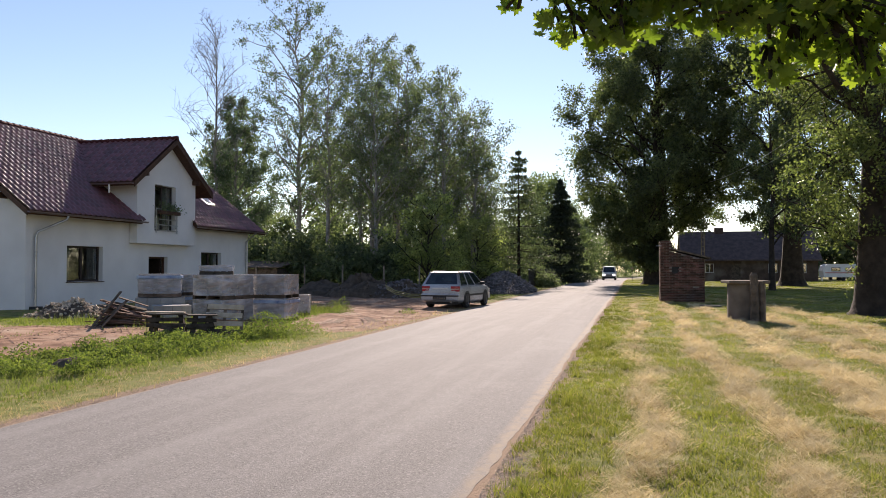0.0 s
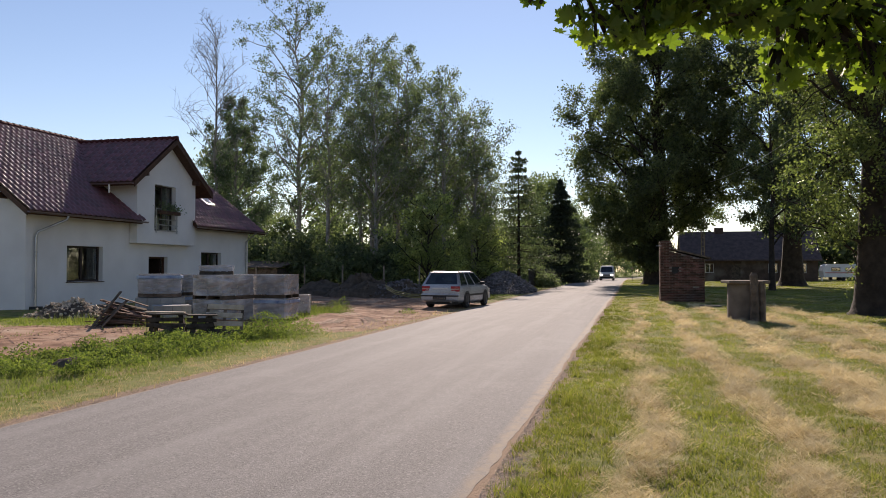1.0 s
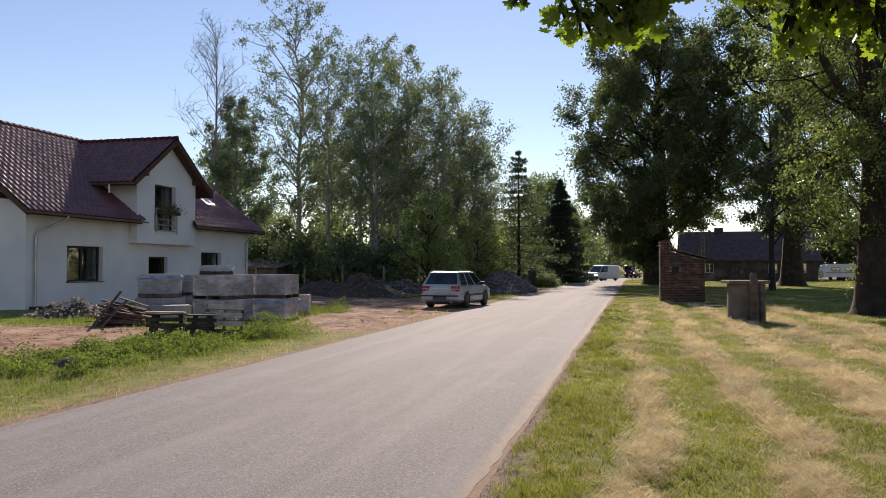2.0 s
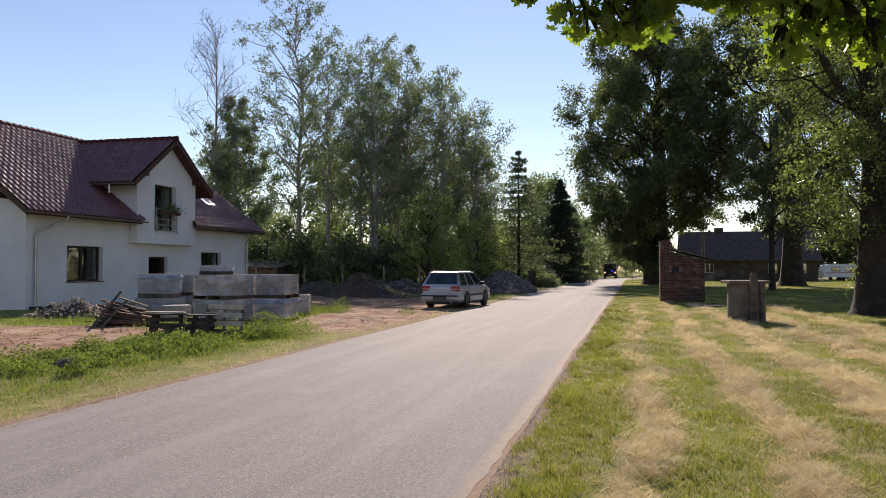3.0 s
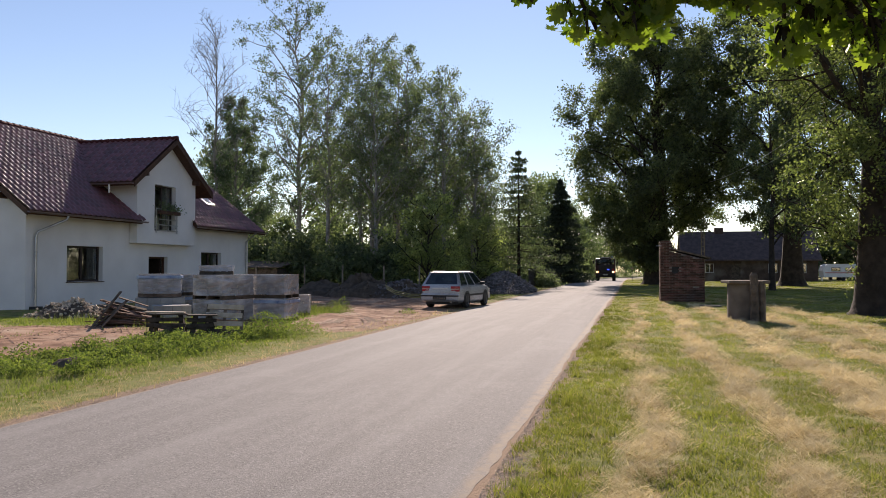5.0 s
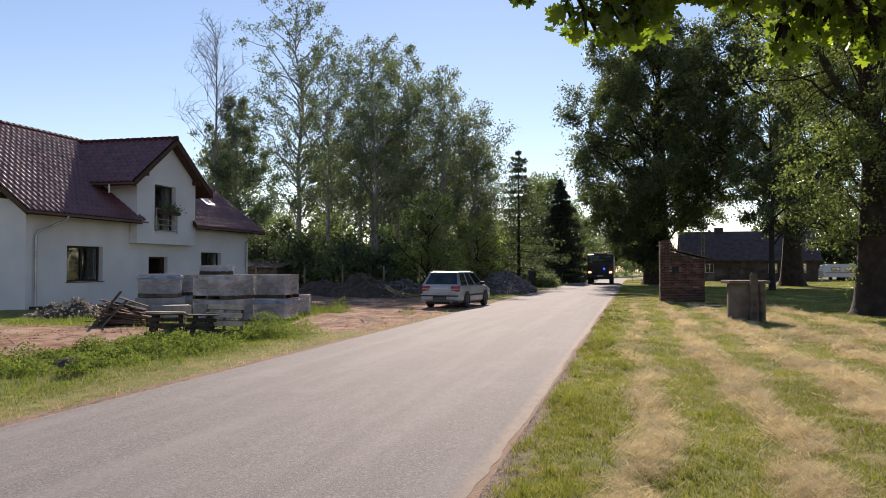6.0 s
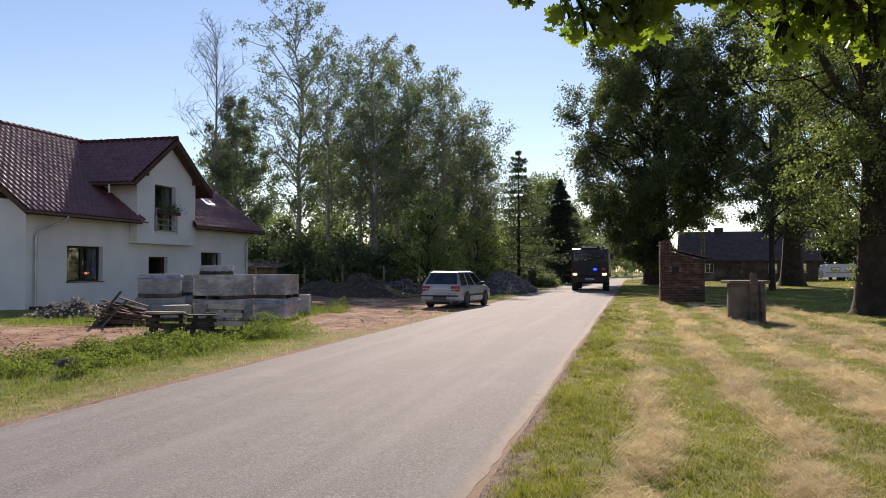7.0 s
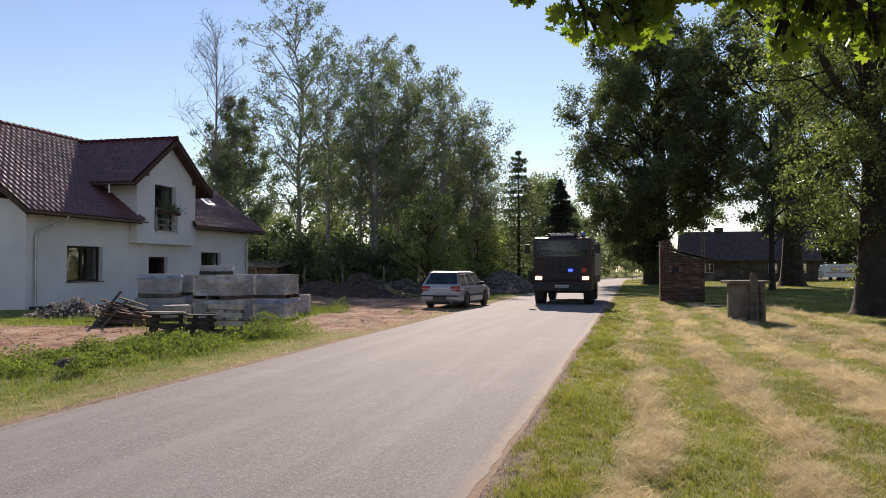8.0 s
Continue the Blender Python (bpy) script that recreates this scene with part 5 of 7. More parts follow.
def film_material():
    """Clear stretch film over blocks: see-through in part, tight diagonal creases, hard glints."""
    m = material("stretch_film", (0.33, 0.325, 0.34), (0.58, 0.575, 0.59), 1.3, 0.14, bump=0, spec=1.0, island=0.2, stain=(0.2, 0.185, 0.18))
    n, l = m.node_tree.nodes, m.node_tree.links
    b, out = n["Principled BSDF"], n["Material Output"]
    co = n.new("ShaderNodeTexCoord")
    heights = []
    for turn, size, stretch in (((0, 35, 20), 1.5, 3.0), ((25, -50, 0), 1.1, 4.0), ((0, 0, 0), 2.2, 1.0)):
        mp = n.new("ShaderNodeMapping")
        mp.inputs["Rotation"].default_value = [radians(v) for v in turn]
        mp.inputs["Scale"].default_value = (1, 1, stretch)
        l.new(co.outputs["Object"], mp.inputs["Vector"])
        t = n.new("ShaderNodeTexNoise")
        t.inputs["Scale"].default_value, t.inputs["Detail"].default_value, t.inputs["Roughness"].default_value = size, 4, 0.45
        l.new(mp.outputs[0], t.inputs["Vector"])
        heights.append(t.outputs["Fac"])
    total = heights[0]
    for v in heights[1:]:
        s = n.new("ShaderNodeMath")
        l.new(total, s.inputs[0])
        l.new(v, s.inputs[1])
        total = s.outputs[0]
    bp = n.new("ShaderNodeBump")
    bp.inputs["Strength"].default_value, bp.inputs["Distance"].default_value = 1.0, 0.09
    l.new(total, bp.inputs["Height"])
    l.new(bp.outputs["Normal"], b.inputs["Normal"])
    clear = n.new("ShaderNodeBsdfTransparent")
    ms = n.new("ShaderNodeMixShader")
    r = n.new("ShaderNodeMapRange")
    r.inputs["From Min"].default_value, r.inputs["From Max"].default_value = 1.2, 1.8
    r.inputs["To Min"].default_value, r.inputs["To Max"].default_value = 0.25, 0.9
    l.new(total, r.inputs["Value"])
    l.new(r.outputs[0], ms.inputs[0])
    l.new(clear.outputs[0], ms.inputs[1])
    l.new(b.outputs[0], ms.inputs[2])
    l.new(ms.outputs[0], out.inputs["Surface"])
    return m


FILM = film_material()
BLUE_FILM = material("blue_film_band", (0.12, 0.2, 0.38), (0.3, 0.4, 0.55), 3, 0.3, bump=0.5, grain=9, spec=0.6)


def block_pack(m, w, d, h, label, film=True, band=False):
    """A pallet with layers of building blocks, wrapped in film."""
    t = thing("block_pallet", m, label, "block pallet", "packs of building blocks")
    pal = new("pallet")
    pal.parent = t
    for y in (-d / 2 + 0.06, 0, d / 2 - 0.06):
        part("runner", boxed(-w / 2, w / 2, y - 0.05, y + 0.05, 0.0, 0.09, 0.005), OLD_WOOD, pal)
    for k in range(5):
        x = -w / 2 + 0.08 + k * (w - 0.16) / 4
        part("deck_board", boxed(x - 0.07, x + 0.07, -d / 2, d / 2, 0.09, 0.115, 0.003), OLD_WOOD, pal)
    rows = max(1, round((h - 0.115) / 0.2))
    bh = (h - 0.125) / rows
    rng = random.Random(int(h * 100 + w * 1000))
    for r in range(rows):
        nx = 4 if w > 0.8 else 3
        for i in range(nx):
            for s in (-1, 1):
                x0 = -w / 2 + 0.02 + i * (w - 0.04) / nx
                j = rng.uniform(-0.006, 0.006)
                part("block", boxed(x0 + 0.004, x0 + (w - 0.04) / nx - 0.004, min(s * 0.005, s * (d / 2 - 0.02)) + j, max(s * 0.005, s * (d / 2 - 0.02)) + j, 0.118 + r * bh, 0.118 + (r + 1) * bh - 0.006), BLOCK, t)
    if film:
        bm = bmesh.new()
        rg = random.Random(int(w * 77 + h * 31 + m.translation.x * 13))
        secs = []
        for k, z in enumerate(np.linspace(0.1, h + 0.006, 8)):
            ring = []
            for cx, cy, ux, uy in ((-1, -1, 1, 0), (1, -1, 0, 1), (1, 1, -1, 0), (-1, 1, 0, -1)):
                for q in range(6):
                    f = q / 6
                    o = 0.012 + rg.uniform(0, 0.014)
                    ring.append(((cx + 2 * f * ux) * (w / 2 + o - (0.03 if q == 0 else 0)), (cy + 2 * f * uy) * (d / 2 + o - (0.03 if q == 0 else 0)), z + (rg.uniform(-0.004, 0.004) if 0 < k < 7 else 0)))
            secs.append(ring)
        loft(bm, secs)
        part("film_wrap", bm, FILM, t, "crumpled glossy grey stretch film")
        if band:
            part("film_band", boxed(-w / 2 - 0.032, w / 2 + 0.032, -d / 2 - 0.032, d / 2 + 0.032, h - 0.14, h - 0.05, 0.01), BLUE_FILM, t, "blue printed film band")
    return t


WRAP = "grey building blocks wrapped in glossy film on a pallet"
for lay in (0, 1):
    z = 0.01 + lay * 0.7
    block_pack(pose(-11.51, 20.06, z, 0, 0, 71.9 + lay), 1.22, 1.22, 0.69, WRAP)
    block_pack(pose(-10.4, 21.18, z, 0, 0, 3.6 - lay), 1.0, 1.15, 0.69, WRAP, True, lay == 0)
    block_pack(pose(-14.07, 22.58, z, 0, 0, 28), 0.86, 0.9, 0.69, WRAP, True, lay == 0)
    block_pack(pose(-11.89, 22.71, z, 0, 0, 20), 1.1, 1.0, 0.68, WRAP)
block_pack(pose(-14.45, 21.36, 0.0, 0, 0, 33), 1.5, 1.05, 0.69, "open pack of grey building blocks on a pallet", False)
block_pack(pose(-14.45, 21.36, 0.7, 0, 0, 30), 1.26, 1.0, 0.71, WRAP, True, True)
block_pack(pose(-11.79, 20.16, 1.402, 0, 0, 28), 0.94, 0.5, 0.27, "loose grey blocks lying on top of the wrapped packs")
block_pack(pose(-11.05, 23.93, 0.0, 0, 0, 20), 1.0, 0.8, 0.70, WRAP)
block_pack(pose(-13.45, 20.4, 0.0, 0, 0, 40), 1.1, 0.9, 0.5, "opened low pack of pale building blocks on a pallet", False)


def trestle(m, label, ln=1.1, seed=1):
    """A rough trestle knocked together from pallet boards, its legs splayed and its boards askew."""
    t = thing("trestle", m, label, "trestle", "rough pallet trestles")
    rng = random.Random(seed)
    for s in (-1, 1):
        for d in (-1, 1):
            part("leg", boxed(-0.055, 0.055, -0.03, 0.03, 0, 0.7, 0.006, pose(s * (ln / 2 - 0.06), d * 0.3, 0, d * 17, -s * 10, rng.uniform(-8, 8))), DARK_WOOD, t)
        part("crosspiece", boxed(s * (ln / 2 - 0.12) - 0.03, s * (ln / 2 - 0.12) + 0.03, -0.24, 0.24, 0.26, 0.37, 0.006), DARK_WOOD, t)
    part("brace", boxed(-ln * 0.42, ln * 0.42, -0.3, -0.27, 0.26, 0.35, 0.006, pose(0, 0, 0.02, 0, 16, 0)), DARK_WOOD, t)
    for z, y in ((0.14, -0.3), (0.36, -0.25), (0.5, -0.2), (0.3, 0.27)):
        part("rail", boxed(-ln / 2 - rng.uniform(0, 0.06), ln / 2 + rng.uniform(-0.1, 0.06), y - 0.02, y + 0.02, z, z + 0.1, 0.006, pose(0, 0, 0, 0, rng.uniform(-3, 3), 0)), DARK_WOOD, t)
    for y in (-0.16, 0.0, 0.16):
        part("top_board", boxed(-ln / 2 - 0.02, ln / 2 + rng.uniform(-0.08, 0.06), y - 0.07, y + 0.07, 0.66, 0.69, 0.006, pose(0, 0, 0, 0, rng.uniform(-1.5, 1.5), y * 20)), DARK_WOOD, t)
    return t


trestle(pose(-9.95, 15.0, 0.0, 0, 0, 22) @ Matrix.Scale(0.86, 4), "weathered trestle of rough boards standing in weeds", 0.95, 2)
trestle(pose(-9.2, 15.15, 0.0, 0, 0, 34) @ Matrix.Scale(0.84, 4), "weathered low trestle of rough boards beside another", 0.7, 3)
part_plank = thing("plank", pose(-9.95, 14.92, 0.612, 0, 1.5, 20), "grey plank lying on a rough trestle", "plank")
part("board", boxed(-0.44, 0.4, -0.09, 0.09, 0, 0.03, 0.006), PALE_WOOD, part_plank)


def wooden_pallet(m, label):
    t = thing("wooden_pallet", m, label, "pallet")
    for k in range(4):
        part("deck_board", boxed(-0.6 + 0.03 * (k % 2), 0.6 - 0.02 * (k % 3), -0.5 + k * 0.29, -0.5 + k * 0.29 + 0.17, 0.12, 0.142, 0.004), PALE_WOOD if k else OLD_WOOD, t)
    for x in (-0.55, 0, 0.55):
        part("stringer", boxed(x - 0.05, x + 0.05, -0.5, 0.53, 0.098, 0.12, 0.004), OLD_WOOD, t)
        for y in (-0.43, 0.0, 0.45):
            part("spacer", boxed(x - 0.05, x + 0.05, y - 0.06, y + 0.06, 0.022, 0.098, 0.004), OLD_WOOD, t)
    for y in (-0.43, 0.0, 0.45):
        part("skid", boxed(-0.6, 0.6, y - 0.05, y + 0.05, 0, 0.022, 0.004), OLD_WOOD, t)
    return t


wooden_pallet(pose(-8.93, 15.62, 0.4, 66, 3, 28) @ Matrix.Scale(0.68, 4), "wooden pallet standing on edge beside the trestles")


def lumber_heap():
    """Boards thrown on one another, mostly in one direction, with two long ones leaning at the end."""
    rng = random.Random(3)
    base = pose(-14.01, 18.79, 0, 0, 0, 37)
    for i in range(70):
        ln = rng.uniform(0.7, 1.35)
        w = rng.uniform(-0.75, 0.75)
        top = 0.66 * (1 - abs(w) / 0.95)
        z = 0.03 + top * (i / 70) ** 0.9
        b = thing("scrap_board", base @ pose(0.2 + rng.gauss(0, 0.14), w, z, rng.uniform(-25, 25), (5 + rng.uniform(2, 20)) * z / 0.5, rng.gauss(-6, 13)),
                  "old reddish-brown board in a heap of scrap timber", "board", "heap of scrap timber")
        part("plank", boxed(-ln / 2, ln / 2, -rng.uniform(0.035, 0.07), rng.uniform(0.035, 0.07), -0.013, 0.013, 0.003), RUSTY_WOOD if i % 3 else OLD_WOOD, b)
    for x, y, t, ln in ((-0.68, -0.75, 52, 1.2), (-0.45, -0.85, 47, 0.95), (-0.6, -0.5, 40, 0.9)):
        b = thing("leaning_board", base @ pose(x, y, 0.0, 0, -t, 14), "long grey board leaning on the scrap heap", "board")
        part("plank", boxed(0, ln, -0.09, 0.09, 0, 0.03, 0.004), OLD_WOOD, b)


lumber_heap()


def heap(name, x, y, rx, ry, h, mat, label, seed, rough=0.12, rot=0.0, stones=None):
    """A mound of earth or stone with an uneven surface, and loose pieces on it."""
    t = thing(name, pose(x, y, float(ground_height(x, y)) - 0.04, 0, 0, rot), label, "heap")
    n, k = 34, 18
    off = Vector((seed * 3.1, seed * 1.7, 0))
    verts, faces = [(0, 0, h + 0.02)], []
    for i in range(1, k + 1):
        r = i / k
        for j in range(n):
            a = j * math.tau / n
            e = 1 + 0.22 * noise.noise(Vector((math.cos(a), math.sin(a), seed)))
            px, py = rx * r * e * math.cos(a), ry * r * e * math.sin(a)
            z = h * (1 - r ** 1.25) ** 1.0 + h * rough * noise.fractal(Vector((px, py, 0)) * 1.6 + off, 0.8, 2.0, 5) * (1 - r ** 4)
            verts.append((px, py, max(0, z) if i < k else -0.05))
    for j in range(n):
        faces.append((0, 1 + j, 1 + (j + 1) % n))
    for i in range(k - 1):
        for j in range(n):
            a, b = 1 + i * n + j, 1 + i * n + (j + 1) % n
            faces.append((a, a + n, b + n, b))
    mesh_object("mound", verts, faces, mat, t, True)
    if stones:
        num, size, smat = stones
        rng = np.random.default_rng(seed)
        base = np.array([(1, 0, 0), (-1, 0, 0), (0, 1, 0), (0, -1, 0), (0, 0, 1), (0, 0, -1)], float)
        tri = np.array([(0, 2, 4), (2, 1, 4), (1, 3, 4), (3, 0, 4), (2, 0, 5), (1, 2, 5), (3, 1, 5), (0, 3, 5)])
        vs, fs = [], []
        V = np.array(verts)
        for i in range(num):
            c = V[rng.integers(0, len(V) - n)] + rng.normal(size=3) * np.array([rx, ry, 0]) * 0.04
            q = base * rng.uniform(0.5, 1.2, (6, 1)) * size * rng.uniform(0.5, 1.6) @ np.array(Euler(rng.uniform(0, 6, 3)).to_matrix())
            fs += (tri + len(vs) * 6).tolist()
            vs.append(q + c)
        tagged(mesh_object("gravel", np.concatenate(vs).tolist(), fs, smat, t), kind="stuff")
    return t


heap("gravel_heap", -8.45, 51.2, 2.2, 6.4, 1.3, STONE, "heap of grey crushed stone by the roadside", 5, 0.1, 0, (5200, 0.1, STONE))
heap("soil_heap", -14.6, 40.5, 2.4, 2.0, 1.25, SOIL, "brown mound of dug earth at the edge of the plot", 6, 0.25, 0, (260, 0.06, SOIL))
heap("rubble_heap", -12.4, 40.2, 2.2, 1.6, 0.95, SOIL, "mound of earth mixed with grey rubble", 7, 0.3, 0, (500, 0.09, STONE))
heap("soil_heap", -10.6, 42.5, 2.6, 1.7, 1.0, SOIL, "low mound of dug earth behind the parked car", 8, 0.25, 0, (200, 0.07, SOIL))
heap("soil_heap", -17.6, 42.0, 2.6, 1.8, 0.9, SOIL, "low mound of dug earth below the bushes", 9, 0.25)
heap("rubble_heap", -17.4, 21.0, 1.45, 0.9, 0.55, SOIL, "small heap of earth and rubble beside the house wall", 10, 0.3, 40, (380, 0.06, PALE_WOOD))
heap("soil_heap", -8.75, 10.6, 0.55, 0.36, 0.24, SOIL, "small dark clod heap among the weeds", 11, 0.3)


def yellow_pipes():
    for k in range(3):
        t = thing("plastic_pipe", pose(0, 0, 0.0), "yellow plastic pipe lying over the dug earth", "pipe", "bundle of pipes")
        pts = [(-12.0, 36.5 + k * 0.1, 0.75 - k * 0.1), (-11.2, 35.6, 0.5 - k * 0.08), (-10.2, 34.8, 0.36 - k * 0.07), (-9.2, 34.4 + k * 0.1, 0.36 - k * 0.09), (-7.6, 34.6, 0.3 - k * 0.07)]
        part("hose", tube(bmesh.new(), pts, 0.024, 8), material("yellow_pipe", (0.22, 0.18, 0.06), (0.34, 0.29, 0.1), 4, 0.5, bump=0.05) if k == 0 else bpy.data.materials["yellow_pipe"], t, smooth=True)


yellow_pipes()
for i, px in enumerate((-24.0, -20.6, -18.0, -15.2, -12.9)):
    f = thing("fence_post", pose(px, 46.0, 0), "grey concrete fence post at the plot boundary", "fence post", "boundary fence posts")
    part("post", tube(bmesh.new(), [(0, 0, -0.1), (0.02 * (i % 3 - 1), 0, 1.75)], [0.06, 0.05], 6), CONCRETE, f)


def road_fence():
    """Dark metal fence with pale caps along the far garden."""
    f = thing("metal_fence", pose(-7.9, 60, 0), "dark metal picket fence with pale post caps", "fence")
    for k in range(12):
        y = k * 2.6
        p = part("post", boxed(-0.05, 0.05, y - 0.05, y + 0.05, 0, 1.45, 0.008), BLACK_PLASTIC, f)
        part("cap", boxed(-0.07, 0.07, y - 0.07, y + 0.07, 1.45, 1.5, 0.01), PLATE, p)
    for z in (0.35, 1.3):
        part("rail", boxed(-0.02, 0.02, 0.05, 28.6, z, z + 0.05), BLACK_PLASTIC, f)
    me = bpy.data.meshes.new("picket")
    b = boxed(-0.012, 0.012, -0.02, 0.02, 0.1, 1.5)
    b.to_mesh(me)
    b.free()
    me.materials.append(BLACK_PLASTIC)
    for k in range(150):
        o = new("picket", me)
        o.parent = f
        o.location = (0.035, 0.25 + k * 0.19, 0)


road_fence()


def shed():
    s = thing("shed", pose(-26.0, 51.0, 0), "low dark wooden shed with a grey roof under trees", "shed")
    part("wall", boxed(-1.6, 1.6, -1.2, 1.2, 0, 1.55, 0.01), OLD_WOOD, s)
    part("roof", loft(bmesh.new(), [[(x, -1.6, 1.6 + o), (x, 1.5, 2.05 + o)] + [(x, 1.5, 2.1 + o), (x, -1.6, 1.65 + o)] for x, o in ((-2.0, 0), (2.0, 0))]), OLD_WOOD, s)


shed()


# ---- meadow side ----
def brick_hut():
    h = thing("brick_hut", pose(1.25, 37.0, 0), "small ruined red brick hut with a sloping roof", "hut")
    core = bmesh.new()
    box(core, 0.03, 0.47, 0.03, 1.9, -0.1, 2.86)
    W = 1.93
    loft(core, [[(0.47, y, -0.1), (W - 0.03, y, -0.1), (W - 0.03, y, 1.98), (0.47, y, 2.36)] for y in (0.03, 1.9)])
    part("core", core, MORTAR, h)
    rng = random.Random(6)
    verts, faces = [], []

    def lay(x0, x1, y0, y1, z0, z1):
        k = len(verts)
        j = lambda: rng.uniform(-0.007, 0.007)
        for z in (z0, z1):
            verts.extend([(x0 + j(), y0 + j(), z + j() * 0.5), (x1 + j(), y0 + j(), z + j() * 0.5), (x1 + j(), y1 + j(), z + j() * 0.5), (x0 + j(), y1 + j(), z + j() * 0.5)])
        faces.extend([tuple(k + q for q in f) for f in ((0, 3, 2, 1), (4, 5, 6, 7), (0, 1, 5, 4), (1, 2, 6, 5), (2, 3, 7, 6), (3, 0, 4, 7))])

    z, c = 0.0, 0
    while z < 2.9:
        x = -0.13 if c % 2 else 0.0
        while x < W:
            a, b = max(0, x) + 0.006, min(W, x + 0.26) - 0.006
            top = 2.9 if b <= 0.52 else 2.42 - 0.4 * max(0, (b - 0.5) / (W - 0.5))
            hole = 0.5 < (a + b) / 2 < 0.82 and 1.28 < z < 1.62
            if b - a > 0.04 and z + 0.07 < top and not hole and rng.random() > 0.012:
                lay(a, b, -0.012 + rng.uniform(-0.012, 0.008), 0.1, z + 0.005, z + 0.07)
            x += 0.26
        y = -0.13 if c % 2 else 0.0
        while y < 1.95:
            if z < 2.82:
                lay(-0.014, 0.09, max(0.1, y) + 0.006, min(1.95, y + 0.26) - 0.006, z + 0.005, z + 0.07)
            if z < 1.95:
                lay(W - 0.09, W + 0.012, max(0.1, y) + 0.006, min(1.95, y + 0.26) - 0.006, z + 0.005, z + 0.07)
            y += 0.26
        z += 0.075
        c += 1
    tagged(mesh_object("brickwork", verts, faces, BRICK, h), "weathered red bricks with worn joints", kind="stuff")
    part("roof", loft(bmesh.new(), [[(0.48, y, 2.44), (W + 0.3, y, 2.0), (W + 0.3, y, 2.07), (0.48, y, 2.52)] for y in (-0.12, 2.05)]), OLD_WOOD, h, "sagging dark plank roof")
    part("bracket", tube(bmesh.new(), [(0.05, -0.02, 2.62), (-0.2, -0.05, 2.62)], 0.02, 6), ZINC, h)
    # dark plate on the solid core, painted as the shade of a hole
    part("niche_shade", boxed(0.5, 0.82, 0.02, 0.028, 1.3, 1.66), DARK, h)


brick_hut()


def old_well():
    STAINED = material("stained_concrete", (0.11, 0.085, 0.065), (0.21, 0.17, 0.135), 2.0, 0.95, bump=0.6, grain=40, stain=(0.08, 0.07, 0.055))
    w = thing("old_well", pose(3.32, 24.75, 0), "round concrete well with a slab lid and a post", "well")
    part("shaft", lathe(bmesh.new(), [(0.56, -0.1), (0.56, 0.02), (0.545, 0.05), (0.545, 1.09), (0.53, 1.125), (0.4, 1.125)], 32), STAINED, w, "brown stained concrete ring", True)
    lid = bmesh.new()
    box(lid, -0.62, 0.54, -0.6, 0.6, 1.13, 1.225, 0.025, pose(0, 0, 0, 0, 0, 6))
    part("lid", lid, STAINED, w, "pale worn slab lid")
    p = bmesh.new()
    tube(p, [(0, 0, -0.1), (0.01, 0, 0.6), (-0.015, 0.0, 1.38), (-0.01, 0, 1.46)], [0.13, 0.12, 0.11, 0.07], 9)
    o = part("post", p, OLD_WOOD, w, "split grey wooden post")
    o.location = (0.12, -0.78, 0)
    p = bmesh.new()
    tube(p, [(0, 0, -0.1), (0.02, 0, 0.8), (0.0, 0.0, 1.2)], [0.1, 0.09, 0.075], 8)
    o = part("post", p, OLD_WOOD, w, "split grey wooden post")
    o.location = (0.31, -0.70, 0)
    s = thing("stone_slab", pose(3.05, 33.0, 0), "flat pale stone slab lying in the grass", "slab")
    part("slab", boxed(-0.42, 0.42, -0.3, 0.3, 0, 0.09, 0.03), CONCRETE, s)


old_well()


def lattice_pole():
    p = thing("utility_pole", pose(7.15, 85, -0.05), "concrete lattice utility pole with wires", "utility pole")
    for s in (-1, 1):
        part("upright", tube(bmesh.new(), [(s * 0.17, 0, 0), (s * 0.09, 0, 11)], 0.05, 6), CONCRETE, p)
    for k in range(22):
        part("rung", boxed(-0.15 + k * 0.003, 0.15 - k * 0.003, -0.03, 0.03, 0.5 + k * 0.48, 0.58 + k * 0.48), CONCRETE, p)
    part("crossarm", boxed(-0.9, 0.9, -0.05, 0.05, 10.4, 10.5, 0.01), CONCRETE, p)
    for i, (s, e) in enumerate((((6.4, 85, 10.45), (9.0, 24, 9.0)), ((7.9, 85, 10.45), (9.6, 24, 9.0)), ((6.4, 85, 10.45), (-2, 150, 9.0)))):
        w = thing("power_line", pose(0, 0, 0), "thin sagging power line over the meadow", "cable", "power lines")
        a, b = Vector(s), Vector(e)
        part("cable", tube(bmesh.new(), [a.lerp(b, t) - Vector((0, 0, 1.2 * 4 * t * (1 - t))) for t in np.linspace(0, 1, 15)], 0.012, 5), ZINC, w)


lattice_pole()


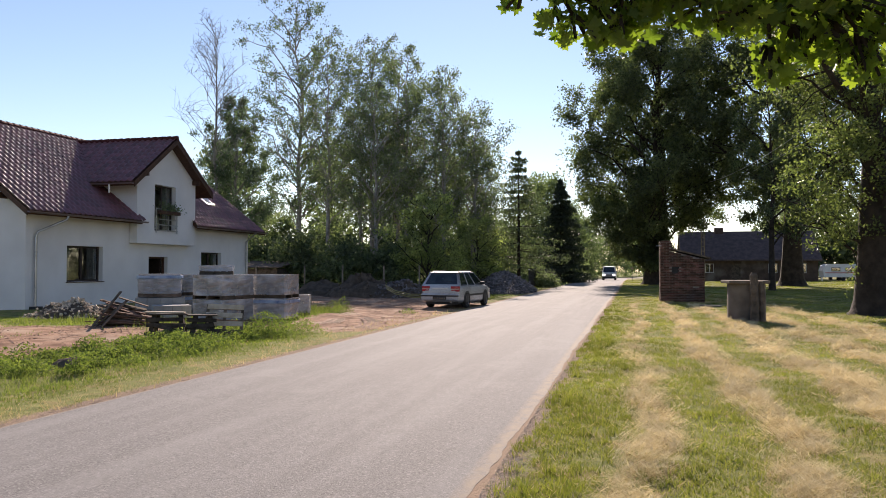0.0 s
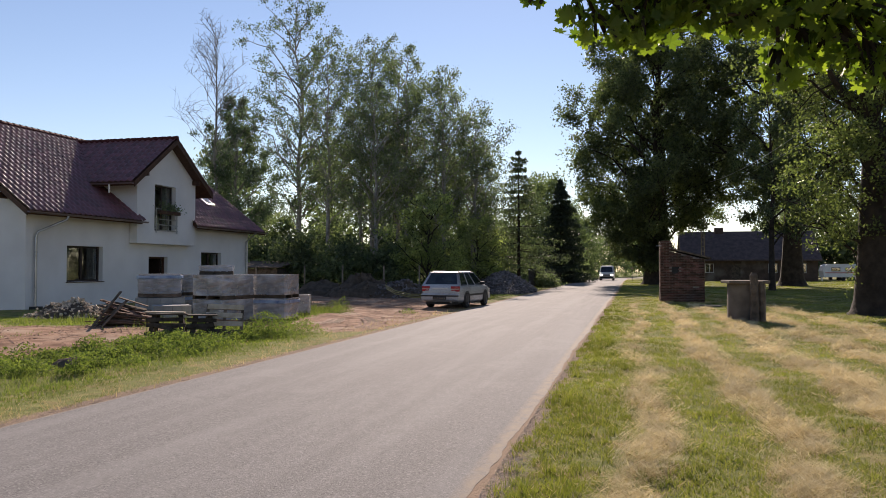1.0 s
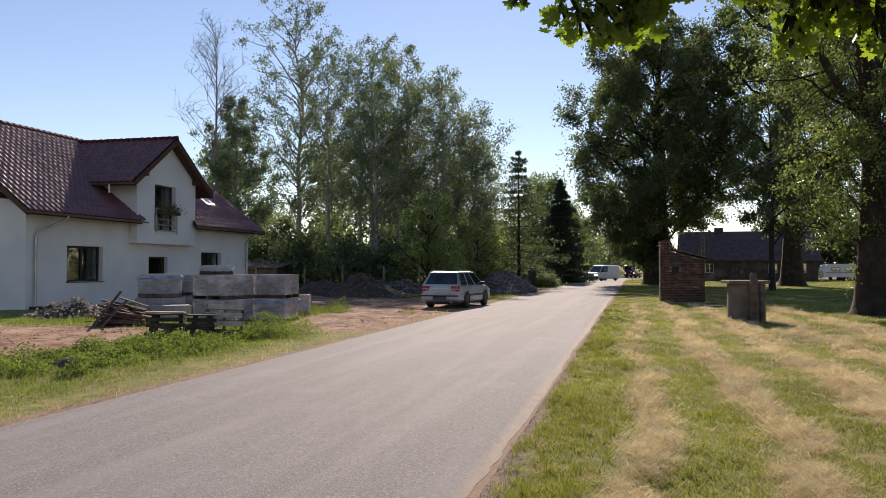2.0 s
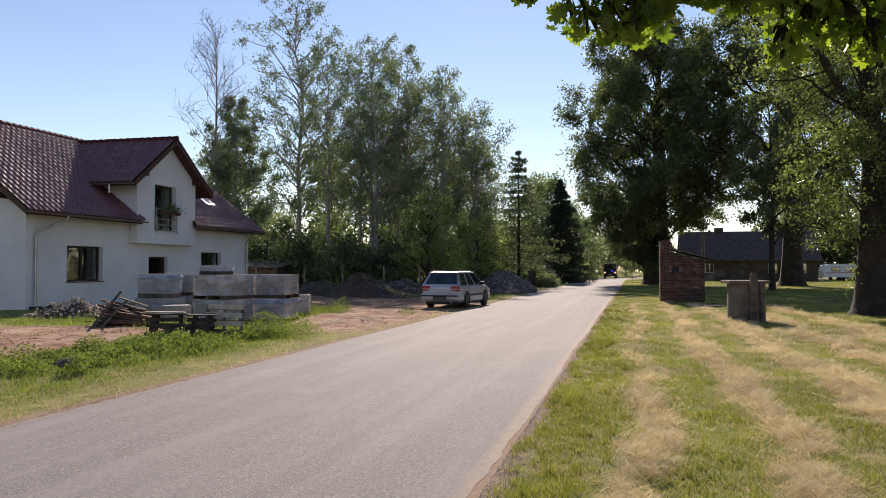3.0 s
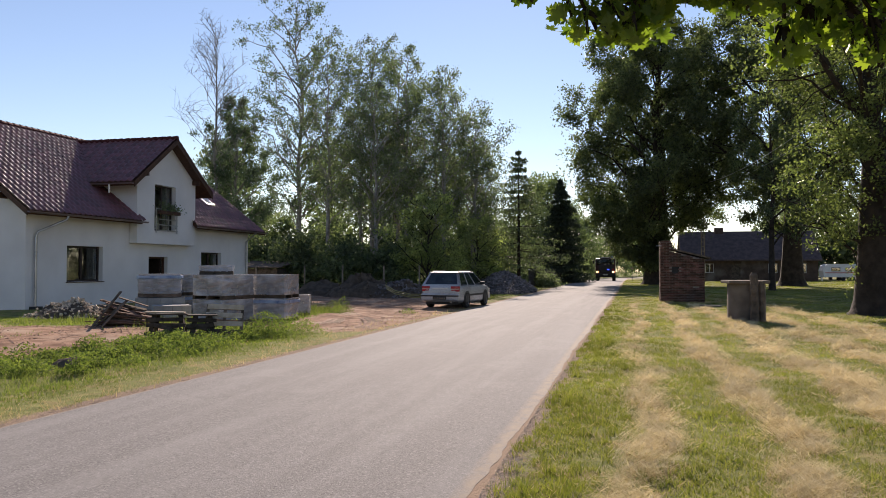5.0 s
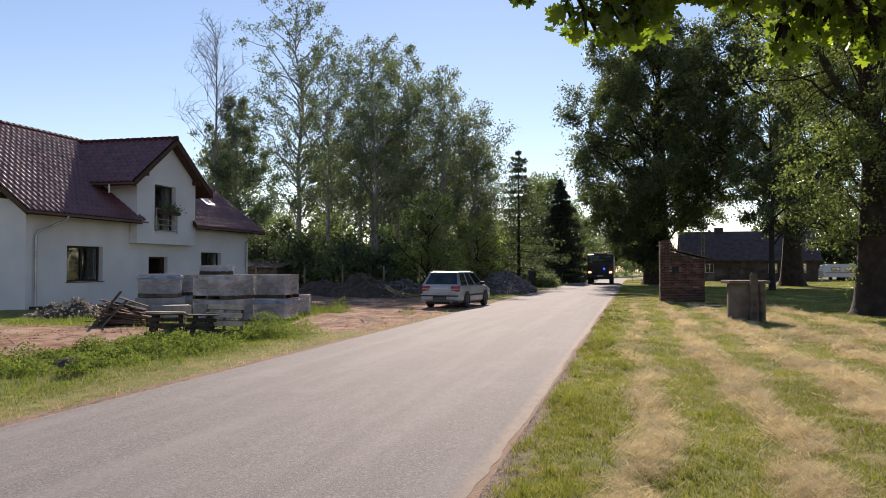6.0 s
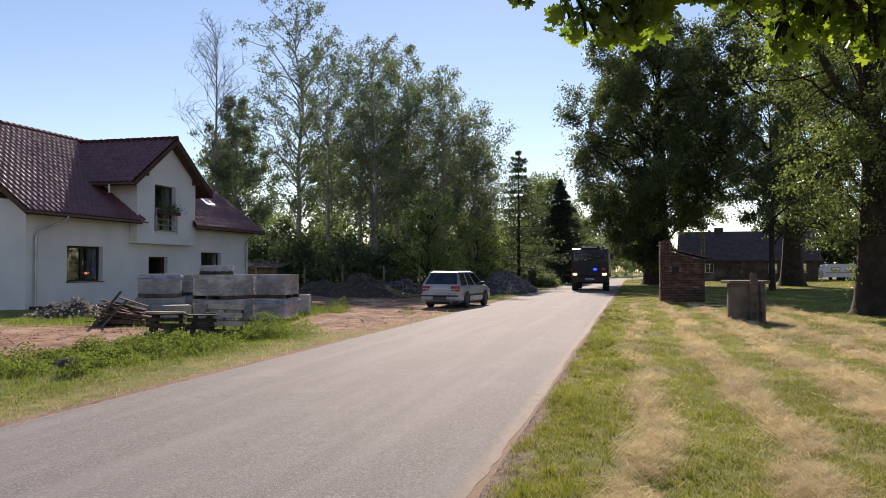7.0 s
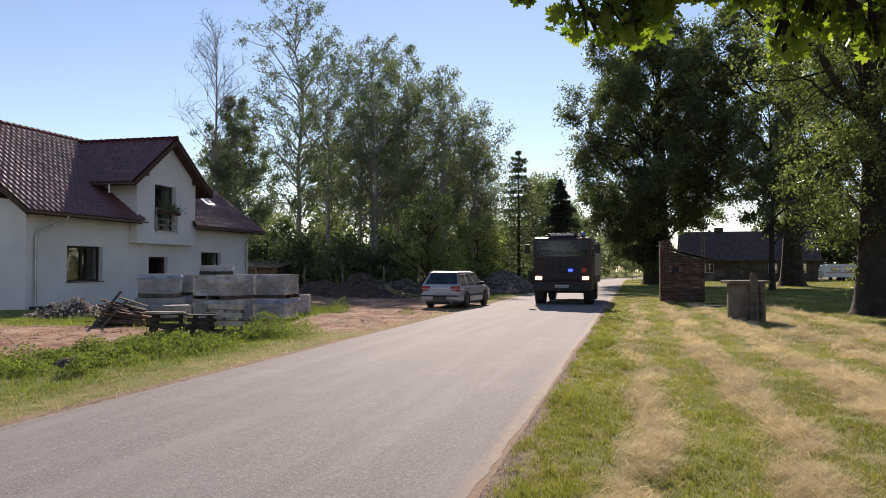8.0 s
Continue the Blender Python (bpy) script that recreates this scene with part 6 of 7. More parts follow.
def barn():
    b = thing("barn", pose(6.4, 104, -0.15), "long dark brick farmhouse with a steep tiled roof", "farmhouse")
    ROOF = material("old_brown_tiles", (0.065, 0.048, 0.047), (0.115, 0.084, 0.08), 2, 0.8, bump=0.8, grain=8, dist=0.05)
    OLD = material("dark_brick_wall", (0.065, 0.045, 0.035), (0.12, 0.083, 0.064), 1.4, 0.92, bump=0.6, grain=14, stain=(0.2, 0.17, 0.14))
    L, D, E, R = 16.0, 9.0, 3.1, 6.6
    holes = [(2.6, 3.7, 1.1, 2.3), (5.8, 6.9, 0.1, 2.3), (10.2, 11.3, 1.1, 2.3), (13.6, 14.7, 1.1, 2.3)]
    part("front_wall", wall_cells(bmesh.new(), 0, L, -0.3, E, holes, lambda bm, a, c, d, e: box(bm, a, c, 0, 0.35, d, e)), OLD, b)
    for x in (0.0, L - 0.3):
        part("gable_wall", loft(bmesh.new(), [[(q, 0.36, -0.3), (q, D, -0.3), (q, D, E), (q, D / 2, R - 0.1), (q, 0.36, E)] for q in (x, x + 0.3)]), OLD, b)
    part("back_wall", boxed(0.3, L - 0.3, D - 0.3, D, -0.3, E), OLD, b)
    for s in (0, 1):
        q = [(-0.5, E - 0.3), (D / 2, R), (D / 2, R - 0.2), (-0.5, E - 0.5)]
        q = q if s == 0 else [(D - y, z) for y, z in q]
        part("roof_slope", loft(bmesh.new(), [[(x, y, z) for y, z in q] for x in (-0.4, L + 0.4)]), ROOF, b, "dark brown weathered tiles")
    part("chimney", boxed(4.2, 5.3, D / 2 - 0.4, D / 2 + 0.4, R - 0.5, R + 0.5, 0.03), OLD, b)
    for y0, y1, z0, z1 in holes:
        w = new("window" if z0 > 0.5 else "door")
        w.parent = b
        if z0 > 0.5:
            f = bmesh.new()
            for u0, u1, v0, v1 in ((y0, y1, z0, z0 + 0.08), (y0, y1, z1 - 0.08, z1), (y0, y0 + 0.08, z0 + 0.08, z1 - 0.08), (y1 - 0.08, y1, z0 + 0.08, z1 - 0.08), ((y0 + y1) / 2 - 0.04, (y0 + y1) / 2 + 0.04, z0 + 0.08, z1 - 0.08)):
                box(f, u0, u1, 0.1, 0.16, v0, v1)
            part("frame", f, PLATE, w)
            part("pane", boxed(y0 + 0.08, y1 - 0.08, 0.125, 0.131, z0 + 0.08, z1 - 0.08), GLASS, w)
        else:
            part("leaf", boxed(y0, y1, 0.12, 0.18, z0, z1, 0.01), OLD_WOOD, w)


barn()


def caravan():
    c = thing("caravan", pose(29.0, 121.5, float(fall(121.5)), 0, 0, 4), "white touring caravan with a red stripe on the grass", "caravan")
    prof = [(-2.4, 0.55), (2.5, 0.55), (2.55, 1.2), (2.45, 2.1), (2.2, 2.45), (-1.9, 2.45), (-2.3, 2.2), (-2.55, 1.5)]
    part("body", loft(bmesh.new(), [[(x, y, z) for x, z in prof] for y in (-1.1, 1.1)]), PAINT_WHITE, c)
    part("stripe", boxed(-2.3, 2.3, -1.125, -1.102, 1.12, 1.24), RED_LENS, c, "red stripe")
    for x0, x1 in ((-1.4, -0.3), (0.5, 1.5)):
        w = new("window")
        w.parent = c
        part("frame", boxed(x0 - 0.05, x1 + 0.05, -1.13, -1.105, 1.4, 1.95, 0.02), BLACK_PLASTIC, w)
        part("pane", boxed(x0, x1, -1.142, -1.132, 1.45, 1.9), GLASS, w)
    for s in (-1, 1):
        wheel(c, 0, s * 0.95, 0.32, 0.2).matrix_basis = pose(0.2, s * 0.95, 0.32, 0, 0, 90)
    part("drawbar", boxed(-3.5, -2.3, -0.08, 0.08, 0.45, 0.55), BLACK_PLASTIC, c)
    part("jockey_wheel", boxed(-3.45, -3.35, -0.05, 0.05, 0.0, 0.46), BLACK_PLASTIC, c)
    t = thing("garden_table", pose(25.6, 119, float(fall(119))), "small blue camping table by the caravan", "table")
    part("tabletop", boxed(-0.6, 0.6, -0.4, 0.4, 0.68, 0.74, 0.01), BLUE_FILM, t)
    for x in (-0.5, 0.5):
        for y in (-0.3, 0.3):
            part("leg", boxed(x - 0.03, x + 0.03, y - 0.03, y + 0.03, 0, 0.68), ZINC, t)


caravan()


def bicycle():
    b = thing("bicycle", pose(8.95, 27.7, 0, 0, -14, 62), "silver bicycle leaning against the oak", "bicycle")
    for x in (-0.52, 0.52):
        w = new("wheel")
        w.parent = b
        ring = [(x + 0.33 * math.cos(a), 0, 0.34 + 0.33 * math.sin(a)) for a in np.linspace(0, math.tau, 29)]
        part("tyre", tube(bmesh.new(), ring, 0.018, 6, False), RUBBER, w, smooth=True)
        for k in range(8):
            a = k * math.tau / 8
            part("spoke", tube(bmesh.new(), [(x, 0, 0.34), (x + 0.32 * math.cos(a), 0, 0.34 + 0.32 * math.sin(a))], 0.003, 4), CHROME, w)
    for p, q in (((-0.52, 0, 0.34), (-0.1, 0, 0.3)), ((-0.1, 0, 0.3), (0.36, 0, 0.72)), ((-0.1, 0, 0.3), (-0.2, 0, 0.82)), ((-0.2, 0, 0.76), (0.34, 0, 0.8)), ((-0.52, 0, 0.34), (-0.18, 0, 0.74)), ((0.52, 0, 0.34), (0.32, 0, 0.95))):
        part("frame_tube", tube(bmesh.new(), [p, q], 0.018, 8), CHROME, b, smooth=True)
    part("saddle", boxed(-0.34, -0.08, -0.07, 0.07, 0.84, 0.9, 0.025), BLACK_PLASTIC, b)
    part("handlebar", tube(bmesh.new(), [(0.2, -0.28, 1.0), (0.33, -0.1, 0.98), (0.33, 0.1, 0.98), (0.2, 0.28, 1.0)], 0.013, 6), CHROME, b)


bicycle()


def marker_post():
    s = thing("roadside_marker", pose(-0.1, 98, float(fall(98))), "small white plate on a post by the road", "sign")
    part("post", tube(bmesh.new(), [(0, 0, -0.1), (0, 0, 1.75)], 0.035, 8), BLACK_PLASTIC, s)
    part("plate", boxed(-0.17, 0.17, -0.05, -0.037, 1.5, 1.75, 0.005), CONCRETE, s)


marker_post()


# ---- overhanging maple ----
def maple_leaf(rng, s):
    """A lobed leaf in its own plane, slightly cupped."""
    out = []
    tips = [(0, 1.0), (9, 0.74), (17, 0.8), (28, 0.5), (41, 0.8), (51, 1.0), (60, 0.74), (70, 0.78), (86, 0.46), (100, 0.6), (112, 0.74), (130, 0.44), (152, 0.48), (180, 0.2)]
    half = []
    for (a, r), (a2, r2) in zip(tips, tips[1:]):
        half.append((a, r))
    half.append(tips[-1])
    ring = [(r * math.sin(radians(a)), r * math.cos(radians(a))) for a, r in half]
    ring += [(-x, y) for x, y in ring[-2:0:-1]]
    cup = rng.uniform(-0.25, 0.35)
    return [(x * s * 0.5, y * s * 0.5, cup * s * 0.5 * (x * x + 0.4 * y * y)) for x, y in ring]


def leafy_branch(parent, name, spine, sprays, seed, size=0.1):
    """A twig with side twigs that carry large lobed leaves."""
    rng = np.random.default_rng(seed)
    b = new(name)
    b.parent = parent
    pivot = Vector(spine[0])
    b.matrix_basis = Matrix.Translation(pivot)
    spine = [Vector(p) - pivot for p in spine]
    sprays = [(x - pivot.x, y - pivot.y, z - pivot.z, r, rz, num) for x, y, z, r, rz, num in sprays]
    bm = bmesh.new()
    tube(bm, spine, [0.011 * (1 - 0.7 * i / (len(spine) - 1)) for i in range(len(spine))], 6)
    verts, faces = [], []
    for cx, cy, cz, r, rz, num in sprays:
        c = Vector((cx, cy, cz))
        root = min((Vector(p) for p in spine), key=lambda p: (p - c).length)
        tw = branch(bm, root, c + Vector((0, 0, rz * 0.5)), 0.008, rng, 4)
        for _ in range(int(num * 1.15)):
            p = c + Vector(np.clip(rng.normal(size=3), -1.5, 1.5) * np.array([r * 0.55, r * 0.8, rz * 0.55]))
            if rng.random() < 0.25:
                branch(bm, tw[3], p, 0.003, rng, 3, 0.1, 3)
            m = Matrix.Translation(p) @ Euler((rng.normal(1.2, 0.7), rng.normal(0, 0.5), rng.uniform(0, 6.28))).to_matrix().to_4x4()
            lf = maple_leaf(rng, size * rng.uniform(0.65, 1.25))
            k = len(verts)
            verts.append(tuple(p))
            verts += [tuple(m @ Vector(q)) for q in lf]
            faces += [(k, k + 1 + i, k + 1 + (i + 1) % len(lf)) for i in range(len(lf))]
    part("twig", bm, BARK, b)
    tagged(mesh_object("foliage", verts, faces, MAPLE_LEAF, b), "sunlit lobed maple leaves", kind="stuff")
    return b


MAPLE = thing("maple_tree", pose(0, 0, 0), "maple with lobed leaves hanging over the verge", "tree")
part("trunk", tube(bmesh.new(), [(3.6, -1.6, -0.1), (3.6, -1.6, 0.3), (3.5, -1.5, 3.0), (3.3, -1.2, 5.0), (3.3, -1.0, 8.0)], [0.34, 0.26, 0.22, 0.18, 0.06], 12), BARK, MAPLE, smooth=True)
part("limb", tube(bmesh.new(), [(3.4, -1.3, 4.4), (2.4, 0.8, 4.1), (1.4, 2.4, 3.5), (0.6, 3.2, 3.05)], [0.11, 0.08, 0.05, 0.02], 8), BARK, MAPLE, smooth=True)
part("limb", tube(bmesh.new(), [(3.4, -1.3, 4.0), (2.6, 1.0, 3.7), (2.0, 2.6, 3.2), (1.4, 3.4, 3.05)], [0.09, 0.06, 0.04, 0.02], 8), BARK, MAPLE, smooth=True)
SPRAY_A = leafy_branch(MAPLE, "spray_left", [(0.9, 2.9, 3.25), (0.4, 3.1, 3.0), (0.05, 3.15, 2.85), (-0.25, 3.15, 2.75)],
                       [(-0.42, 3.18, 2.76, 0.08, 0.06, 9), (-0.26, 3.22, 2.66, 0.10, 0.07, 22), (-0.16, 3.22, 2.6, 0.10, 0.07, 24), (-0.05, 3.24, 2.62, 0.10, 0.08, 24), (-0.02, 3.26, 2.57, 0.09, 0.06, 26), (0.06, 3.28, 2.64, 0.1, 0.08, 26), (0.0, 3.2, 2.74, 0.16, 0.05, 36), (0.22, 3.3, 2.78, 0.2, 0.05, 44), (-0.2, 3.2, 2.86, 0.2, 0.07, 40), (0.2, 3.3, 2.93, 0.25, 0.08, 60), (0.0, 3.1, 3.0, 0.25, 0.08, 40), (0.12, 3.26, 2.7, 0.1, 0.06, 30), (-0.12, 3.2, 2.73, 0.12, 0.05, 30)], 71)
SPRAY_B = leafy_branch(MAPLE, "spray_right", [(1.6, 3.0, 3.2), (1.1, 3.3, 3.0), (0.75, 3.4, 2.85), (0.6, 3.4, 2.75)],
                       [(0.5, 3.38, 2.73, 0.16, 0.06, 50), (0.5, 3.3, 2.9, 0.2, 0.08, 50), (0.85, 3.4, 2.9, 0.25, 0.08, 60), (1.1, 3.5, 2.88, 0.2, 0.08, 50), (0.62, 3.43, 2.53, 0.07, 0.12, 36), (0.74, 3.46, 2.62, 0.1, 0.1, 30), (0.86, 3.46, 2.74, 0.12, 0.07, 30), (0.82, 3.46, 2.6, 0.09, 0.08, 24), (0.91, 3.5, 2.6, 0.08, 0.1, 26), (1.0, 3.52, 2.56, 0.07, 0.13, 32), (1.1, 3.54, 2.66, 0.09, 0.13, 34),
                        (0.32, 3.36, 2.75, 0.13, 0.06, 40), (0.68, 3.42, 2.72, 0.15, 0.07, 50), (0.95, 3.48, 2.74, 0.14, 0.08, 50), (0.75, 3.44, 2.82, 0.2, 0.06, 50), (1.12, 3.5, 2.78, 0.12, 0.08, 40)], 72)
# the crown goes on overhead, out of view, added to shade what hangs down
part("limb", tube(bmesh.new(), [(3.3, -1.1, 5.2), (2.4, 2.0, 5.4), (1.2, 4.4, 5.0), (0.0, 5.4, 4.4)], [0.1, 0.07, 0.04, 0.015], 8), BARK, MAPLE, smooth=True)
leafy_branch(MAPLE, "shading_spray", [(0.9, 4.7, 4.85), (0.5, 5.0, 4.65), (0.1, 5.3, 4.4), (-0.3, 5.4, 4.2)],
             [(-0.75, 5.3, 3.98, 0.22, 0.12, 90), (-0.45, 5.4, 3.95, 0.22, 0.12, 130), (-0.2, 5.4, 3.98, 0.22, 0.12, 130), (0.1, 5.3, 3.98, 0.22, 0.12, 130), (-0.3, 5.6, 4.2, 0.3, 0.12, 110), (0.4, 5.3, 4.05, 0.22, 0.12, 70), (0.1, 5.6, 4.4, 0.35, 0.12, 90)], 73, 0.12)


# ---- grass, straw and weeds ----
def blades(name, xs, ys, hs, lean, width, mat, label, seed, z=None, category="grass", heading=None):
    """Bent grass blades, each a slim triangle, in one sheet of growth."""
    rng = np.random.default_rng(seed)
    n = len(xs)
    zs = ground_height(xs, ys) - 0.01 if z is None else z
    a = rng.uniform(0, math.tau, n)
    side = np.stack([np.cos(a), np.sin(a), np.zeros(n)], 1)
    b = rng.uniform(0, math.tau, n) if heading is None else heading
    tip = np.stack([np.cos(b) * lean * hs, np.sin(b) * lean * hs, hs * np.sqrt(np.clip(1.05 - lean ** 2, 0.02, 1))], 1)
    p = np.stack([xs, ys, zs], 1)
    w = (width * rng.uniform(0.6, 1.4, n))[:, None]
    v = np.stack([p - side * w, p + side * w, p + tip], 1).reshape(-1, 3)
    me = bpy.data.meshes.new(name)
    me.vertices.add(3 * n)
    me.vertices.foreach_set("co", v.astype(np.float32).ravel())
    me.loops.add(3 * n)
    me.loops.foreach_set("vertex_index", np.arange(3 * n, dtype=np.int32))
    me.polygons.add(n)
    me.polygons.foreach_set("loop_start", np.arange(0, 3 * n, 3, dtype=np.int32))
    me.update(calc_edges=True)
    me.materials.append(mat)
    return tagged(new(name, me), label, category, kind="stuff")


rs = np.random.default_rng(77)
N = 560000
ys = 3.6 * np.exp(rs.uniform(0, math.log(118 / 3.6), N))
edge = -0.97 + 0.16 * np.clip((10 - ys) / 5, 0, 1) - 0.1 * hills(ys, ys * 0.3, 2.3) - 0.06 * hills(ys, ys, 7.0)
xs = edge + rs.uniform(0, 1, N) * (4.0 + 0.42 * ys)
tuft = 0.5 + 0.5 * hills(xs, ys, 2.7) * hills(ys, xs, 1.1)
keep = rs.uniform(0, 1, N) > np.clip(dry_hay(xs, ys) * 0.8 + 0.25 * (1 - tuft), 0, 0.97)
xs, ys, tuft = xs[keep], ys[keep], tuft[keep]
blades("meadow_grass", xs, ys, (0.02 + 0.062 * tuft * rs.uniform(0.3, 1.4, len(xs))), rs.uniform(0.2, 0.97, len(xs)), 0.0024 + 0.00042 * ys, GRASS, "short mown green grass on the meadow", 5)
N = 560000
ys = 3.6 * np.exp(rs.uniform(0, math.log(45 / 3.6), N))
xs = -0.95 + rs.uniform(0, 1, N) * (3.5 + 0.42 * ys)
keep = rs.uniform(0, 1, N) < np.clip(dry_hay(xs, ys) ** 1.6, 0.04, 1)
xs, ys = xs[keep], ys[keep]
k = len(xs)
blades("cut_hay", xs, ys, rs.uniform(0.03, 0.10, k), np.clip(rs.normal(0.93, 0.1, k), 0.5, 1.0), 0.001 + 0.0003 * ys, STRAW, "pale dry cut hay lying in swaths", 6, ground_height(xs, ys) + rs.uniform(0, 0.035, k), "hay")
# bleached wisps that the rake left in bundles
N, M = 3400, 38
wy = 4.2 * np.exp(rs.uniform(0, math.log(34 / 4.2), N * 4))
wx = -0.6 + rs.uniform(0, 1, N * 4) * (3.0 + 0.42 * wy)
keep = np.flatnonzero(rs.uniform(0.25, 1, N * 4) < dry_hay(wx, wy))[:N]
wx, wy, turn = wx[keep], wy[keep], rs.uniform(0, math.tau, len(keep))
k = len(keep) * M
ox, oy = rs.normal(0, 1, k), rs.normal(0, 1, k)
xs = np.repeat(wx, M) + 0.11 * ox * np.cos(np.repeat(turn, M)) - 0.035 * oy * np.sin(np.repeat(turn, M))
ys = np.repeat(wy, M) + 0.11 * ox * np.sin(np.repeat(turn, M)) + 0.035 * oy * np.cos(np.repeat(turn, M))
blades("hay_wisps", xs, ys, rs.uniform(0.04, 0.13, k), np.clip(rs.normal(0.95, 0.08, k), 0.6, 1.01), 0.0008 + 0.00028 * ys, PALE_STRAW, "bleached wisps of hay lying in loose bundles", 20, ground_height(xs, ys) + rs.uniform(0.0, 0.11, k) * np.exp(-(ox ** 2 + oy ** 2) / 3), "hay", np.repeat(turn, M) + rs.normal(0, 0.45, k))
# taller tufts beside the asphalt
N = 520
tx, ty = -1.0 + np.abs(rs.normal(0, 0.9, N)), 4.0 * np.exp(rs.uniform(0, math.log(30 / 4.0), N))
xs, ys = np.repeat(tx, 26) + rs.normal(0, 0.035, N * 26), np.repeat(ty, 26) + rs.normal(0, 0.035, N * 26)
blades("grass_tufts", xs, ys, np.repeat(rs.uniform(0.05, 0.13, N), 26) * rs.uniform(0.5, 1.1, N * 26), rs.uniform(0.1, 0.75, N * 26), 0.0022 + 0.0003 * ys, GRASS, "taller green tufts along the road edge", 10)
# verge on the plot side
N = 120000
ys = 5.0 * np.exp(rs.uniform(0, math.log(95 / 5.0), N))
xs = -6.26 - np.abs(0.09 * np.sin(ys * 1.7) + 0.06 * np.sin(ys * 4.1)) - rs.uniform(0, 1, N) ** 1.2 * np.where(ys < 18, 2.6, 2.2)
patchy = 0.45 * np.clip(hills(xs, ys, 2.1) + 0.6 * hills(ys, xs, 5.3), 0, 1)
keep = (rs.uniform(0, 1, N) > bare_soil(xs, ys) * 1.05 + patchy) & ((ys < 17.2) | (ys > 34))
xs, ys = xs[keep], ys[keep]
k = len(xs)
deep = np.clip((-6.5 - xs) / 1.2, 0.25, 1)
blades("verge_grass", xs, ys, deep * rs.uniform(0.03, 0.11, k), rs.uniform(0.2, 0.92, k), 0.003 + 0.00032 * ys, VERGE, "rough green verge grass beside the road", 7)
N = 2600
ys = 5.0 * np.exp(rs.uniform(0, math.log(30 / 5.0), N))
xs = -6.2 - np.abs(rs.normal(0, 0.7, N))
blades("dry_verge_grass", xs, ys, rs.uniform(0.03, 0.12, N), rs.uniform(0.3, 0.98, N), 0.0025 + 0.0003 * ys, STRAW, "dry straw-coloured grass at the road edge", 11)
N = 26000
xs, ys = rs.normal(-12.2, 2.6, N), rs.normal(23.5, 3.2, N)
keep = (rs.uniform(0, 1, N) > bare_soil(xs, ys) * 1.1) & (xs < -8)
xs, ys = xs[keep], ys[keep]
blades("yard_grass", xs, ys, rs.uniform(0.08, 0.3, len(xs)), rs.uniform(0.1, 0.7, len(xs)), 0.007, VERGE, "grass tufts round the stacked blocks", 8)
N = 11000
xs, ys = rs.normal(-16.8, 1.6, N), rs.normal(19.4, 0.8, N)
blades("yard_grass", xs, ys, rs.uniform(0.03, 0.1, N), rs.uniform(0.2, 0.95, N), 0.01, VERGE, "grass patch before the scrap timber", 9)


def weed_patch(name, spots, label, seed):
    """Leafy weeds: many small leaves heaped in uneven clumps."""
    rng = np.random.default_rng(seed)
    pts = []
    for x, y, r, h, n in spots:
        n = int(n * 2.3)
        q = rng.normal(size=(n, 3)) * np.array([r * 0.5, r * 0.5, 1])
        q[:, 2] = np.abs(rng.uniform(0, 1, n)) * h * np.exp(-(q[:, 0] ** 2 + q[:, 1] ** 2) / (r * r)) + 0.02
        pts.append(q + np.array([x, y, 0]))
    ob = scatter_leaves(name, np.concatenate(pts), 0.045, WEED, None, rng, 0.2, 0.55)
    tagged(ob, label, "weeds", kind="stuff")


wr = random.Random(12)
weed_patch("weeds", [(wr.uniform(-9.9, -7.9), y, wr.uniform(0.18, 0.42), wr.uniform(0.1, 0.36), 190) for y in np.linspace(9.4, 17.2, 84)]
           + [(-9.8, 13.5, 0.5, 0.25, 500), (-9.0, 13.9, 0.4, 0.32, 400), (-9.6, 14.1, 0.3, 0.28, 300), (-8.2, 16.2, 0.7, 0.6, 1000), (-7.9, 17.2, 0.6, 0.5, 600)], "lush green nettles and weeds on the verge", 13)
weed_patch("weeds", [(-10.1, 25.9, 0.35, 0.6, 260), (-9.9, 24.9, 0.4, 0.3, 200), (-10.8, 26.8, 0.5, 0.4, 260), (-7.6, 25.6, 0.3, 0.2, 90)], "bright weeds beside the stacked blocks", 14)


def grit(name, xs, ys, size, mat, label, seed):
    rng = np.random.default_rng(seed)
    n = len(xs)
    base = np.array([(1, 0, 0), (-0.5, 0.87, 0), (-0.5, -0.87, 0), (0, 0, 0.28)])
    tri = np.array([(0, 1, 3), (1, 2, 3), (2, 0, 3)])
    c = np.stack([xs, ys, ground_height(xs, ys)], 1)
    s = (size * rng.uniform(0.4, 1.6, n))[:, None, None]
    v = (c[:, None, :] + base[None] * s * rng.uniform(0.6, 1.3, (n, 4, 1))).reshape(-1, 3)
    f = (tri[None] + 4 * np.arange(n)[:, None, None]).reshape(-1, 3)
    tagged(mesh_object(name, v.tolist(), f.tolist(), mat), label, "gravel", kind="stuff")


N = 14000
ys = 4.2 * np.exp(rs.uniform(0, math.log(35 / 4.2), N))
grit("road_grit", -1.06 + np.abs(rs.normal(0, 0.13, N)), ys, 0.010, GRIT, "brown grit and debris along the road edge", 15)
N = 9000
ys = 6 * np.exp(rs.uniform(0, math.log(35 / 6), N))
grit("road_grit", -6.1 - np.abs(rs.normal(0, 0.16, N)), ys, 0.009, GRIT, "pale grit along the road edge", 16)
N = 3500
xs, ys = rs.uniform(-20, -6.6, N), rs.uniform(8, 40, N)
keep = bare_soil(xs, ys) > 0.5
grit("yard_stones", xs[keep], ys[keep], 0.022, GRIT, "clods and stones on the bare yard", 17)
N = 22000
xs, ys = rs.uniform(-21, -6.5, N), rs.uniform(6, 40, N)
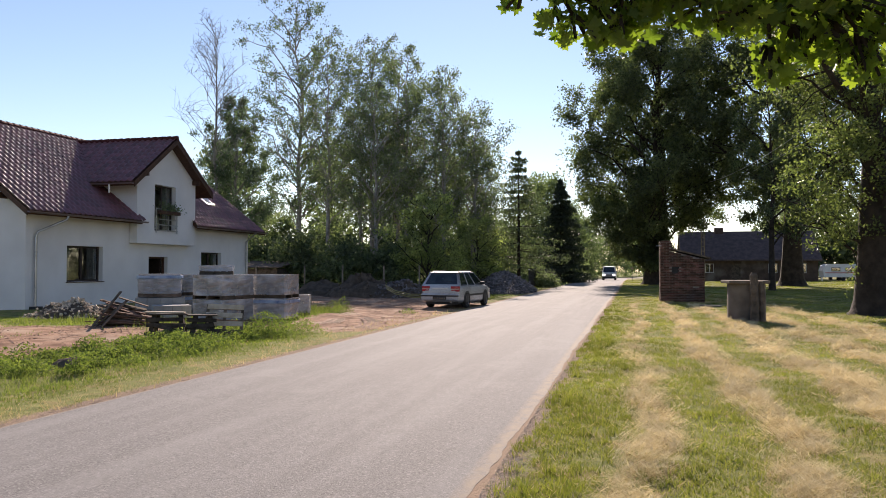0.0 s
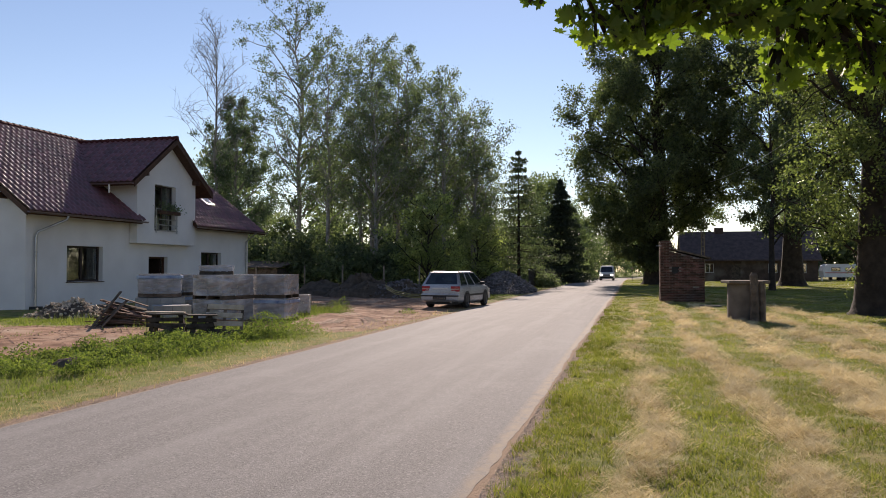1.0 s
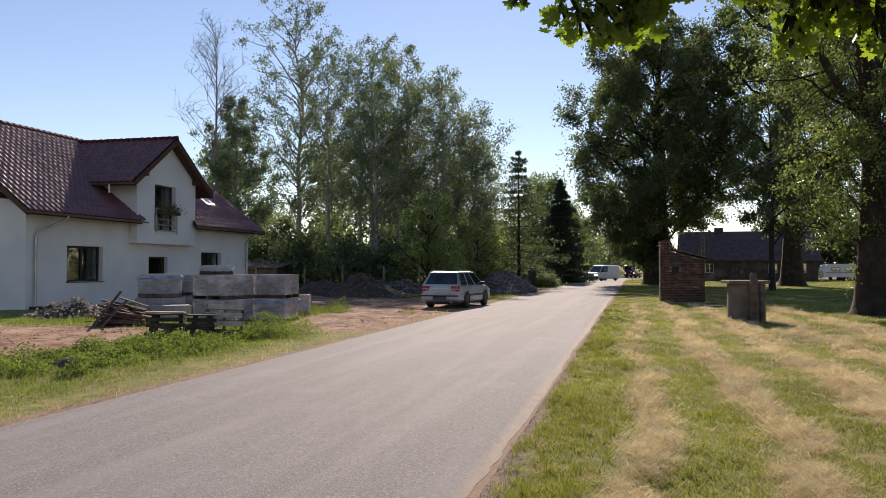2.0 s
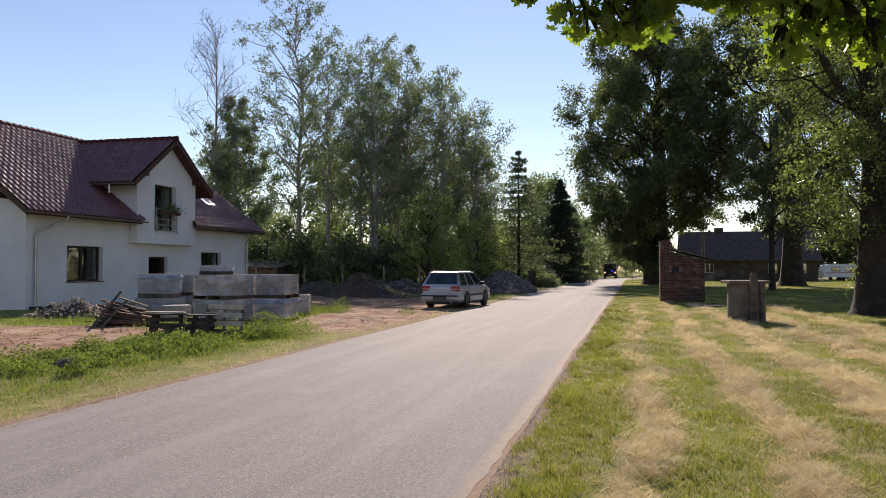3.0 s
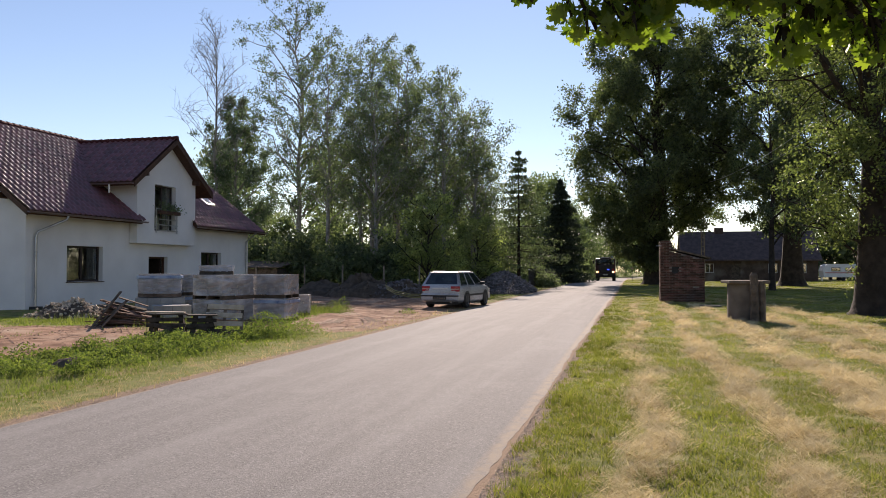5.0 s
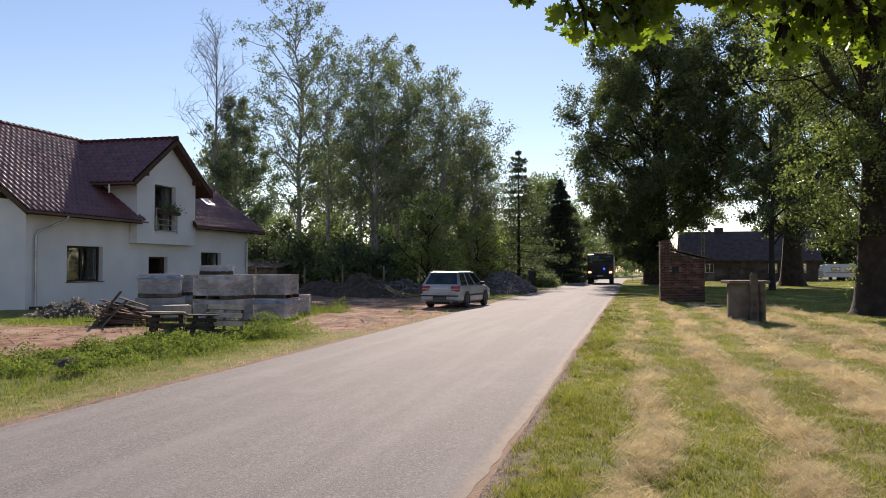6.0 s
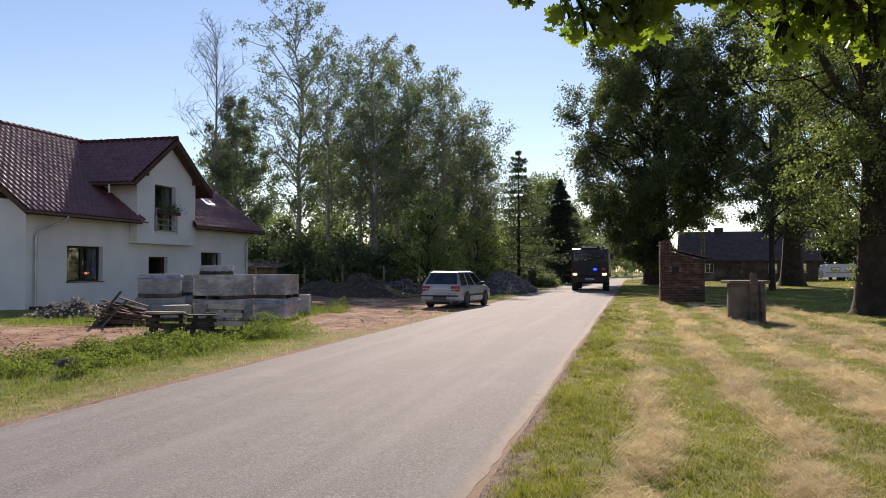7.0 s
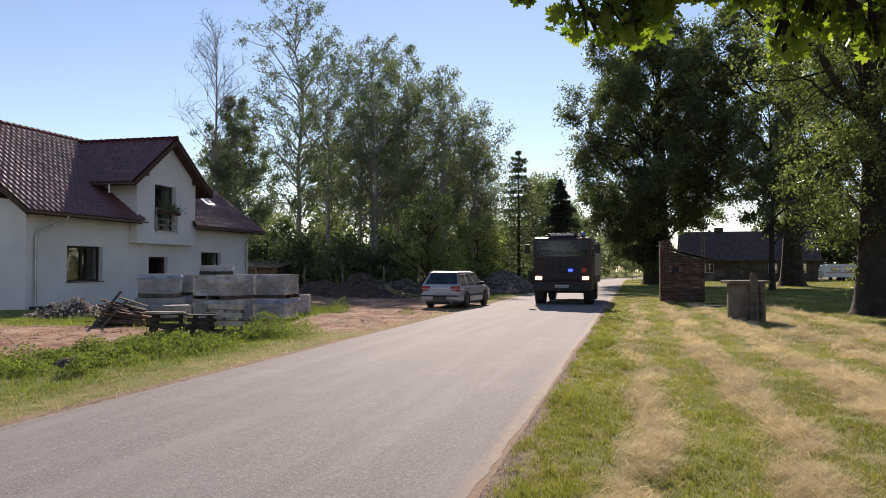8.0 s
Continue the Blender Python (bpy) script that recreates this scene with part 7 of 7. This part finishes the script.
keep = (bare_soil(xs, ys) > 0.35) & (hills(xs, ys, 1.7) + rs.normal(0, 0.5, N) > -0.1)
grit("yard_clods", xs[keep], ys[keep], 0.034, CLOD, "reddish crumbled clods on the bare yard", 18)
N = 9000
xs, ys = rs.uniform(-20, -9.5, N), rs.uniform(6, 19, N)
keep = hills(xs, ys, 0.8) + rs.normal(0, 0.3, N) > 0.75
blades("yard_grass", xs[keep], ys[keep], rs.uniform(0.03, 0.1, keep.sum()), rs.uniform(0.2, 0.9, keep.sum()), 0.007, VERGE, "thin grass on the bare yard", 19)


def tyre_tracks():
    """Ridges pressed into the drive by turning wheels."""
    for k in range(2):
        bm = bmesh.new()
        for i in range(9):
            o = i * 0.085 + k * 1.5
            tube(bm, [(-6.75 - 2.2 * t * t - o * (1 - 0.3 * t), 19.4 + 4.8 * t + o * 0.35 * t, -0.006 - 0.03 * (2 * t - 1) ** 4 + 0.006 * math.sin(t * 40 + i)) for t in np.linspace(0, 1, 22)], [0.026] * 22, 5)
        tagged(part("tyre_track", bm, CLOD), "curved ridges of a tyre track in the reddish earth", "tyre track", kind="stuff")


tyre_tracks()


# ---- what moves ----
def along_rows(rows, t):
    for (t0, *a), (t1, *b) in zip(rows, rows[1:]):
        if t <= t1:
            k = (t - t0) / (t1 - t0)
            return [p + (q - p) * k for p, q in zip(a, b)]
    return list(rows[-1][1:])


def roll(wheels, rows, radius):
    """Turns each wheel by the way that its vehicle has gone."""
    way, turn, last = [], 0.0, along_rows(rows, 0.0)
    for k in range(241):
        now = along_rows(rows, k / 30)
        turn += math.hypot(now[0] - last[0], now[1] - last[1]) / radius
        last = now
        way.append((k / 30, math.degrees(turn)))
    for w in wheels:
        x, y, z = w.location
        walk(w, [(t, pose(x, y, z, a, 0, 0)) for t, a in way])


def motions():
    engine = [(0.0, 30.0, 228, 50), (0.9, 13.0, 208, 35), (1.7, 3.2, 191, 22), (2.3, -3.2, 173, 6), (2.8, -4.3, 158.5, 0), (3.0, -4.3, 153, -1), (3.75, -3.95, 132, -1), (4.5, -3.6, 112, -1),
              (5.25, -3.3, 94, -1), (6.0, -3.08, 77, -0.5), (6.5, -2.96, 65.5, -0.5), (7.0, -2.86, 54.3, -0.3), (7.5, -2.8, 43.6, 0), (8.0, -2.9, 34.0, 0.5)]
    walk(ENGINE, [(t, pose(x, y, float(fall(y)) + 0.055, 0, 0, -a)) for t, x, y, a in engine])
    roll(ENGINE_WHEELS, [(t, x, y) for t, x, y, a in engine], 0.53)
    van = [(0.0, -3.25, 110.0, 0), (0.8, -3.35, 105.5, 0), (1.5, -3.5, 101.3, -1), (1.7, -3.6, 100.0, -4), (2.0, -4.5, 98.0, -35), (2.3, -6.6, 96.8, -65), (2.6, -9.2, 96.3, -82), (2.8, -11.0, 96.2, -86), (3.4, -14.0, 96.1, -88), (4.2, -15.0, 96.1, -88), (8.0, -15.0, 96.1, -88)]
    walk(VAN, [(t, pose(x, y, float(fall(y)) + 0.05, 0, 0, a)) for t, x, y, a in van])
    roll(VAN_WHEELS, [(t, x, y) for t, x, y, a in van], 0.33)
    left = [(0.0, -0.07, 0.02), (0.3, -0.08, -0.02), (0.5, -0.06, -0.06), (0.7, 0.01, -0.06), (1.0, 0.06, -0.04), (1.2, 0.02, -0.01), (1.5, 0.02, -0.02), (1.7, 0.01, -0.01), (2.2, -0.05, 0.02), (2.8, 0.01, 0.0),
            (3.5, 0.0, 0.0), (4.0, 0.013, -0.004), (4.5, 0.01, 0.0), (6.0, 0.0, 0.0), (6.5, -0.005, 0.0), (8.0, 0.002, 0.0)]
    walk(SPRAY_A, [(t, pose(0.9 + x, 2.9 + 0.24 * x, 3.25 + z, z * 40, x * 30, 0)) for t, x, z in left])
    right = [(0.0, -0.07, -0.06), (0.3, -0.04, -0.03), (0.6, 0.06, 0.03), (0.9, 0.0, -0.06), (1.2, -0.06, -0.10), (1.4, -0.05, -0.09), (1.6, 0.0, -0.02), (2.0, 0.05, 0.02), (2.8, 0.0, 0.0), (4.0, 0.006, -0.01), (6.0, 0.01, 0.0), (8.0, 0.012, 0.014)]
    walk(SPRAY_B, [(t, pose(1.6 + x, 3.0 + 0.24 * x, 3.2 + z, z * 30, x * 20, 0)) for t, x, z in right])


motions()
